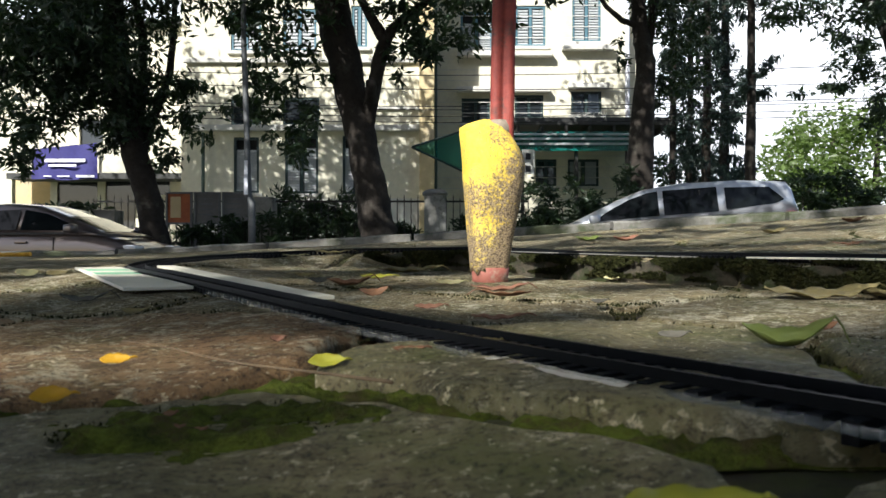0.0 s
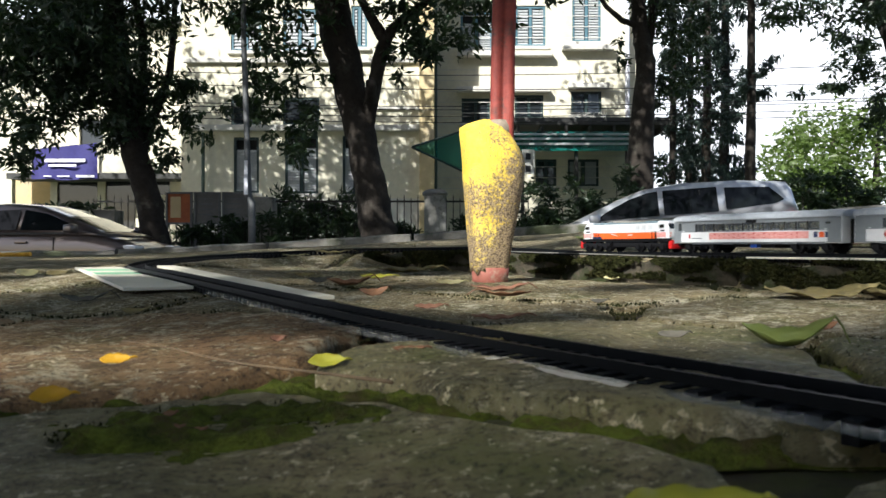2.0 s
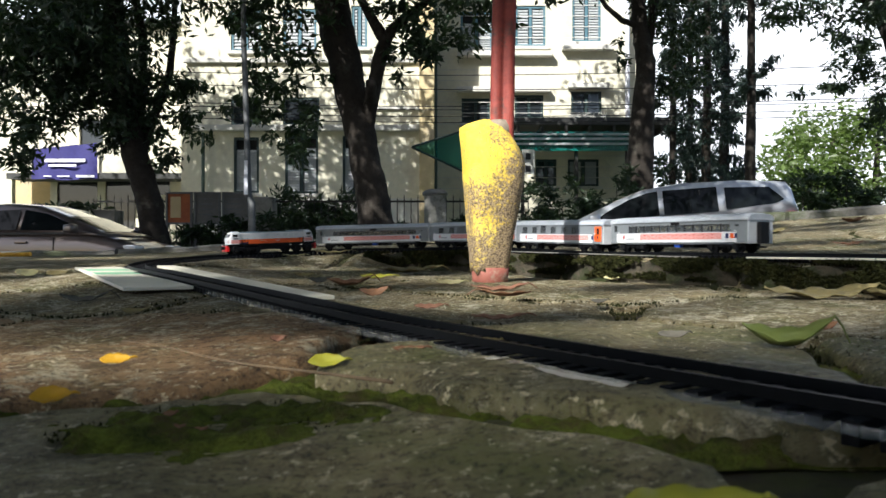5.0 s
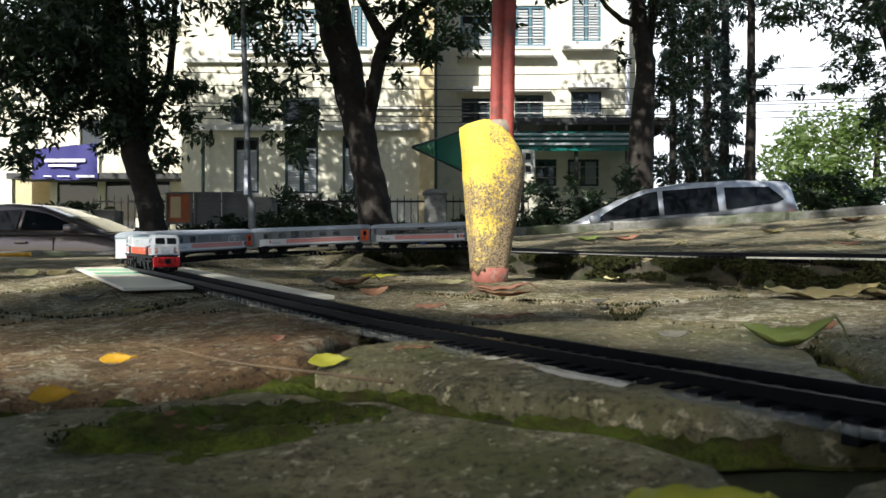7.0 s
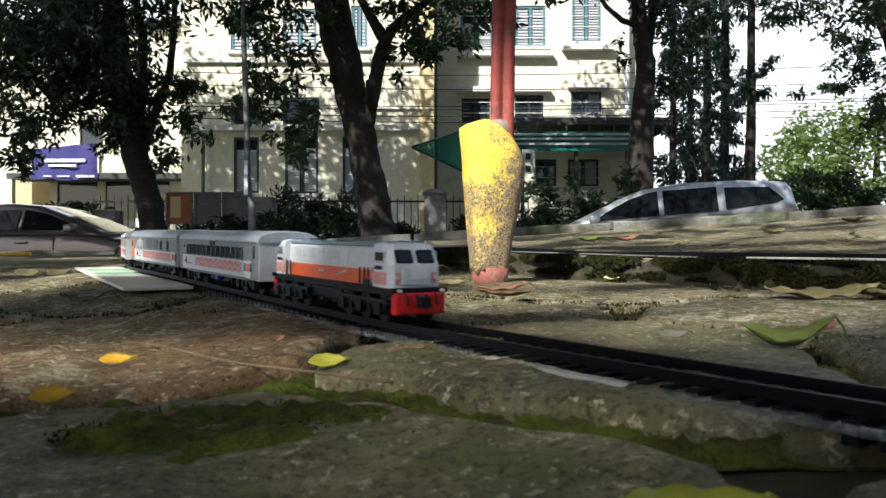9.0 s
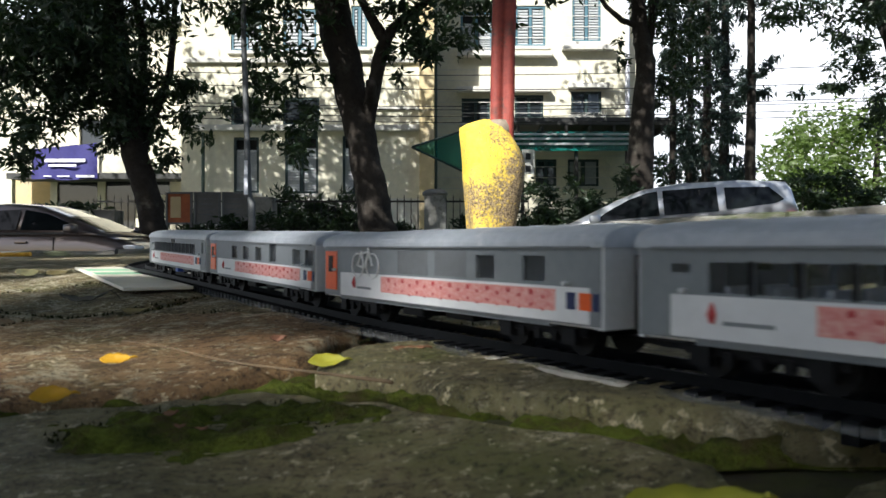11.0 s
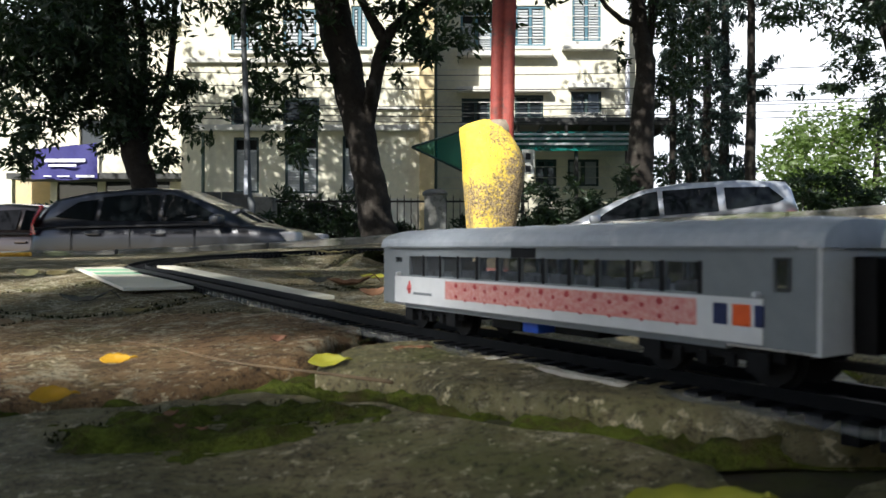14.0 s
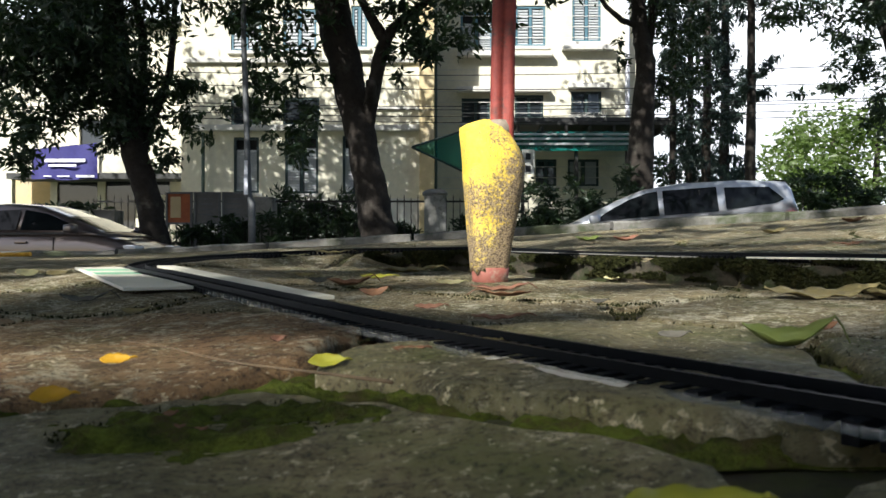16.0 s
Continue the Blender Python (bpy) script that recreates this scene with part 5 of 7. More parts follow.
def main_building():
    b = thing("office_building", "cream plastered building with shuttered windows behind the fence", "building")
    # left wing
    y = 28.0
    H1 = [(-7.612, -6.689, 2.123, 4.154), (-5.745, -4.535, 2.102, 4.216), (-3.652, -2.708, 2.082, 4.216),
          (-7.715, -6.607, 4.585, 5.611), (-5.827, -4.494, 4.585, 5.611),
          (-7.715, -6.607, 7.293, 8.832), (-5.827, -4.596, 7.293, 8.832), (-3.324, -2.750, 7.417, 8.935)]
    wall_grid("wall", -9.316, -0.862, -0.45, 13.0, y, 0.3, H1, M_WALL, b)
    for i, h in enumerate(H1):
        shutter_window(b, *h, y, M_FRAME if i < 5 else M_BLUEFRAME, 2, slats=i < 3 or i > 4)
    part("cornice", nbox(-9.316 - 0.1, -0.862, y - 0.22, y - 0.001, 4.359, 4.585, bevel=0.03), M_WALL2, b)
    part("cornice", nbox(-9.316 - 0.1, -0.862, y - 0.14, y - 0.001, 6.842, 7.006, bevel=0.02), M_WALL2, b)
    part("cornice", nbox(-3.981, -0.862, y - 0.10, y - 0.001, 5.159, 5.242), M_WALL2, b)
    part("plinth", nbox(-9.316 - 0.05, -0.862, y - 0.08, y - 0.001, -0.45, 1.917), M_WALL2, b)
    # corner bay and right wing
    part("bay", nbox(-0.849, -0.324, 27.6, 30.4, -0.45, 13.0), M_OCHRE, b, "ochre corner pier")
    y = 30.0
    H2 = [(0.725, 1.825, 5.019, 5.965), (2.792, 3.913, 5.173, 6.097), (4.990, 6.178, 5.305, 6.251),
          (0.682, 1.935, 7.746, 9.350), (2.814, 4.001, 7.987, 9.570), (5.034, 6.156, 8.163, 10.340),
          (3.605, 4.419, 2.535, 3.590), (4.859, 6.068, 2.535, 3.590), (0.791, 2.111, 2.425, 4.030)]
    wall_grid("wall", -0.352, 7.299, -0.4, 13.5, y, 0.3, H2, M_WALL, b)
    for i, h in enumerate(H2):
        shutter_window(b, *h, y, M_BLUEFRAME if 3 <= i < 6 else M_FRAME, 2, slats=3 <= i < 6 or i == 7)
    for a, c, v in ((810, 976, 97), (994, 1084, 86), (808, 876, 160), (905, 972, 160), (1004, 1076, 153)):
        part("ledge", nbox((a - 784) / 1364.6 * 30, (c - 784) / 1364.6 * 30, y - 0.35, y - 0.001, 0.04 + (443.5 - v - 5) / 1364.6 * 30, 0.04 + (443.5 - v + 4) / 1364.6 * 30, bevel=0.02), M_WALL2, b)
    # shallow plaster courses across the right wing
    for k in range(26):
        z = 1.6 + k * 0.42
        part("course_joint", nbox(-0.308, 7.255, y - 0.004, y + 0.002, z, z + 0.025), M_WALL2, b)
    part("pipe", tube(bmesh.new(), [(-0.282, 29.6, -0.3), (-0.282, 29.6, 11)], 0.07, 10), M_PIPE, b)
    part("pipe", tube(bmesh.new(), [(7.093, 29.6, 2), (7.093, 29.6, 12)], 0.09, 10), M_LETTER, b)
    part("pipe", tube(bmesh.new(), [(-8.627, 27.7, -0.3), (-8.627, 27.7, 4.272)], 0.06, 10), M_PIPE, b)
    # entrance canopy
    part("canopy_roof", nbox(2.438, 8.081, 27.4, 30.0, 4.504, 4.786, bevel=0.04), M_SLAB, b, "dark flat canopy roof")
    for k in range(7):
        x = 2.640 + k * 0.85
        part("canopy_beam", nbox(x, x + 0.07, 27.3, 30.0, 4.222, 4.463), M_IRON, b)
    for v in (238, 246, 255):
        z = 0.04 + (443.5 - v) / 1364.6 * 27.3
        part("canopy_rail", nbox(2.438, 7.376, 27.24, 27.29, z - 0.035, z + 0.035), M_SHUTTER, b)
    part("canopy_sheet", nbox(2.438, 6.973, 27.35, 27.37, 3.577, 4.262), M_TEAL, b, "green translucent canopy apron")
    for px in (925, 1020, 1110):
        x = (px - 784) / 1364.6 * 27.6
        part("canopy_post", nbox(x - 0.06, x + 0.06, 27.55, 27.67, -0.4, 4.222), M_IRON, b)
    bm = bmesh.new()
    pts = [(-0.932, 23.0, 3.127), (0.545, 23.2, 3.619), (1.161, 25.5, 3.232), (0.721, 24.0, 2.458)]
    vs = [bm.verts.new(p) for p in pts]
    bm.faces.new((vs[0], vs[1], vs[3]))
    bm.faces.new((vs[1], vs[2], vs[3]))
    part("awning", bm, M_TEAL, b, "teal translucent corner awning")
    for i, j in ((0, 1), (1, 3), (3, 0), (1, 2)):
        part("awning_rib", tube(bmesh.new(), [pts[i], pts[j]], 0.035, 6), M_FRAME, b)
    part("awning_post", tube(bmesh.new(), [pts[3], (pts[3][0] + 0.3, 24.3, -0.4)], 0.05, 8), M_IRON, b)
    s = part("notice_sign", nbox(2.790, 3.225, 27.1, 27.14, 2.721, 3.592), M_WALL2, b, "small pale sign with dark figures")
    for v in (272, 294):
        z = 0.04 + (443.5 - v) / 1364.6 * 27
        part("bar", nbox(2.909, 3.087, 27.09, 27.1, z - 0.2, z + 0.02), M_TRIM, s)
    part("roof", nbox(-9.316 - 0.5, 7.299 + 0.5, 27.4, 40, 13.5, 13.8), M_SLAB, b)
    part("rear_wall", nbox(-9.316, 7.299, 39.5, 39.8, -0.45, 13.5), M_WALL2, b)
    part("side_wall", nbox(-9.316 - 0.3, -9.316, 28.3, 39.5, -0.45, 13.0), M_WALL, b)
    part("side_wall", nbox(7.299, 7.299 + 0.3, 30.0, 39.5, -0.45, 13.5), M_WALL, b)


def side_building():
    b = thing("shop_building", "white two-storey building with a purple banner on its balcony", "building")
    y = 33.0
    holes = [(-18.476, -16.831, -0.2, 3.220), (-16.541, -14.800, 1.938, 2.978), (-14.486, -13.204, -0.2, 3.075),
             (-15.574, -14.558, 4.526, 5.638), (-14.244, -13.760, 4.526, 5.638), (-12.914, -11.705, 2.422, 3.389)]
    wall_grid("wall", -20.410, -10.616, -0.5, 9.6, y, 0.3, holes, M_WALL, b)
    part("recess_wall", nbox(-20.410, -10.616, y + 2.4, y + 2.6, -0.5, 9.6), M_OCHRE, b)
    for h in holes[1:]:
        part("pane", nbox(h[0], h[1], y + 0.12, y + 0.14, h[2], h[3]), M_PANE, b)
    part("shutter_panel", nbox(-17.025, -14.703, y - 0.1, y - 0.01, 1.140, 1.914), M_WALL2, b)
    part("balcony_slab", nbox(-17.916, -10.646, 31.6, 33.0, 2.983, 3.217), M_SLAB, b)
    part("balcony_front", nbox(-14.164, -11.350, 31.7, 31.8, 3.217, 3.874), M_WALL, b)
    bm = bmesh.new()
    n = 14
    rings = []
    for i in range(n):
        f = i / (n - 1)
        x = -16.828 + (-14.150 - -16.828) * f
        sag = 0.10 * math.sin(f * 9) * 0.3
        rings.append([(x, 31.5 + 0.05 * math.sin(f * 17), 4.184 + 0.25 * f), (x, 31.52 + 0.06 * math.sin(f * 13), 3.583 + 0.05 * f), (x, 31.5 + 0.05 * math.sin(f * 21), 2.937 + sag)])
    s = part("banner", loft(bm, rings, cap=False, closed=False), M_PURPLE, b, "purple cloth banner with pale lettering", smooth=True)
    for a, c, v, hgt in ((78, 150, 284, 6), (84, 134, 293, 4), (76, 90, 312, 2), (100, 122, 312, 2), (134, 166, 312, 4)):
        x0, x1 = (a - 784) / 1364.6 * 31.4, (c - 784) / 1364.6 * 31.4
        z = 0.04 + (443.5 - v) / 1364.6 * 31.4
        part("bar", nbox(x0, x1, 31.40, 31.42, z - hgt * 0.0115, z + hgt * 0.0115), M_LETTER, s)
    part("roof", nbox(-20.410 - 0.4, -10.616 + 0.3, 32.6, 40, 9.6, 9.8), M_SLAB, b)


def fence():
    f = thing("iron_fence", "black iron railings with a concrete pillar along the pavement", "fence")
    y = 16.5
    ztop = 1.207
    z0 = -0.42
    for a, b in ((165, 752), (790, 935)):
        x0, x1 = (a - 784) / 1364.6 * y, (b - 784) / 1364.6 * y
        for z in (ztop - 0.12, z0 + 0.62, z0 + 0.18):
            part("rail", nbox(x0, x1, y - 0.02, y + 0.02, z - 0.02, z + 0.02), M_IRON, f)
        n = int((x1 - x0) / 0.145)
        for i in range(n + 1):
            x = x0 + (x1 - x0) * i / n
            tall = 0.0 if i % 2 else -0.06
            part("bar", tube(bmesh.new(), [(x, y, z0), (x, y, ztop - 0.02 + tall), (x, y, ztop + 0.03 + tall)], [0.011, 0.011, 0.002], 5), M_IRON, f)
    bm = nbox(-0.397, 0.072, 16.2, 16.66, -0.42, 1.212, bevel=0.03)
    p = part("pillar", bm, M_PILLAR, f, "weathered concrete fence pillar")
    part("cap", loft(bmesh.new(), [[(-0.168 + sx * r, 16.43 + sy * r, z) for sx, sy in ((-1, -1), (1, -1), (1, 1), (-1, 1))]
                                   for r, z in ((0.26, 1.212), (0.27, 1.248), (0.20, 1.308), (0.10, 1.344))]), M_PILLAR, p)
    bm = nbox(-4.062, -3.581, 16.2, 16.66, -0.42, 1.164, bevel=0.03)
    part("pillar", bm, M_PILLAR, f)
    bm = nbox(-7.427, -6.898, 16.2, 16.66, -0.42, 0.899, bevel=0.03)
    part("pillar", bm, M_PILLAR, f)


def notice_boards():
    for a, b, mm, label in ((293, 340, M_SIGNORANGE, "framed notice board with a faded orange sheet"), (343, 390, M_SIGNGREY, "framed grey notice board with pale lines"),
                            (393, 441, M_SIGNGREY, "framed grey notice board with pale lines")):
        x0, x1 = (a - 784) / 1364.6 * 16.1, (b - 784) / 1364.6 * 16.1
        y = 16.1
        nb = thing("notice_board", label, "notice board", group="notice boards on the fence")
        z0, z1 = 0.624, 1.261
        part("board", nbox(x0 + 0.03, x1 - 0.03, y, y + 0.03, z0, z1), mm, nb)
        bm = nbox(x0, x1, y - 0.03, y + 0.04, z1 - 0.04, z1)
        box(bm, x0, x1, y - 0.03, y + 0.04, z0 - 0.04, z0)
        box(bm, x0, x0 + 0.04, y - 0.028, y + 0.038, -0.42, z1 - 0.04)
        box(bm, x1 - 0.04, x1, y - 0.028, y + 0.038, -0.42, z1 - 0.04)
        part("frame", bm, M_POLE, nb)
        if mm is M_SIGNGREY:
            for k in range(4):
                z = z1 - 0.14 - k * 0.11
                part("bar", nbox(x0 + 0.1, x1 - 0.12 - 0.06 * (k % 2), y - 0.006, y - 0.001, z - 0.012, z + 0.012), M_POLE, nb)
        else:
            part("panel", nbox(x0 + 0.10, x1 - 0.24, y - 0.008, y - 0.001, z0 + 0.1, z1 - 0.1), M_OCHRE, nb)


def street_pole():
    p = thing("street_pole", "grey steel street pole standing on the pavement", "street pole")
    part("pole", tube(bmesh.new(), [(-3.418, 13.8, -0.65), (-3.428, 13.8, 0.9), (-3.479, 13.8, 1.0), (-3.570, 13.8, 3.8), (-3.610, 13.8, 7.5)],
                      [0.068, 0.066, 0.055, 0.048, 0.040], 14), M_POLE, p, smooth=True)
    part("base_sleeve", tube(bmesh.new(), [(-3.418, 13.8, -0.66), (-3.418, 13.8, 0.0)], 0.078, 14), M_POLE, p)
    part("plate", nbox(-3.539, -3.479, 13.70, 13.73, 1.036, 1.643), M_LETTER, p, "narrow white plate")


def cables():
    c = thing("overhead_cables", "thin black overhead cables along the street", "cables")
    for va, vb, d in ((184, 186, 20), (190, 192, 20), (200, 206, 20.5), (210, 217, 20.5), (150, 160, 21), (132, 128, 21)):
        za, zb = 0.04 + (443.5 - va) / 1364.6 * d, 0.04 + (443.5 - vb) / 1364.6 * d
        pts = []
        for i in range(21):
            f = i / 20
            pts.append((-14 + 28 * f, d, za + (zb - za) * f - 0.35 * math.sin(math.pi * f) + 0.3))
        part("cable", tube(bmesh.new(), pts, 0.012, 5), M_WIRE, c)


# ---- plants ----
M_BARK = mat("dark_bark", (0.042, 0.034, 0.026), (0.022, 0.018, 0.014), 9, 0.95, bump=0.03, c3=(0.09, 0.082, 0.065), scale3=2.5, cover3=0.34, bscale=22)
M_CUTWOOD = mat("cut_wood", (0.50, 0.36, 0.19), (0.42, 0.28, 0.14), 20, 0.8)
M_LEAF = leaf_mat("tree_leaf", (0.040, 0.070, 0.018), (0.025, 0.048, 0.014))
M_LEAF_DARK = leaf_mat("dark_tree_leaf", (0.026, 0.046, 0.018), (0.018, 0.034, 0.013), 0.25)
# paler leaf copy: the sun on the far trees is put into its colour
M_LEAF_SUN = leaf_mat("sunlit_leaf", (0.10, 0.14, 0.035), (0.07, 0.11, 0.025), 0.4)
M_NEEDLE = leaf_mat("conifer_leaf", (0.022, 0.040, 0.030), (0.016, 0.028, 0.022), 0.2)


def leaves(name, blobs, size, material, parent, seed, cover=1.6, droop=0.5, aspect=0.36):
    """Single leaves scattered in clumps through blobs of (x, y, z, rx, ry, rz)."""
    g = np.random.default_rng(seed)
    P = []
    for x, y, z, rx, ry, rz in blobs:
        n = int(cover * math.pi * rx * rz / (size * size * aspect * 0.45))
        k = max(4, int(rx * rz * 26 / max(0.1, size * 5)))
        ctr = g.normal(size=(k, 3))
        ctr /= np.linalg.norm(ctr, axis=1)[:, None]
        ctr *= g.uniform(0.15, 1.0, (k, 1)) ** 0.5
        own = g.integers(0, k, n)
        p = ctr[own] * (rx, ry, rz) + g.normal(size=(n, 3)) * np.array([rx, ry, rz]) * 0.17
        P.append(p + (x, y, z))
    P = np.concatenate(P)
    n = len(P)
    a = g.uniform(0, 2 * math.pi, n)
    t = g.normal(-droop, 0.5, n)
    d = np.stack([np.cos(a) * np.cos(t), np.sin(a) * np.cos(t), np.sin(t)], 1)
    w = np.cross(d, g.normal(size=(n, 3)))
    w /= np.linalg.norm(w, axis=1)[:, None] + 1e-9
    L = size * g.uniform(0.6, 1.35, n)[:, None]
    up = np.cross(d, w)
    q = np.stack([P, P + d * L * 0.45 + w * L * aspect / 2 + up * L * 0.05, P + d * L, P + d * L * 0.45 - w * L * aspect / 2 + up * L * 0.05], 1).reshape(-1, 3)
    i = np.arange(n) * 4
    faces = np.concatenate([np.stack([i, i + 1, i + 2], 1), np.stack([i, i + 2, i + 3], 1)])
    me = bpy.data.meshes.new(name)
    me.from_pydata(q.tolist(), [], faces.tolist())
    me.materials.append(material)
    ob = new(name, me)
    ob.parent = parent
    ob["kind"] = "stuff"
    return ob


def blob(px, py, rx, ry, d, depth=0.9):
    k = d / 1364.6
    return ((px - 784) * k, d, 0.04 + (443.5 - py) * k, rx * k, depth, ry * k)


def limb(parent, pts, radii, d, name="limb", n=10):
    k = d / 1364.6
    P = [((x - 784) * k, d + (q[0] if q else 0), 0.04 + (443.5 - y) * k) for x, y, *q in pts]
    # more points, with a slight sway
    out, rr = [], []
    r = random.Random(len(pts) + int(pts[0][0]))
    for i in range(len(P) - 1):
        for j in range(5):
            f = j / 5
            p = Vector(P[i]).lerp(Vector(P[i + 1]), f)
            out.append(p + Vector((r.uniform(-1, 1), r.uniform(-1, 1), 0)) * radii[i] * k * 0.06)
            rr.append((radii[i] + (radii[i + 1] - radii[i]) * f) * k)
    out.append(Vector(P[-1]))
    rr.append(radii[-1] * k)
    return part(name, tube(bmesh.new(), out, rr, n, wobble=0.07, rng=r), M_BARK, parent, smooth=True)


def trees():
    t = thing("street_tree", "leaning dark-barked street tree with a dense hanging crown", "tree", group="street trees")
    limb(t, [(283, 470), (277, 437), (262, 350), (242, 290), (222, 200), (212, 120), (205, 40), (196, -60)], [27, 24, 22, 22, 21, 19, 16, 13], 14.6, "trunk", 14)
    limb(t, [(244, 290), (262, 200, 0.3), (283, 120, 0.5), (288, 40, 0.6), (290, -50, 0.6)], [9, 8, 7, 6, 4], 14.6)
    limb(t, [(240, 260), (240, 150, 0.3), (238, 60, 0.4), (230, -40)], [12, 10, 8, 6], 14.6)
    limb(t, [(222, 180), (150, 130, -0.6), (95, 80, -1.0), (40, 20, -1.3)], [9, 7, 5, 3], 14.6)
    limb(t, [(205, 45), (203, 70)], [9, 10], 14.4, "scar")
    leaves("crown", [blob(90, 50, 170, 90, 13.6), blob(50, 150, 100, 70, 13.6), blob(240, 20, 120, 50, 14.6), blob(170, 150, 120, 50, 14.2), blob(250, 215, 60, 60, 14.4),
                     blob(330, 240, 40, 55, 14.8), blob(150, 190, 80, 35, 14), blob(320, 165, 70, 30, 14.6), blob(18, 225, 40, 70, 13.4), blob(200, -60, 300, 90, 14),
                     blob(270, 270, 45, 45, 14.6, 0.5), blob(110, 110, 130, 60, 13.2), blob(215, 120, 80, 60, 13.8), blob(60, 230, 50, 40, 13.6, 0.5), blob(30, 275, 25, 30, 13.4, 0.4), blob(190, 240, 40, 40, 14.6, 0.4), blob(75, 60, 110, 90, 13.0), blob(160, 60, 70, 60, 13.2)], 0.17, M_LEAF_DARK, t, 1, 2.05)
    # unseen leaf masses added along the sun's path, to shade walls and cars
    leaves("high_crown", [(-13, 21, 9.5, 3.5, 2.5, 2.2), (-9.5, 21, 10.0, 3.5, 2.5, 2.2), (-7, 20, 11.5, 3, 2.5, 1.5), (-9, 14, 9.0, 4, 2.5, 2.2), (-13, 15, 10, 4, 3, 2.2), (-7, 9, 8.5, 4, 3, 2.0), (-11, 8, 9.5, 4, 3, 2), (-6, 17, 11, 4, 3, 2), (-16, 22, 11, 4, 3, 2.5), (-13.5, 4.5, 9, 4, 3, 2), (-19, 14, 11, 4, 3, 2.5), (-21, 19, 10, 4, 3, 2.5)], 0.34, M_LEAF_DARK, t, 101, 2.1)
    t = thing("street_tree", "thick leaning street tree forking above the fence", "tree", group="street trees")
    limb(t, [(672, 470), (668, 410), (655, 330), (640, 250), (618, 150), (600, 70), (585, 0), (570, -80)], [36, 32, 28, 26, 29, 30, 31, 28], 15.0, "trunk", 16)
    limb(t, [(650, 250), (658, 190, -0.2), (672, 120, -0.3), (683, 78, -0.3), (660, 40, -0.3), (640, 5, -0.3), (620, -40)], [8, 12, 13, 12, 9, 7, 5], 15.0)
    limb(t, [(683, 80, -0.3), (700, 58, -0.4), (740, 30, -0.5), (800, -10, -0.7)], [11, 9, 7, 5], 15.0)
    limb(t, [(658, 180, -0.2), (662, 160, -0.7)], [11, 9], 14.8, "stub")
    leaves("crown", [blob(490, 40, 100, 60, 14.2), blob(470, 125, 80, 45, 14.4), blob(530, 200, 45, 50, 14.6), blob(425, 175, 55, 35, 14.4), blob(545, 120, 40, 50, 14.6),
                     blob(395, 10, 60, 35, 14.2), blob(735, 60, 45, 50, 14.2), blob(520, 270, 35, 45, 14.6), blob(790, 40, 80, 45, 14.2), blob(745, 85, 45, 40, 14.4), blob(830, 20, 60, 40, 14.2),
                     blob(935, 10, 60, 30, 14.4), blob(700, 15, 60, 40, 14.6), blob(600, -70, 330, 80, 14), blob(690, 120, 20, 60, 14.8, 0.4), blob(480, 220, 30, 30, 14.5, .4)],
           0.18, M_LEAF_DARK, t, 2, 1.85)
    # more unseen leaves, added for dapple on the facade and darker windscreen reflections
    leaves("high_crown", [(-5.5, 21, 9.0, 3.2, 2.5, 2.0), (-3.2, 13, 6.6, 2.6, 1.8, 1.0), (0.5, 13, 7.2, 2.4, 1.8, 1.0), (-2.5, 14, 8.5, 4, 2.5, 2.0), (-2, 9, 8.5, 4, 3, 2.0), (1, 12, 10, 4, 3, 2.0), (-1, 18, 12, 4, 3, 2), (-4, 5, 9, 4, 3, 2)], 0.34, M_LEAF_DARK, t, 102, 1.6)
    t = thing("street_tree", "grey-barked street tree beside the entrance canopy", "tree", group="street trees")
    limb(t, [(1125, 470), (1130, 400), (1132, 300), (1140, 190), (1143, 110), (1133, 50), (1128, -20), (1125, -90)], [30, 26, 24, 20, 17, 14, 12, 9], 16.5, "trunk", 14)
    limb(t, [(1143, 110), (1155, 60, 0.2), (1165, 0, 0.3), (1180, -60)], [9, 8, 7, 5], 16.5)
    limb(t, [(1128, 45), (1095, 43, -0.3), (1065, 25, -0.5), (1035, -5, -0.8)], [6, 5, 4, 3], 16.5)
    leaves("crown", [blob(1190, 30, 60, 60, 17), blob(1120, -60, 180, 60, 16), blob(1165, 170, 18, 60, 17, 0.4), blob(1100, 90, 12, 40, 16.4, 0.3), blob(1215, 110, 40, 70, 17.5),
                     blob(1160, 290, 25, 40, 17, 0.4)], 0.16, M_LEAF_DARK, t, 3, 2.0)
    # unseen too: added to block sun from the right wing
    leaves("high_crown", [(0.5, 22, 9.5, 3.0, 2.5, 2.0), (3, 22, 12.0, 3.5, 2.5, 2.2), (5.5, 18, 9.5, 3.5, 2.5, 2.0), (3.5, 14, 9, 3.5, 3, 2), (5, 9, 9.5, 3.5, 3, 2), (2, 6, 9, 3.5, 2.5, 2), (8, 16, 11, 3.5, 3, 2)], 0.34, M_LEAF_DARK, t, 103, 1.8)
    # slender dark trees against the sky
    for i, (px, d, rad) in enumerate(((1192, 27, 6), (1222, 30, 6), (1252, 24, 8), (1284, 26, 9), (1330, 22, 9))):
        t = thing("tall_tree", "slender tall dark tree against the bright sky", "tree", group="tall trees")
        limb(t, [(px, 480), (px - 2, 300), (px + 1, 150), (px, 0), (px, -120)], [rad, rad, rad * 0.85, rad * 0.7, rad * 0.6], d, "trunk", 9)
        g = random.Random(i)
        bl = [blob(px + g.uniform(-26, 26), y, g.uniform(18, 38), g.uniform(16, 32), d, 0.9) for y in range(-120, 330, 26)]
        leaves("crown", bl if i < 4 else bl[:6] + bl[9:12], 0.20, M_NEEDLE, t, 10 + i, 2.0, 0.8, 0.3)
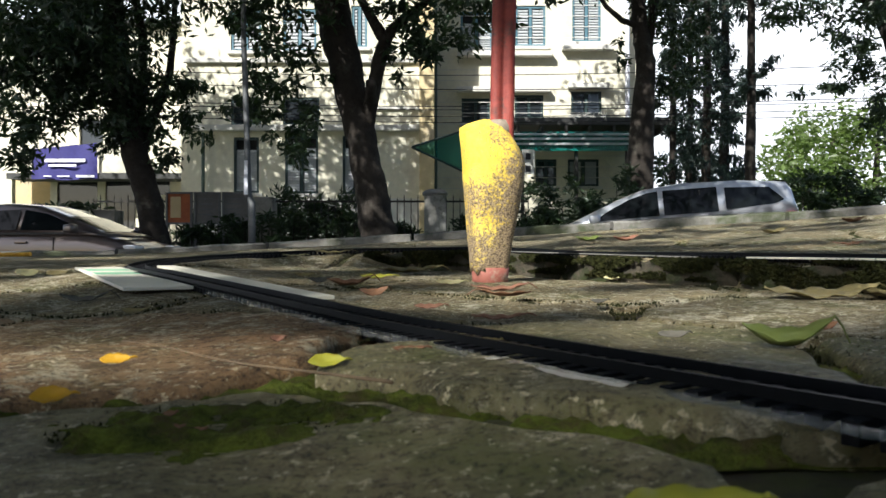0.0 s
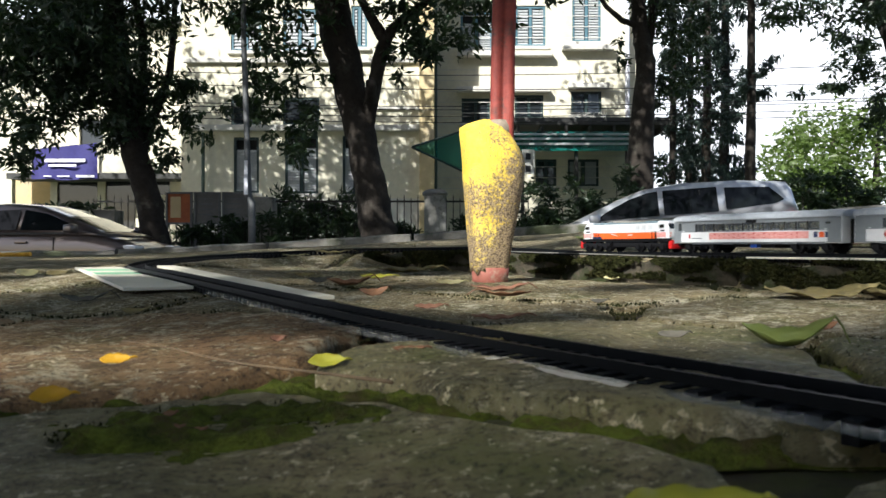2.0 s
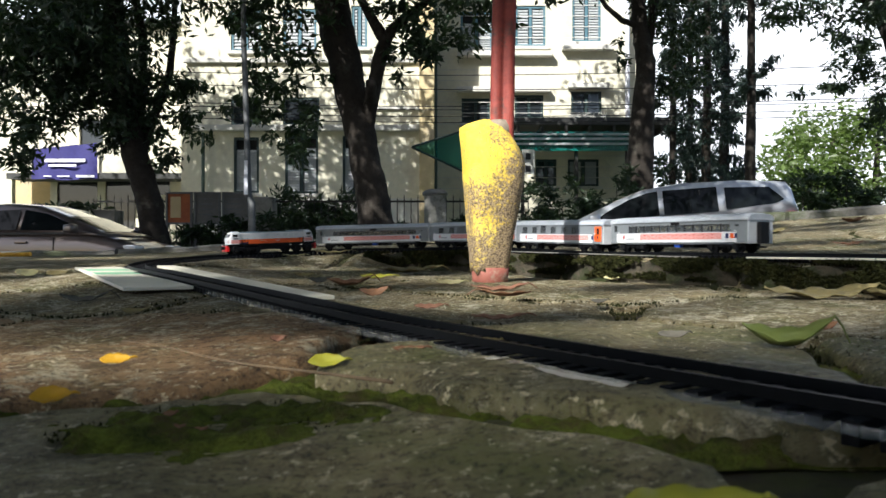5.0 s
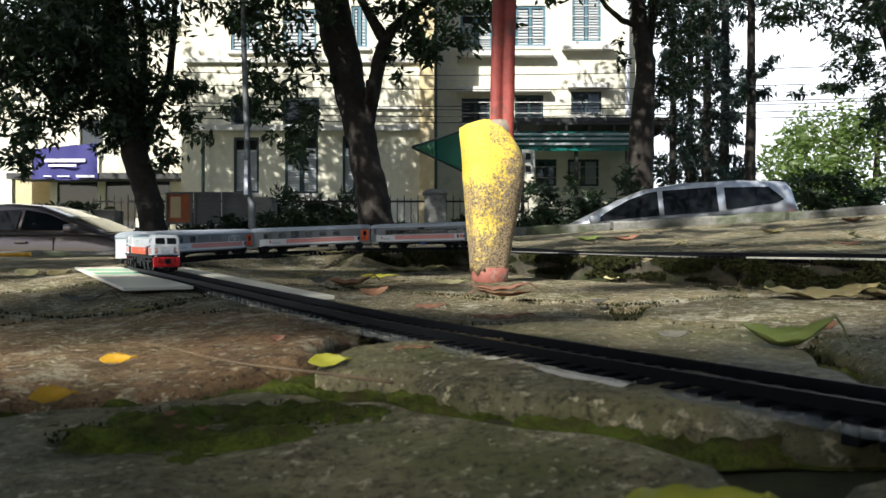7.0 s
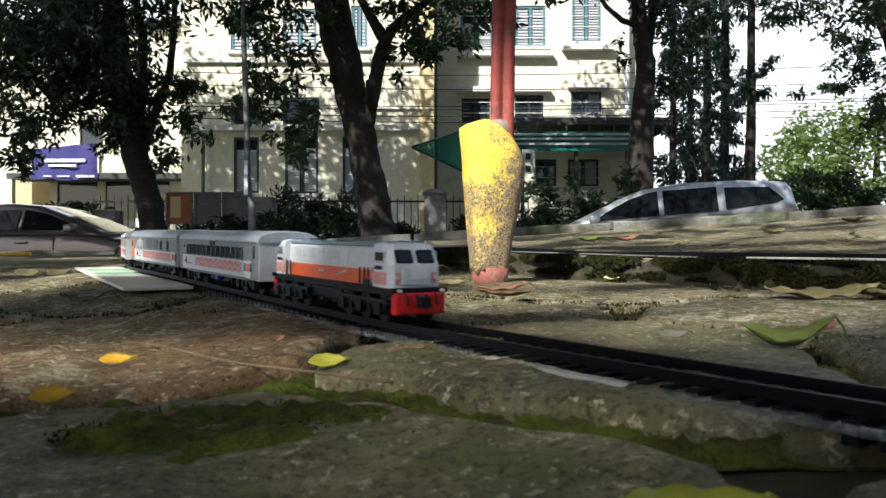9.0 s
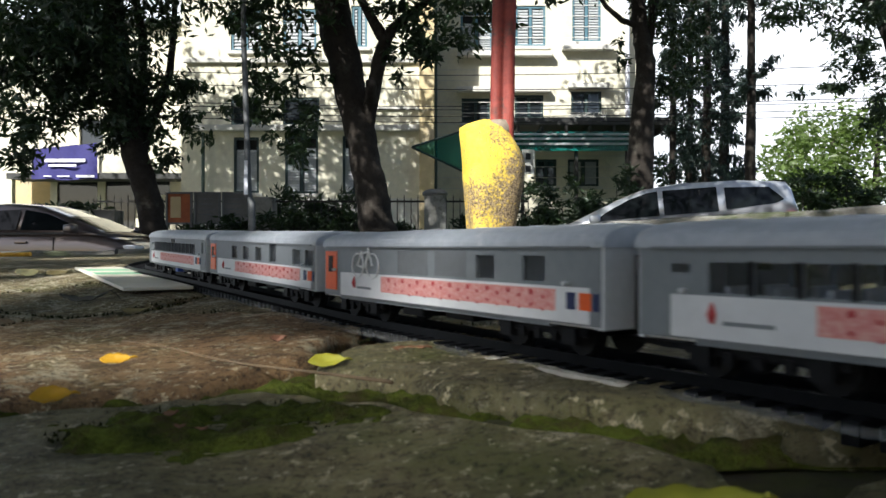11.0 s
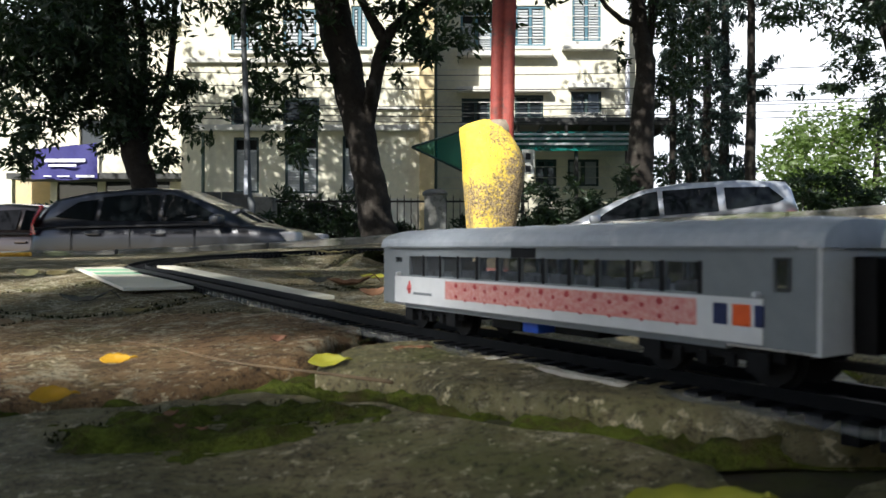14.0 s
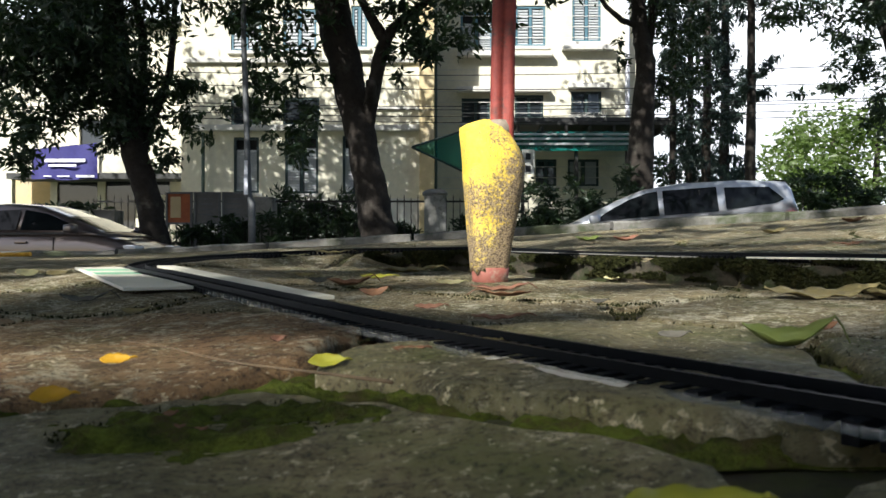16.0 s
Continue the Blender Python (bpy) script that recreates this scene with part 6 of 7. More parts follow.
    t = thing("park_tree", "dark overhanging tree crown beside the bright sky", "tree")
    limb(t, [(1640, 450), (1625, 250), (1600, 100), (1560, 20), (1500, -40)], [30, 26, 22, 14, 8], 15.5, "trunk", 12)
    leaves("crown", [blob(1520, 25, 80, 50, 15), blob(1560, 130, 32, 80, 15), blob(1420, 5, 80, 30, 15), blob(1570, 230, 30, 60, 15.4), blob(1450, 150, 50, 20, 15.2, 0.4),
                     blob(1500, 90, 40, 40, 15), blob(1480, -70, 200, 60, 15)], 0.15, M_LEAF_DARK, t, 21, 2.2)
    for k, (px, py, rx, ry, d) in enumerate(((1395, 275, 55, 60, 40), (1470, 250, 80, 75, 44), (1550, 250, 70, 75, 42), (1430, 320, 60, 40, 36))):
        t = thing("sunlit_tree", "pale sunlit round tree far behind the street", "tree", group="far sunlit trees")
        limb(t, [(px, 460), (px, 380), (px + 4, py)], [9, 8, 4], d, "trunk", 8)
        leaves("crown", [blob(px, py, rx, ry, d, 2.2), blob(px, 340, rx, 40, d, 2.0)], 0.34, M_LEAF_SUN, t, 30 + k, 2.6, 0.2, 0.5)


def shrubs():
    spec = [(500, 395, 34, 34, 15.6), (560, 390, 42, 36, 15.6), (620, 395, 38, 30, 15.6), (470, 400, 20, 24, 15.7), (420, 405, 40, 20, 15.7), (340, 412, 40, 18, 15.7),
            (955, 365, 44, 42, 15.8), (1010, 362, 42, 42, 15.8), (1065, 362, 40, 34, 15.8), (1110, 330, 30, 30, 16.0), (1470, 330, 60, 36, 17.5), (1410, 345, 40, 30, 17),
            (1530, 345, 40, 30, 17), (90, 370, 95, 12, 16.0), (230, 420, 30, 20, 15.8)]
    for i, (px, py, rx, ry, d) in enumerate(spec):
        s = thing("shrub", "dark green leafy shrub in front of the fence", "shrub", group="shrubs")
        k = d / 1364.6
        base = ((px - 784) * k, d, -0.45)
        for j in range(4):
            a = j * 1.6 + i
            part("stem", tube(bmesh.new(), [base, (base[0] + 0.2 * math.cos(a), d + 0.2 * math.sin(a), 0.0), (base[0] + rx * k * 0.6 * math.cos(a), d + 0.3 * math.sin(a), 0.04 + (443.5 - py) * k)],
                              [0.02, 0.014, 0.006], 5), M_BARK, s)
        leaves("foliage", [blob(px, py, rx, ry, d, 0.45), blob(px, py + ry, rx * 1.1, ry * 0.8, d, 0.45)], 0.17, M_LEAF_DARK, s, 50 + i, 2.6, 0.0, 0.30)


M_SKYGLOW = bpy.data.materials.new("hazy_sky_glow")
M_SKYGLOW.use_nodes = True
M_SKYGLOW.node_tree.nodes["Principled BSDF"].inputs["Base Color"].default_value = (0, 0, 0, 1)
M_SKYGLOW.node_tree.nodes["Principled BSDF"].inputs["Emission Color"].default_value = (1.0, 1.0, 0.98, 1)
M_SKYGLOW.node_tree.nodes["Principled BSDF"].inputs["Emission Strength"].default_value = 0.85


def sky_backdrop():
    """White hazy sky far beyond the houses and trees."""
    rings = []
    for a in np.linspace(radians(35), radians(145), 24):
        rings.append([(600 * math.cos(a), 600 * math.sin(a), -6), (600 * math.cos(a), 600 * math.sin(a), 330)])
    ob = part("backdrop", loft(bmesh.new(), rings, cap=False, closed=False), M_SKYGLOW)
    tagged(ob, "white hazy sky beyond the street", "sky", kind="structure")


def hedge():
    """Dense dark planting in the yard behind the fence."""
    for i, (px, py, rx, ry) in enumerate(((330, 408, 50, 26), (410, 405, 50, 28), (520, 385, 60, 46), (600, 385, 55, 44), (690, 408, 45, 22), (870, 400, 70, 30))):
        h = thing("hedge", "dense dark green planting behind the iron fence", "hedge", group="hedge plants")
        k = 17.6 / 1364.6
        for j in range(3):
            x = (px - 784 + (j - 1) * rx * 0.6) * k
            part("stem", tube(bmesh.new(), [(x, 17.6, -0.5), (x + 0.05, 17.6, 0.0), (x, 17.65, 0.04 + (443.5 - py) * k)], [0.02, 0.015, 0.006], 5), M_BARK, h)
        leaves("foliage", [blob(px, py, rx, ry, 17.6, 0.4), blob(px, py + 26, rx * 1.1, 26, 17.6, 0.4)], 0.2, M_LEAF_DARK, h, 80 + i, 3.0, -0.5, 0.2)


def shade_tree():
    """Unseen park tree added over the track to shade the paving; leaves are removed where SUNSPOTS wants sun."""
    t = thing("park_tree", "tall park tree that shades the paved ground", "tree")
    tr = tube(bmesh.new(), [(-5.0, -3.2, -0.02), (-4.9, -3.2, 1.2), (-4.6, -3.0, 3.0), (-4.3, -2.8, 4.6)], [0.24, 0.19, 0.16, 0.10], 12)
    part("trunk", tr, M_BARK, t, smooth=True)
    g = np.random.default_rng(77)
    n = 21000
    P = np.stack([g.uniform(-5.5, 3.5, n), g.uniform(-6.5, 1.5, n), g.uniform(3.6, 5.2, n)], 1)
    hit = P - np.array(SUN_FROM) * (P[:, 2] / SUN_FROM.z)[:, None]
    keep = np.ones(n, bool)
    for x, y, rx, ry, soft in SUNSPOTS:
        q = ((hit[:, 0] - x) / rx) ** 2 + ((hit[:, 1] - y) / ry) ** 2
        keep &= (q > 1) | (g.uniform(size=n) > soft)
    P = P[keep]
    n = len(P)
    d = g.normal(size=(n, 3))
    d[:, 2] *= 0.4
    d /= np.linalg.norm(d, axis=1)[:, None]
    w = np.cross(d, g.normal(size=(n, 3)) * (0.3, 0.3, 1))
    w /= np.linalg.norm(w, axis=1)[:, None]
    L = 0.17
    q = np.stack([P - d * L / 2, P + w * L * 0.28, P + d * L / 2, P - w * L * 0.28], 1).reshape(-1, 3)
    me = bpy.data.meshes.new("crown")
    me.from_pydata(q.tolist(), [], (np.arange(n)[:, None] * 4 + np.arange(4)).tolist())
    me.materials.append(M_LEAF)
    ob = new("crown", me)
    ob.parent = t
    ob["kind"] = "stuff"


def park_trees():
    """Unseen trees added behind the viewer and over the street, to darken what car windows and paint mirror."""
    for i, (x, y) in enumerate(((-15, -11), (-9, -13), (-3.5, -15), (2.5, -13), (8.5, -14.5), (14.5, -11.5))):
        t = thing("park_tree", "unseen leafy tree added behind the track for reflections", "tree", group="park trees")
        g = random.Random(40 + i)
        pts = [(x, y, -0.1), (x + 0.1, y, 1.6), (x + g.uniform(-0.3, 0.3), y + 0.2, 3.4), (x + g.uniform(-0.5, 0.5), y, 6.0)]
        part("trunk", tube(bmesh.new(), pts, [0.30, 0.22, 0.18, 0.08], 12), M_BARK, t, smooth=True)
        bl = [(x + g.uniform(-2.6, 2.6), y + g.uniform(-1.2, 1.2), g.uniform(2.2, 7.0), g.uniform(1.2, 2.0), 1.2, g.uniform(0.9, 1.5)) for _ in range(9)]
        leaves("crown", bl, 0.30, M_LEAF_DARK, t, 140 + i, 1.5)
    for i, (x, y) in enumerate(((-8.5, -1.5), (6.5, -1.2))):
        t = thing("park_tree", "unseen tall tree added to shade and darken the street", "tree", group="park trees")
        g = random.Random(60 + i)
        part("trunk", tube(bmesh.new(), [(x, y, -0.1), (x, y + 0.1, 2.5), (x * 0.97, y + 0.5, 5.0), (x * 0.9, y + 1.6, 7.2)], [0.34, 0.26, 0.2, 0.1], 12), M_BARK, t, smooth=True)
        for k in range(4):
            e = (x + g.uniform(-4, 4), y + g.uniform(3, 8), g.uniform(7.2, 8.6))
            part("limb", tube(bmesh.new(), [(x * 0.97, y + 0.5, 5.0), ((x * 0.97 + e[0]) / 2, (y + 0.5 + e[1]) / 2, 7.0), e], [0.12, 0.08, 0.03], 8), M_BARK, t, smooth=True)
        # the two extra masses of the first tree are set to shade the hatchback
        bl = [(x + g.uniform(-6, 6), y + g.uniform(2, 8.5), g.uniform(6.8, 9.5), g.uniform(1.2, 2.2), 1.8, 0.8) for _ in range(16)] + [(-12.2, 6.0, 8.0, 2.4, 1.8, 1.1), (-14, 7.0, 8.4, 2.2, 1.8, 1.0)][:2 - 2 * i]
        leaves("crown", bl, 0.30, M_LEAF_DARK, t, 160 + i, 2.2)


# sun pools cut into the unseen crown: x, y, radii, share of leaves removed
SUNSPOTS = [(-0.25, 0.42, 0.14, 0.10, 0.2), (0.12, 0.85, 0.13, 0.16, 1.0), (0.05, 0.72, 0.12, 0.12, 0.8), (0.10, 0.48, 0.18, 0.12, 0.78), (-0.27, 0.63, 0.12, 0.14, 0.7), (-0.04, 0.19, 0.13, 0.07, 0.35),
            (-0.10, 0.27, 0.10, 0.05, 0.3), (-0.28, 0.75, 0.15, 0.12, 0.6), (-0.10, 0.45, 0.10, 0.10, 0.5), (0.95, 1.9, 0.85, 0.75, 0.78), (1.1, 1.2, 0.45, 0.35, 0.4)]


# ---- what lies on the paving ----
M_TWIG = mat("dry_twig", (0.24, 0.17, 0.10), (0.16, 0.11, 0.065), 200, 0.8)
M_TAPE = glass_mat("clear_tape", (0.36, 0.36, 0.35), 0.08, 0.66)
# glint on the clear tape, painted as an opaque pale stretch
M_TAPE_GLINT = mat("tape_glint", (0.62, 0.58, 0.50), (0.50, 0.46, 0.38), 160, 0.12, bump=0.0004, spec=0.7)
LEAF_COLOURS = {
    "yellow": ("bright yellow fallen leaf lying on the paving", mat("yellow_leaf", (0.60, 0.34, 0.015), (0.46, 0.24, 0.012), 130, 0.5, bump=0.0004, c3=(0.30, 0.14, 0.02), scale3=60, cover3=0.25)),
    "lime": ("yellow-green fallen leaf lying on the paving", mat("lime_leaf", (0.42, 0.40, 0.04), (0.34, 0.32, 0.03), 130, 0.5, bump=0.0004, c3=(0.2, 0.14, 0.03), scale3=60, cover3=0.25)),
    "green": ("large curled green fallen leaf with brown tips", mat("green_leaf", (0.17, 0.20, 0.05), (0.12, 0.15, 0.035), 110, 0.45, bump=0.0004, c3=(0.30, 0.19, 0.06), scale3=30, cover3=0.3)),
    "olive": ("dull olive dry leaf lying on the paving", mat("olive_leaf", (0.17, 0.14, 0.055), (0.11, 0.09, 0.038), 110, 0.6, bump=0.0005, c3=(0.33, 0.27, 0.12), scale3=50, cover3=0.35)),
    "brown": ("reddish brown dry curled leaf", mat("brown_leaf", (0.22, 0.11, 0.055), (0.14, 0.07, 0.035), 110, 0.6, bump=0.0005, c3=(0.33, 0.19, 0.09), scale3=50, cover3=0.35)),
    "pale": ("pale straw-coloured fallen leaf", mat("pale_leaf", (0.62, 0.56, 0.30), (0.52, 0.46, 0.22), 110, 0.55, bump=0.0004)),
    "grey": ("shrivelled grey-brown dead leaf", mat("grey_leaf", (0.12, 0.11, 0.085), (0.08, 0.072, 0.055), 110, 0.7, bump=0.0006)),
    "red": ("small dry red-brown leaf", mat("red_leaf", (0.30, 0.15, 0.09), (0.20, 0.09, 0.055), 110, 0.6, bump=0.0005)),
}


def fallen_leaf(x, y, size, turn, colour, curl, wide=0.42, tilt=None, lift=0.0):
    label, material = LEAF_COLOURS[colour]
    nx, ny = 15, 7
    r = random.Random(int(abs(x * 7919 + y * 104729) * 1000))
    k1, k2 = r.uniform(-0.3, 0.3), r.uniform(0.6, 1.4)
    if tilt is None:
        tilt = r.uniform(14, 34) if size < 0.025 else (13 if colour == "green" else r.uniform(4, 12))
    lift += 0.32 * wide * size * math.sin(radians(tilt))
    verts = []
    for i in range(nx):
        f = i / (nx - 1)
        w = wide * (math.sin(math.pi * min(1, f ** 0.85)) ** 0.8 + 0.02) * 0.5
        for j in range(ny):
            g = j / (ny - 1) * 2 - 1
            z = (1.5 if size < 0.025 else 0.9) * curl * ((f - 0.45) ** 2 * 1.0 + 0.55 * abs(g) ** 1.6 * w * k2) + 0.02 * math.sin(f * 21 + g * 3) * abs(g)
            verts.append(((f - 0.5), g * w + k1 * (f - 0.5) ** 2, z))
    low = min(v[2] for v in verts)
    verts = [(a * size, b * size, (c - low) * size) for a, b, c in verts]
    faces = [(i * ny + j, (i + 1) * ny + j, (i + 1) * ny + j + 1, i * ny + j + 1) for i in range(nx - 1) for j in range(ny - 1)]
    th = thing("fallen_leaf", label, "leaf", group="fallen leaves")
    th.matrix_basis = pose(x, y, float(land(x, y)[0]) + 0.0015 + lift, tilt, 0, turn)
    bm = bmesh.new()
    vs = [bm.verts.new(v) for v in verts]
    for f in faces:
        bm.faces.new([vs[i] for i in f])
    bmesh.ops.recalc_face_normals(bm, faces=bm.faces[:])
    bmesh.ops.solidify(bm, geom=bm.faces[:], thickness=0.00025)
    part("blade", bm, material, th, smooth=True)
    stem = [(size * 0.49, size * k1 * 0.25, verts[-4][2]), (size * 0.58, size * (k1 * 0.25 + 0.02), verts[-4][2] * 0.6 + 0.0005), (size * 0.68, size * (k1 * 0.25 + 0.05), 0.0006)]
    part("stalk", tube(bmesh.new(), stem, [0.0004, 0.0004, 0.0003], 5), material, th)


def fallen_leaves():
    for x, y, size, turn, colour, curl, wide in (
            (-0.1023, 0.2410, 0.0095, 10, "yellow", 0.25, 0.55), (-0.0966, 0.1900, 0.0095, 20, "yellow", 0.35, 0.6), (-0.0329, 0.2180, 0.0105, 15, "lime", 0.35, 0.5),
            (-0.0569, 0.2640, 0.0055, 40, "red", 0.6, 0.6), (-0.0711, 0.5920, 0.036, 10, "brown", 0.9, 0.3), (-0.0620, 0.7290, 0.032, -10, "lime", 0.3, 0.4),
            (-0.0364, 0.8420, 0.070, 5, "olive", 0.45, 0.4), (0.0060, 0.6290, 0.026, 25, "pale", 0.35, 0.6), (-0.0435, 0.4790, 0.020, 30, "brown", 0.6, 0.4),
            (0.0394, 0.5320, 0.040, 4, "red", 0.5, 0.3), (0.0383, 0.4840, 0.034, 175, "brown", 0.5, 0.35), (0.0264, 0.3570, 0.026, 3, "red", 0.3, 0.3),
            (0.0143, 0.2510, 0.0085, 10, "olive", 0.3, 0.6), (0.1200, 0.2680, 0.030, -14, "green", 1.35, 0.46), (0.2360, 0.4800, 0.075, 5, "olive", 0.4, 0.35),
            (0.2757, 0.4880, 0.050, 60, "olive", 0.4, 0.4), (0.1176, 0.8270, 0.030, 50, "olive", 0.9, 0.35), (0.2630, 0.5780, 0.022, 10, "red", 0.3, 0.4),
            (0.1604, 0.7270, 0.018, 0, "pale", 0.3, 0.4), (-0.2063, 0.4440, 0.028, 10, "grey", 0.8, 0.35), (-0.1487, 0.3730, 0.0145, -5, "olive", 0.4, 0.35),
            (-0.3818, 0.7050, 0.022, 60, "pale", 0.5, 0.5), (-0.3559, 0.7100, 0.018, 20, "olive", 0.3, 0.5), (-0.0100, 0.2300, 0.010, 3, "brown", 0.3, 0.4),
            (-0.0070, 0.3970, 0.016, 12, "red", 0.3, 0.4), (0.1623, 0.3300, 0.014, 20, "brown", 0.4, 0.5), (0.0936, 0.8750, 0.030, 170, "olive", 0.4, 0.35),
            (-0.0553, 0.8980, 0.026, 160, "brown", 0.5, 0.4), (-0.1009, 0.6290, 0.020, 30, "grey", 0.5, 0.4), (0.0887, 0.2980, 0.012, 5, "grey", 0.3, 0.4),
            (-0.1304, 0.7290, 0.020, 10, "olive", 0.3, 0.4), (-0.0566, 0.1630, 0.003, 15, "brown", 0.3, 0.6), (-0.0512, 0.1610, 0.003, 5, "brown", 0.3, 0.6),
            (-0.0624, 0.1760, 0.003, 5, "brown", 0.3, 0.6), (0.0313, 0.0985, 0.020, 8, "lime", 0.45, 0.5), (0.0914, 0.4520, 0.010, 5, "grey", 0.4, 0.5),
            (-0.1497, 1.0530, 0.05, 10, "olive", 0.3, 0.3), (-0.2002, 1.0350, 0.03, 20, "pale", 0.3, 0.3), (0.5488, 1.0460, 0.05, 15, "brown", 0.3, 0.4)):
        fallen_leaf(x, y, size, turn, colour, curl, wide, 33 if colour in ("yellow", "lime") and size < 0.012 else None)
    for x, y, colour in ((0.30, 1.60, "green"), (0.36, 1.52, "red"), (0.85, 1.60, "brown"), (0.62, 1.45, "olive")):
        fallen_leaf(x, y, 0.06, 20, colour, 0.8)
    # twig
    tw = thing("twig", "thin pale dry twig lying on the stones", "twig")
    a, b = Vector((-0.1138, 0.2730, 0)), Vector((-0.0120, 0.1820, 0))
    pts = []
    for i in range(14):
        p = a.lerp(b, i / 13) + Vector((0, 0.0012 * math.sin(i * 0.8), 0))
        pts.append((p.x, p.y, float(land(p.x, p.y)[0]) + 0.0036 + 0.0005 * math.sin(i * 0.55)))
    part("stem", tube(bmesh.new(), pts, [0.0002 + 0.0003 * i / 13 for i in range(14)], 6), M_TWIG, tw, smooth=True)
    # yellow tube and pale strip by the kerb
    yt = thing("yellow_rod", "thin yellow rod lying on the paving", "rod")
    part("rod", tube(bmesh.new(), [(-0.95, 1.45, float(land(-0.95, 1.45)[0]) + 0.008), (-0.76, 1.42, float(land(-0.76, 1.42)[0]) + 0.008)], 0.004, 8), LEAF_COLOURS["yellow"][1], yt)


def clear_tape():
    """Clear tape pressed on the stones along the near side of the track; one opaque pale piece paints the glint on it.
    """
    t = thing("clear_tape", "shiny clear tape strip along the track", "tape")
    r = random.Random(4)
    for s0, s1, o0, o1, material in ((0.40, 0.685, 0.0135, 0.0215, M_TAPE), (0.69, 0.7445, 0.0140, 0.0192, M_TAPE_GLINT), (0.746, 0.86, 0.0140, 0.0200, M_TAPE)):
        rings = []
        for s in np.arange(s0, s1, 0.004):
            x, y, z, h = (float(v) for v in line_at(s))
            nx, ny = math.sin(h), -math.cos(h)
            ring = []
            for k in range(6):
                o = o0 + (o1 - o0) * k / 5 + (r.uniform(-0.0006, 0.0006) if k == 5 else 0)
                px, py = x + nx * o, y + ny * o
                ring.append((px, py, float(land(px, py)[0]) + 0.0022 + r.uniform(-0.00015, 0.00025) - 0.0006 * (k == 5)))
            rings.append(ring)
        part("strip", loft(bmesh.new(), rings, cap=False, closed=False), material, t)


def seed_gap(x, y):
    """How far a point is from the middle of a joint, and its joint's roughness."""
    S = np.array(SEEDS)
    d = np.sqrt((x[:, None] - S[:, 0]) ** 2 + (y[:, None] - S[:, 1]) ** 2)
    d.sort(axis=1)
    return d[:, 1] - d[:, 0]


def moss():
    """Tufts of moss in the joints, on the step's face and in a damp patch."""
    g = np.random.default_rng(5)
    n = 260000
    x, y = g.uniform(-0.6, 0.75, n), 0.11 + 1.3 * g.uniform(0, 1, n) ** 1.5
    gap = seed_gap(x, y)
    wob = np.array([noise.noise((a * 14, b * 14, 3.0)) for a, b in zip(x, y)])
    z = land(x, y)
    rise = np.abs(land(x + 0.006, y) - land(x - 0.006, y)) + np.abs(land(x, y + 0.006) - land(x, y - 0.006))
    ok = (gap < 0.018 + 0.020 * wob) & (wob > -0.3)
    ok |= (rise > 0.008) & (wob > -0.3)
    ok |= (((x + 0.062) / 0.055) ** 2 + ((y - 0.182) / 0.024) ** 2 < 1 + wob)
    ok &= (y > 0.25) | (((x + 0.053) / 0.034) ** 2 + ((y - 0.170) / 0.019) ** 2 < 1 + wob)
    x, y, z = x[ok], y[ok], z[ok]
    n = len(x)
    hgt = g.uniform(0.0002, 0.0010, n)
    a = g.uniform(0, 6.3, n)
    w = g.uniform(0.0004, 0.0010, n)
    base = np.where(seed_gap(x, y) < 0.012, z - 0.005, z - 0.001)
    P = np.stack([x, y, base], 1)
    d = np.stack([np.cos(a), np.sin(a), 0 * a], 1) * w[:, None]
    e = np.stack([-np.sin(a), np.cos(a), 0 * a], 1) * w[:, None]
    top = P + np.stack([g.normal(0, 0.0005, n), g.normal(0, 0.0005, n), hgt + 0.001], 1)
    q = np.stack([P + d, P - 0.5 * d + e, P - 0.5 * d - e, top], 1).reshape(-1, 3)
    i = np.arange(n) * 4
    f = np.concatenate([np.stack([i, i + 1, i + 3], 1), np.stack([i + 1, i + 2, i + 3], 1), np.stack([i + 2, i, i + 3], 1)])
    ob = mesh_part("moss", q.tolist(), f.tolist(), M_MOSS)
    tagged(ob, "green moss in the joints between paving stones", "moss", kind="stuff")


def edging():
    """Low row of rough mossy stones that forms the step beside the far track."""
    e = tagged(new("edging"), "low row of rough mossy edging stones", "edging", kind="structure")
    r = random.Random(21)
    s = -1.75
    while s < -0.36:
        L = r.uniform(0.07, 0.15)
        rings = []
        k = 12
        fade = float(smoothstep(0.30, 0.5, -s))
        drop = r.uniform(-0.003, 0.002)
        for i in range(k):
            q = s + (L - 0.006) * i / (k - 1)
            x, y, z, h = (float(v) for v in line_at(q))
            nx, ny = -math.sin(h), math.cos(h)
            end = 0.004 * (1 if i in (0, k - 1) else 0)
            ring = []
            for o, dz in ((0.022, -0.012), (0.022, -0.002), (0.027, 0.0005), (0.034, 0.0), (0.039, -0.002), (0.042, -0.006), (0.0425, -0.012), (0.044, -0.020), (0.045, -0.036)):
                w = noise.fractal((q * 40, o * 300, dz * 260), 0.8, 2.1, 4)
                oo = o + w * 0.008 - end * (o > 0.03)
                ring.append((x + nx * oo, y + ny * oo, z - RAIL_TOP + dz + drop - end * 0.6 + w * 0.005 - (1 - fade) * 0.012))
            rings.append(ring)
        part("edging_stone", loft(bmesh.new(), rings), M_EDGE, e, smooth=True)
        s += L


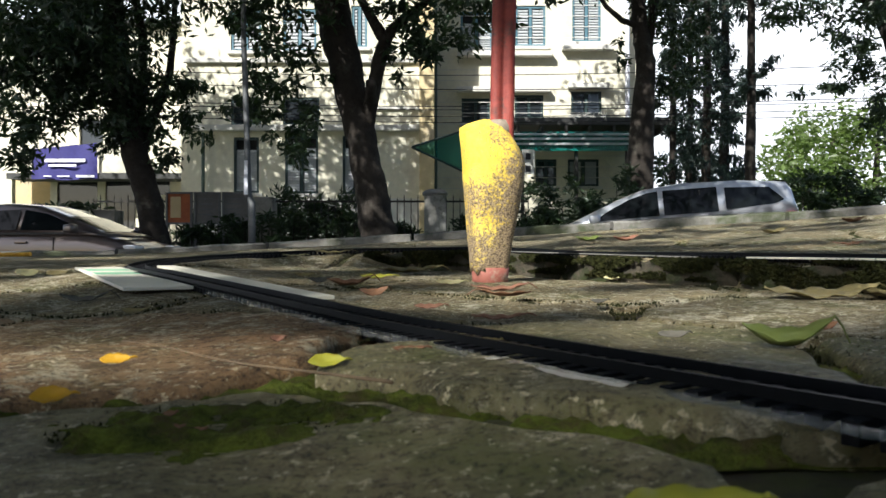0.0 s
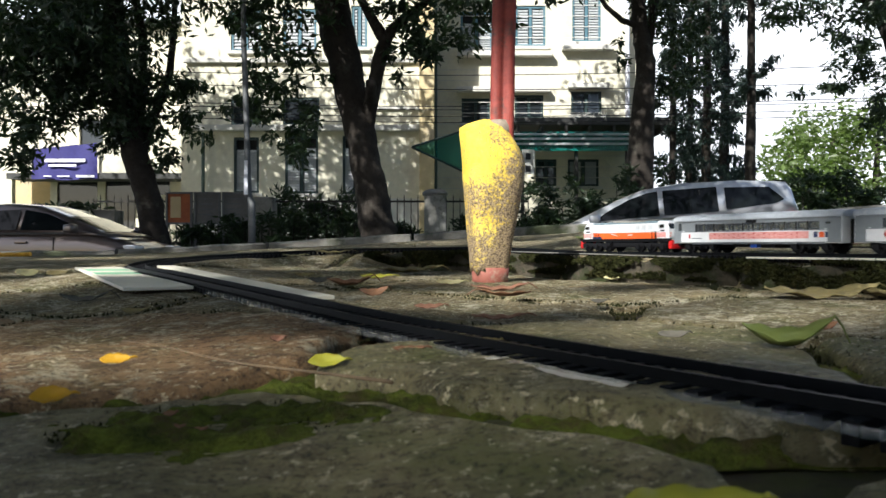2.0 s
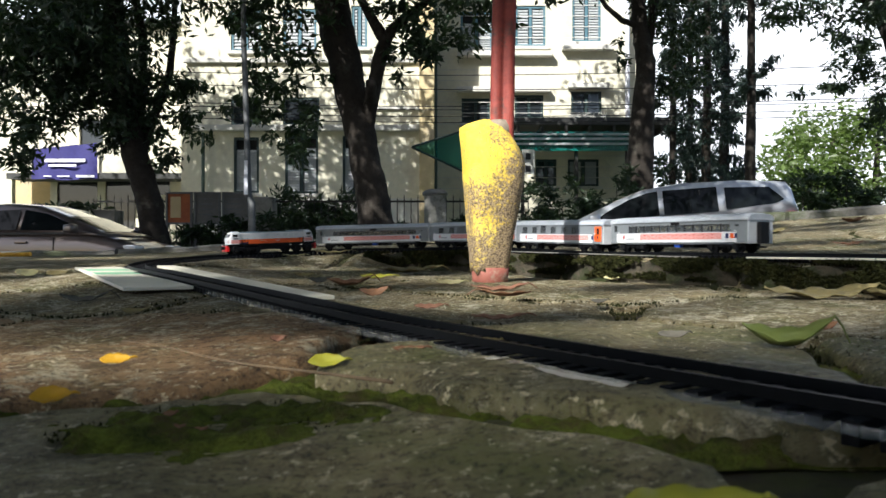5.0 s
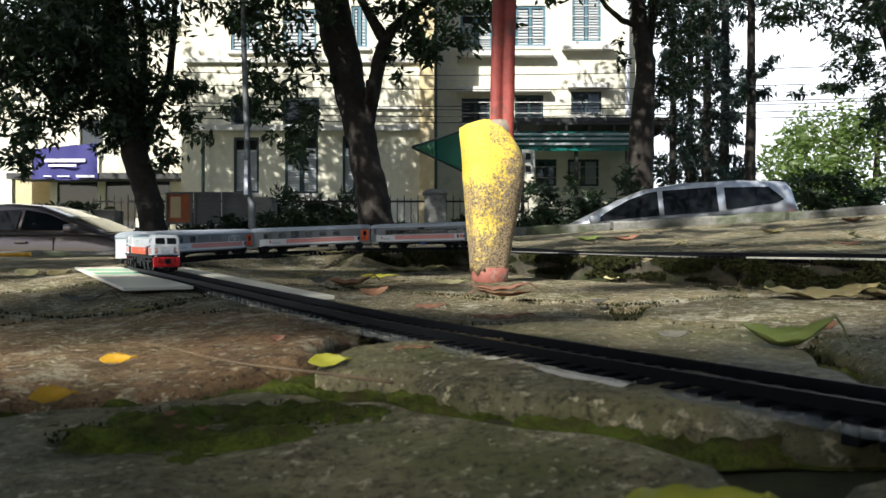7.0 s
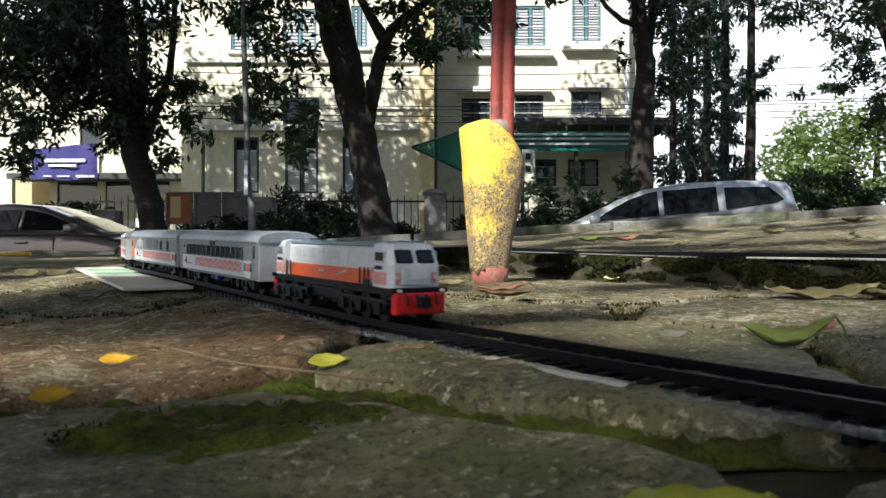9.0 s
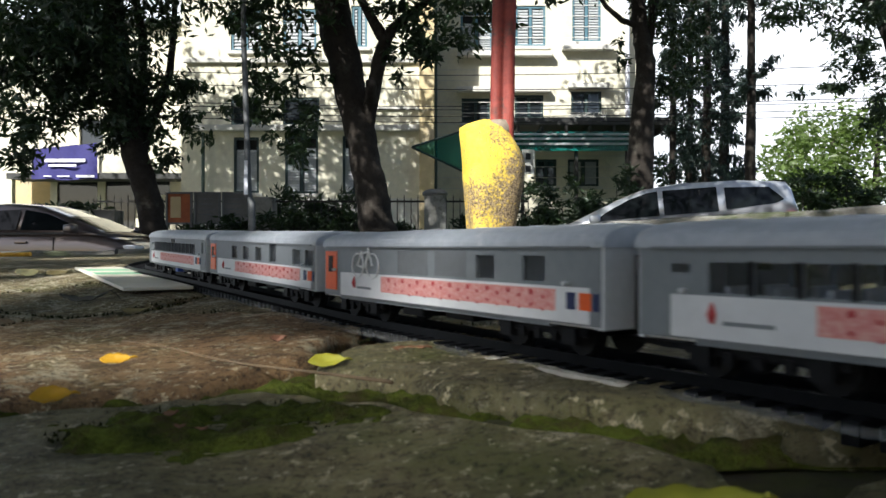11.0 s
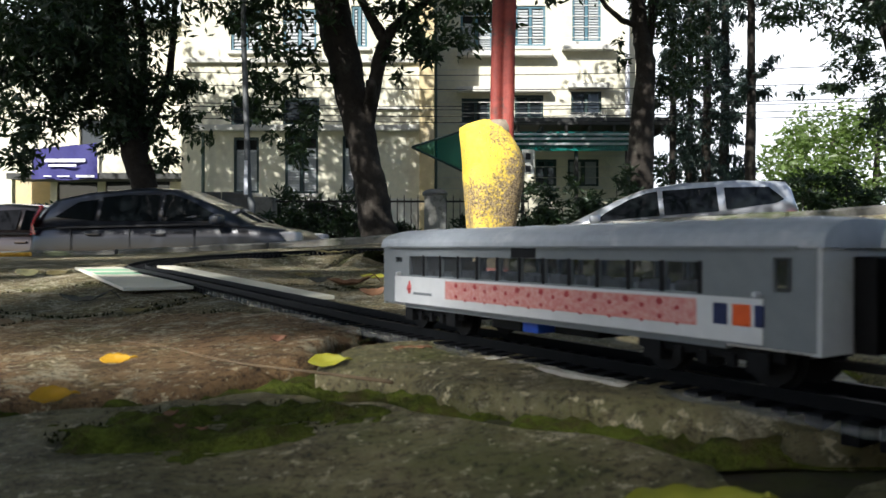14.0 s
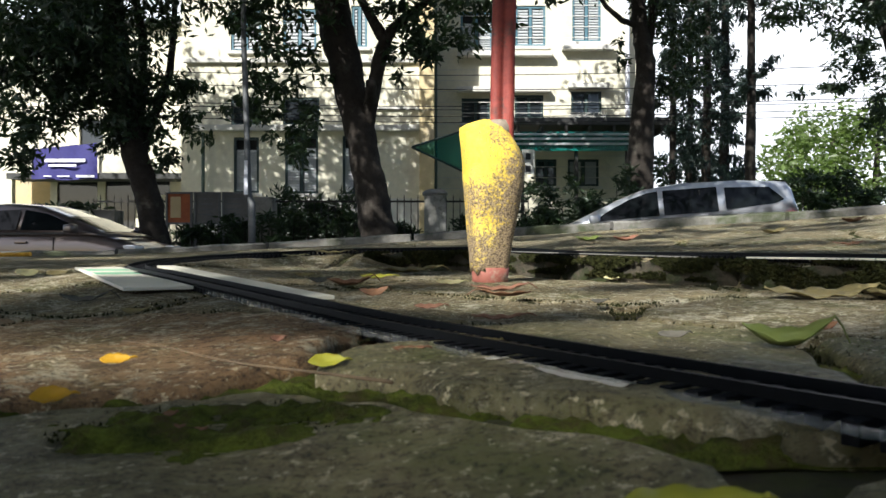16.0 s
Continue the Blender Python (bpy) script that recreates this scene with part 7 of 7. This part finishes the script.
def moss_cushion():
    """Soft green cushions of moss on the damp near stones and along their joints."""
    xs, ys = np.linspace(-0.15, 0.26, 206), np.linspace(0.135, 0.26, 72)
    X, Y = np.meshgrid(xs, ys)
    X, Y = X.ravel(), Y.ravel()
    patch = np.exp(-(((X + 0.053) / 0.037) ** 2 + ((Y - 0.170) / 0.022) ** 2) ** 2)
    lump = np.array([noise.fractal((a * 55, b * 55, 1.0), 0.7, 2.0, 5) for a, b in zip(X, Y)])
    fine = np.array([noise.fractal((a * 260, b * 260, 2.0), 0.7, 2.0, 3) for a, b in zip(X, Y)])
    Z = land(X, Y) - 0.0034 + 0.0056 * 0.92 * patch + 0.0030 * lump + 0.0016 * fine
    edge = (X < -0.148) | (X > 0.258) | (Y < 0.137) | (Y > 0.258)
    Z[edge] = land(X[edge], Y[edge]) - 0.006
    n = len(xs)
    faces = [(j * n + i, j * n + i + 1, (j + 1) * n + i + 1, (j + 1) * n + i) for j in range(len(ys) - 1) for i in range(n - 1)]
    ob = mesh_part("moss_cushion", np.stack([X, Y, Z], 1).tolist(), faces, M_MOSS_BRIGHT, smooth=True)
    tagged(ob, "soft bright green moss cushion on damp stones", "moss", kind="stuff")


def step_moss():
    """Moss hanging on the face of the edging stones."""
    g = np.random.default_rng(15)
    n = 30000
    s = g.uniform(-1.6, -0.42, n)
    f = g.uniform(0, 1, n)
    m = np.array([noise.noise((a * 22, b * 2.2, 8.0)) for a, b in zip(s, f)])
    ok = m > -0.12
    s, f = s[ok], f[ok]
    n = len(s)
    x, y, z, h = line_at(s)
    nx, ny = -np.sin(h), np.cos(h)
    o = np.where(f < 0.3, 0.030 + 0.045 * f, 0.0435 + 0.0025 * f)
    P = np.stack([x + nx * o, y + ny * o, z - RAIL_TOP + 0.001 - 0.022 * np.maximum(0, f - 0.2)], 1)
    out = np.stack([nx, ny, 0.35 + 0 * nx], 1) * g.uniform(0.001, 0.0032, n)[:, None]
    tip = P + out + g.normal(0, 0.0007, (n, 3))
    e = g.normal(0, 0.0009, (n, 3))
    e2 = g.normal(0, 0.0009, (n, 3))
    q = np.stack([P + e, P + e2, P - e - e2, tip], 1).reshape(-1, 3)
    i = np.arange(n) * 4
    t = np.concatenate([np.stack([i, i + 1, i + 3], 1), np.stack([i + 1, i + 2, i + 3], 1), np.stack([i + 2, i, i + 3], 1)])
    ob = mesh_part("step_moss", q.tolist(), t.tolist(), M_MOSS)
    tagged(ob, "dark moss on the face of the edging stones", "moss", kind="stuff")


def grit():
    """Crumbs of stone and bark on the paving."""
    g = random.Random(9)
    verts, faces = [], []
    for _ in range(2600):
        x, y = g.uniform(-0.5, 0.7), 0.24 + 1.1 * g.random() ** 1.4
        s = g.uniform(0.0003, 0.0009) * (1.8 if g.random() < 0.05 else 1)
        z = float(land(x, y)[0]) + 0.0015
        n = len(verts)
        for dx, dy, dz in ((1, 0, 0), (-0.5, 0.9, 0), (-0.5, -0.9, 0), (0.1, 0, 0.9), (0, 0.1, -0.8)):
            verts.append((x + s * (dx + g.uniform(-0.3, 0.3)), y + s * (dy + g.uniform(-0.3, 0.3)), z + s * dz))
        faces += [(n, n + 1, n + 3), (n + 1, n + 2, n + 3), (n + 2, n, n + 3), (n + 1, n, n + 4), (n + 2, n + 1, n + 4), (n, n + 2, n + 4)]
    ob = mesh_part("grit", verts, faces, M_STONE)
    tagged(ob, "crumbs of stone and bark scattered on paving", "grit", kind="stuff")


# ---- put it together ----
lay_track()
build_train()
stump()
card("white card strip with a pale green print beside the track", 0.03, 0.365, 0.0160, 0.058, 0.001, True)
card("plain white card strip beside the track", 0.0, 0.465, -0.017, -0.036, 0.001, False)
card("white card strip laid along the far track", -1.30, -1.03, -0.0165, -0.030, 0.0026, False, 0.0014)
card("thin weathered grey strip laid along the far track", -0.97, -0.66, -0.0160, -0.0190, 0.0022, False, 0.0012, M_KERB)
clear_tape()
fallen_leaves()
moss()
grit()
edging()
step_moss()
moss_cushion()
parked_cars()
main_building()
side_building()
fence()
notice_boards()
street_pole()
cables()
trees()
shrubs()
hedge()
shade_tree()
park_trees()
sky_backdrop()
kerb_stones()
pave()


# ---- what moves ----
def motions():
    times = [i * 0.25 for i in range(65)]
    for ob, bogies, u, pivot in TRAIN:
        rows, turns = [], [[], []]
        for t in times:
            s = run(t) - u
            m, yaw = vehicle_pose(s, pivot)
            rows.append((t, m))
            for k, (b, sg) in enumerate(zip(bogies, (1, -1))):
                h = float(line_at(s + sg * pivot)[3])
                a = (math.degrees(h - yaw) + 180) % 360 - 180
                turns[k].append((t, pose(sg * pivot, 0, 0, 0, 0, a)))
        walk(ob, rows)
        for b, r in zip(bogies, turns):
            walk(b, r)
    walk(PASSING, [(t, passing_pose(t)) for t in [i * 0.5 for i in range(26)] + [13 + i * 0.25 for i in range(13)]])


motions()
